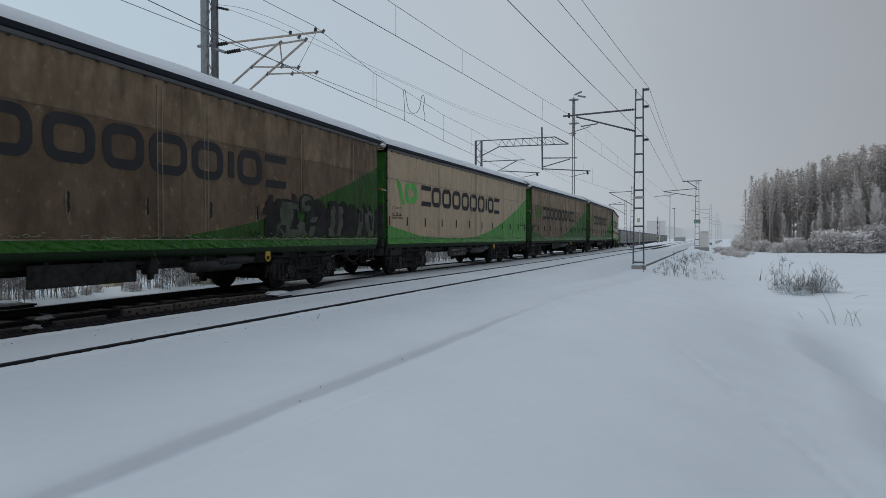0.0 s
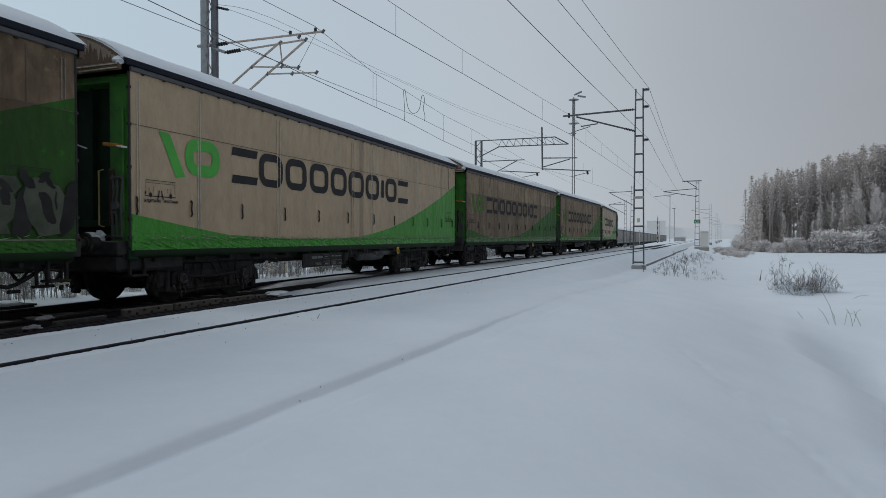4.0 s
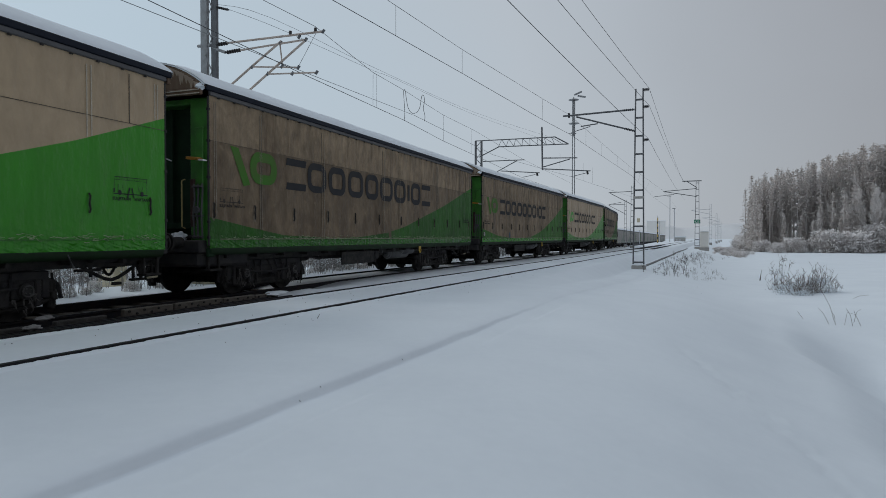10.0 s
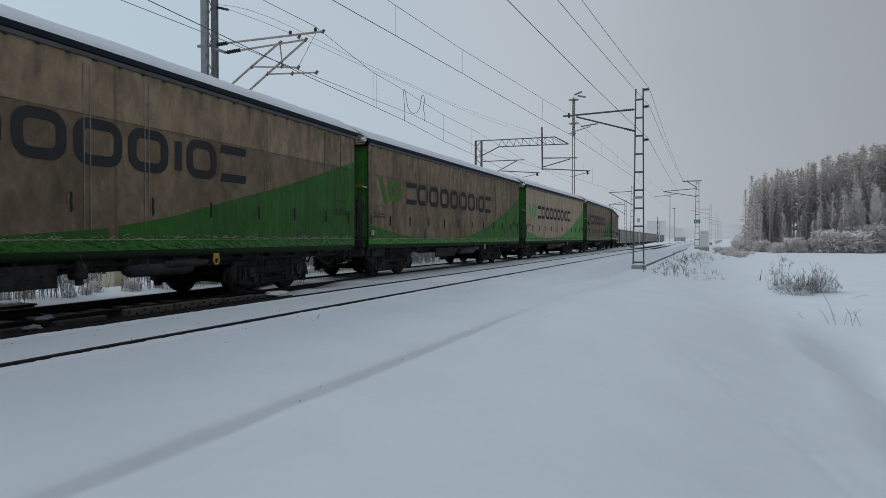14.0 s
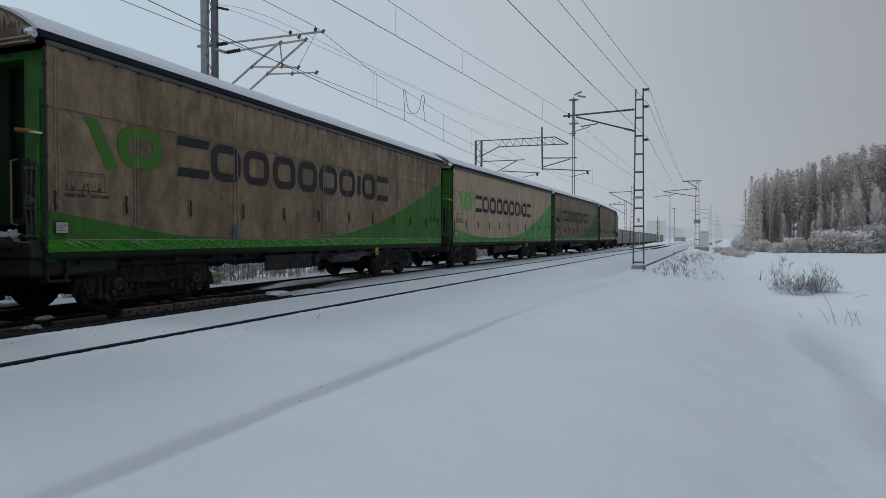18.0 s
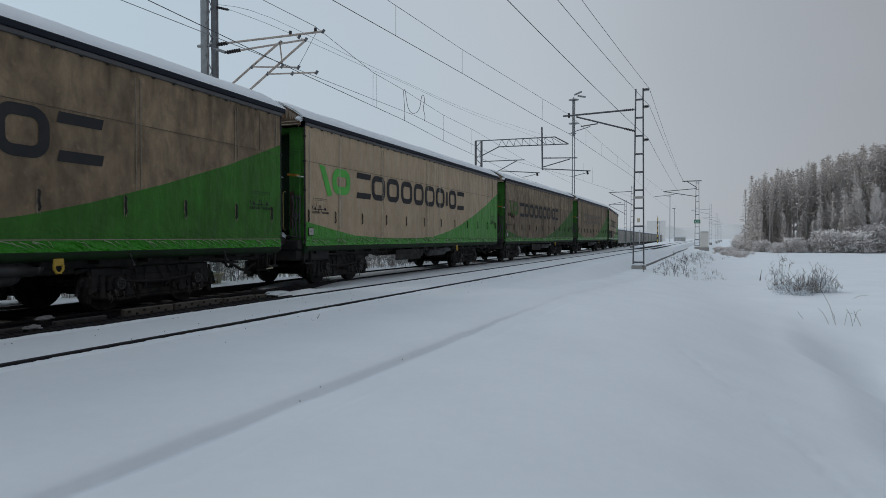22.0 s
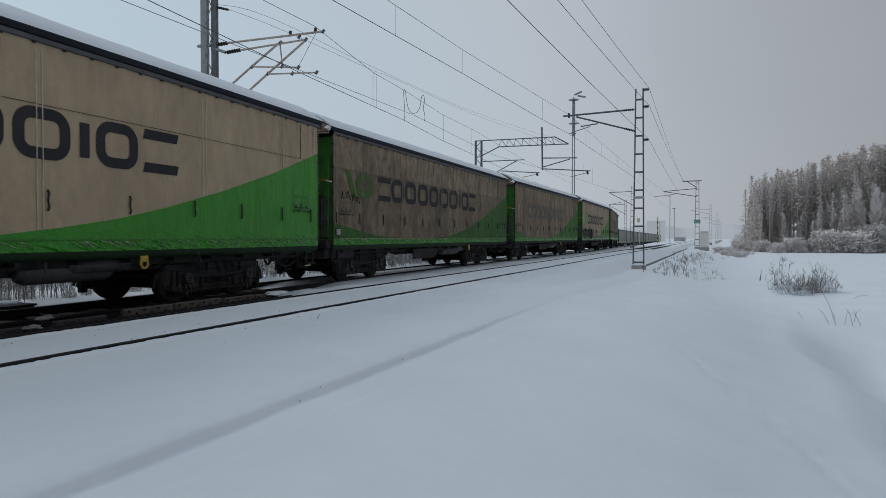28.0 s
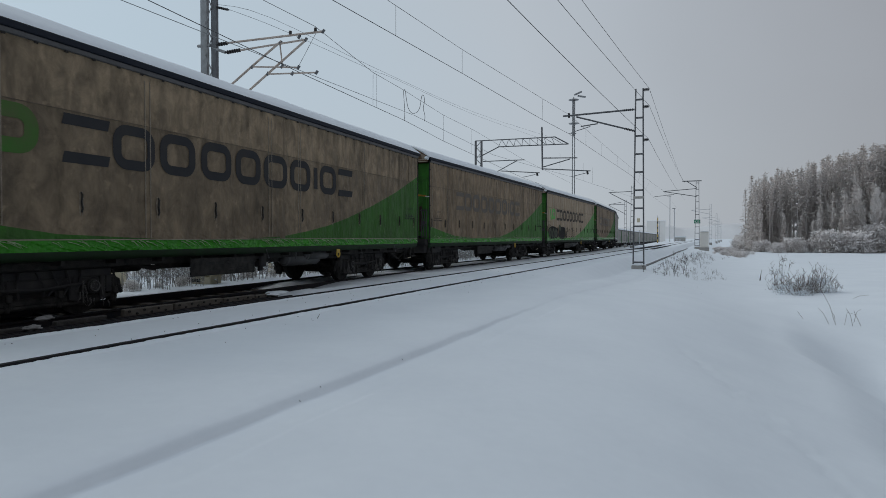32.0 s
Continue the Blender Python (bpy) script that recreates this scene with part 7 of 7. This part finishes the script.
def dry_leaves(bm, seed, n, wide, high, size):
    rnd = random.Random(seed)
    for i in range(n):
        a, r = rnd.uniform(0, math.tau), wide * rnd.random() ** 0.6
        clump(bm, (math.cos(a) * r * 1.25, math.sin(a) * r * 0.55, high * rnd.uniform(0.0, 0.8)), size, rnd, 3)


for (x, y, n, w, h, sd) in ((13.75, 24.6, 44, 0.70, 0.55, 1), (14.95, 25.1, 54, 0.48, 0.80, 2), (13.6, 24.0, 18, 0.45, 0.26, 3), (14.1, 26.4, 24, 0.42, 1.15, 4), (14.3, 25.2, 40, 0.55, 0.62, 6), (15.5, 25.0, 10, 0.4, 0.36, 7), (13.5, 25.4, 12, 0.45, 0.5, 8)):
    o = thing("dry_bush", "bare brown bush half buried in snow", "bush", pose(x, y, ground_z(x, y)) @ Matrix.Diagonal((1, 1, 1.2, 1)), "dry bushes on the slope")
    part("twig_tangle", made(dry_bush, sd, n, w, h), BROWNTWIG, o)
    tagged(part("leaf_litter", made(dry_leaves, sd + 20, int(n * 1.6), w, h, 0.045), BROWNTWIG, o), "withered brown leaves", kind="stuff")
    tagged(part("snow_dusting", made(dry_leaves, sd + 40, n * 6, w * 0.8, h * 0.75, 0.075), SNOW, o), "snow caught in the twigs", kind="stuff")
for (pts, lb) in (([(10.25, 16.69, -1.40), (10.19, 16.81, -0.96), (9.98, 16.88, -0.52)], "tall dry grass stalk leaning in snow"), ([(10.38, 16.50, -1.40), (10.45, 16.50, -1.04), (10.65, 16.44, -1.10)], "broken dry grass stalk"), ([(10.75, 16.38, -1.46), (10.56, 16.40, -1.04)], "broken dry grass stalk"),
                  ([(10.06, 16.62, -1.40), (9.94, 16.69, -1.10), (9.83, 16.75, -0.96)], "short dry grass stalk"), ([(10.15, 16.50, -1.42), (10.12, 16.50, -1.15), (10.02, 16.50, -1.02)], "short dry grass stalk"), ([(10.53, 16.38, -1.46), (10.50, 16.44, -1.15), (10.43, 16.50, -0.98)], "dry grass stalk bent in the snow"), ([(10.70, 16.62, -1.40), (10.77, 16.62, -1.10), (10.88, 16.62, -1.02)], "dry grass stalk bent in the snow"), ([(14.6, 22.6, -1.15), (14.9, 22.6, -1.02), (15.3, 22.7, -1.0)], "long dry stem lying over the snow"), ([(9.62, 17.00, -1.40), (9.50, 17.12, -1.17)], "short dry grass stalk"), ([(15.9, 31.7, -1.1), (15.98, 31.7, -0.55)], "short dark stake in the snow"), ([(-1.75, 8.68, -0.08), (-1.70, 8.70, 0.02)], "thin twig poking from the snow")):
    if 16 < pts[0][1] < 17.5:       # those on the crest of the bank
        bx, by = pts[0][0] * 1.06 + 0.12, pts[0][1] * 1.06
        pts = [(x * 1.06 + 0.12, y * 1.06, ground_z(bx, by) - 0.04 + (z - pts[0][2]) * 1.08) for x, y, z in pts]
    tagged(part("dry_stalk", made(tube, pts, 0.0055 if "stake" not in lb else 0.03, 5, 0.004), BROWNTWIG, None), lb, "stalk", "dry stalks")
trough = made(sweep, [front(3.4, a, ground_z(front(3.4, a).x, front(3.4, a).y)) for a in [33 + 3 * i for i in range(20)]], [(-0.07, -0.05), (0.07, -0.05), (0.07, 0.05), (-0.07, 0.06)])
tagged(part("cable_trough", trough, STRIP, None), "dark cable trough edging the snowy shoulder", "cable trough", kind="structure")
# weeds along the shoulder past the first mast
def build_weed(j):
    def build(bm):
        rnd = random.Random(j * 13 + 5)
        for q in range(4):
            x, y, h = rnd.gauss(0, 0.09), rnd.gauss(0, 0.09), rnd.uniform(0.3, 0.75)
            top = Vector((x + rnd.gauss(0, 0.10), y, h))
            tube(bm, [(x, y, -0.2), (x + rnd.gauss(0, 0.015), y, h * 0.5), top], 0.008, 3, 0.004)
            for k in range(3):
                p = Vector((x, y, 0)).lerp(top, rnd.uniform(0.5, 0.95))
                tube(bm, [p, p + Vector((rnd.gauss(0, 0.05), rnd.gauss(0, 0.05), 0.09))], 0.006, 3, 0.003)
            clump(bm, top, 0.06, rnd, 3)
    return build


WEEDS = [shared("weed_%d" % j, build_weed(j)) for j in range(6)]
for i in range(125):
    a, d = 29 + 44 * rnd.random() ** 1.25, rnd.gauss(2.0, 0.55) if i % 6 else rnd.gauss(0.5, 0.8)
    p = front(d - 0.012 * (a - 30), a)
    o = part("dry_weed", WEEDS[i % 6], WEED, None, at=pose(p.x, p.y, ground_z(p.x, p.y), 0, 0, rnd.uniform(0, 360)) @ Matrix.Diagonal((0.75, 0.75, rnd.uniform(0.22, 0.7) * (1 if i % 6 else 0.6), 1)))
    tagged(o, "dry dark weed stalks standing in snow", "weed", "dry weeds along the shoulder")


# ---------------------------------------------------------------- distance
def far_ridge(bm, a0, a1, far, low, high, seed):
    """A low wooded rise on the horizon, with an uneven top, bearing a0 to a1 degrees east of north."""
    n, rows = 90, []
    for i in range(n + 1):
        a = radians(a0 + (a1 - a0) * i / n)
        h = low + (high - low) * (0.5 + 0.5 * noise.noise(Vector((i * 0.11, seed, 0.5)))) + 0.5 * noise.noise(Vector((i * 0.7, seed, 3.5)))
        h *= min(1.0, 6 * i / n, 6 * (n - i) / n)
        rows.append([bm.verts.new((far_ * math.sin(a), far_ * math.cos(a), z)) for far_, z in ((far - 30, -12), (far, h - 3), (far + 160, h + 1), (far + 300, -12))])
    for p, q in zip(rows, rows[1:]):
        for j in range(3):
            bm.faces.new((p[j], q[j], q[j + 1], p[j + 1])).smooth = True


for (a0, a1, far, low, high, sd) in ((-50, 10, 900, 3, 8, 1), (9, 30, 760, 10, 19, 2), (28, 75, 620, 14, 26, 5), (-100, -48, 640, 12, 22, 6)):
    tagged(part("far_wood", made(far_ridge, a0, a1, far, low, high, sd), FARWOOD, None), "distant woodland on a low rise, haze put into its pale colour", "woodland", kind="structure")
for (x, y, w, d, h, z, lb, mt) in ((134, 398, 11, 9, 14, -3, "tall building, its walls coloured pale for mist", PALEWALL), (73, 195, 3.2, 3, 2.6, -1.6, "low grey hut beside the far tracks", GREYCAB)):
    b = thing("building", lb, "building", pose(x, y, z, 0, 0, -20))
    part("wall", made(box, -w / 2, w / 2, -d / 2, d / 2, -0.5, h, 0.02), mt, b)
    part("roof", made(box, -w / 2 - 0.2, w / 2 + 0.2, -d / 2 - 0.2, d / 2 + 0.2, h, h + 0.3, 0.02), SNOW, b)
    for i in range(2):
        part("window", made(box, -w * 0.36 + i * w * 0.28, -w * 0.36 + i * w * 0.28 + w * 0.15, -d / 2 - 0.04, -d / 2 - 0.01, h * 0.55, h * 0.8), PALEWALL if h > 5 else HAZEGREY, b)


# ---------------------------------------------------------------- what moves
def motions():
    for k, w in WAGONS:
        walk(w, [(t, wagon_pose(k, t)) for t in [i * 0.5 for i in range(65)]])
    for k, ws, q in WHEELS:
        if k < FULL:
            walk(ws, [(t, pose(0, q, 0.46, math.degrees(gone(t) / 0.46))) for t in [i * 0.2 for i in range(161)]])


motions()
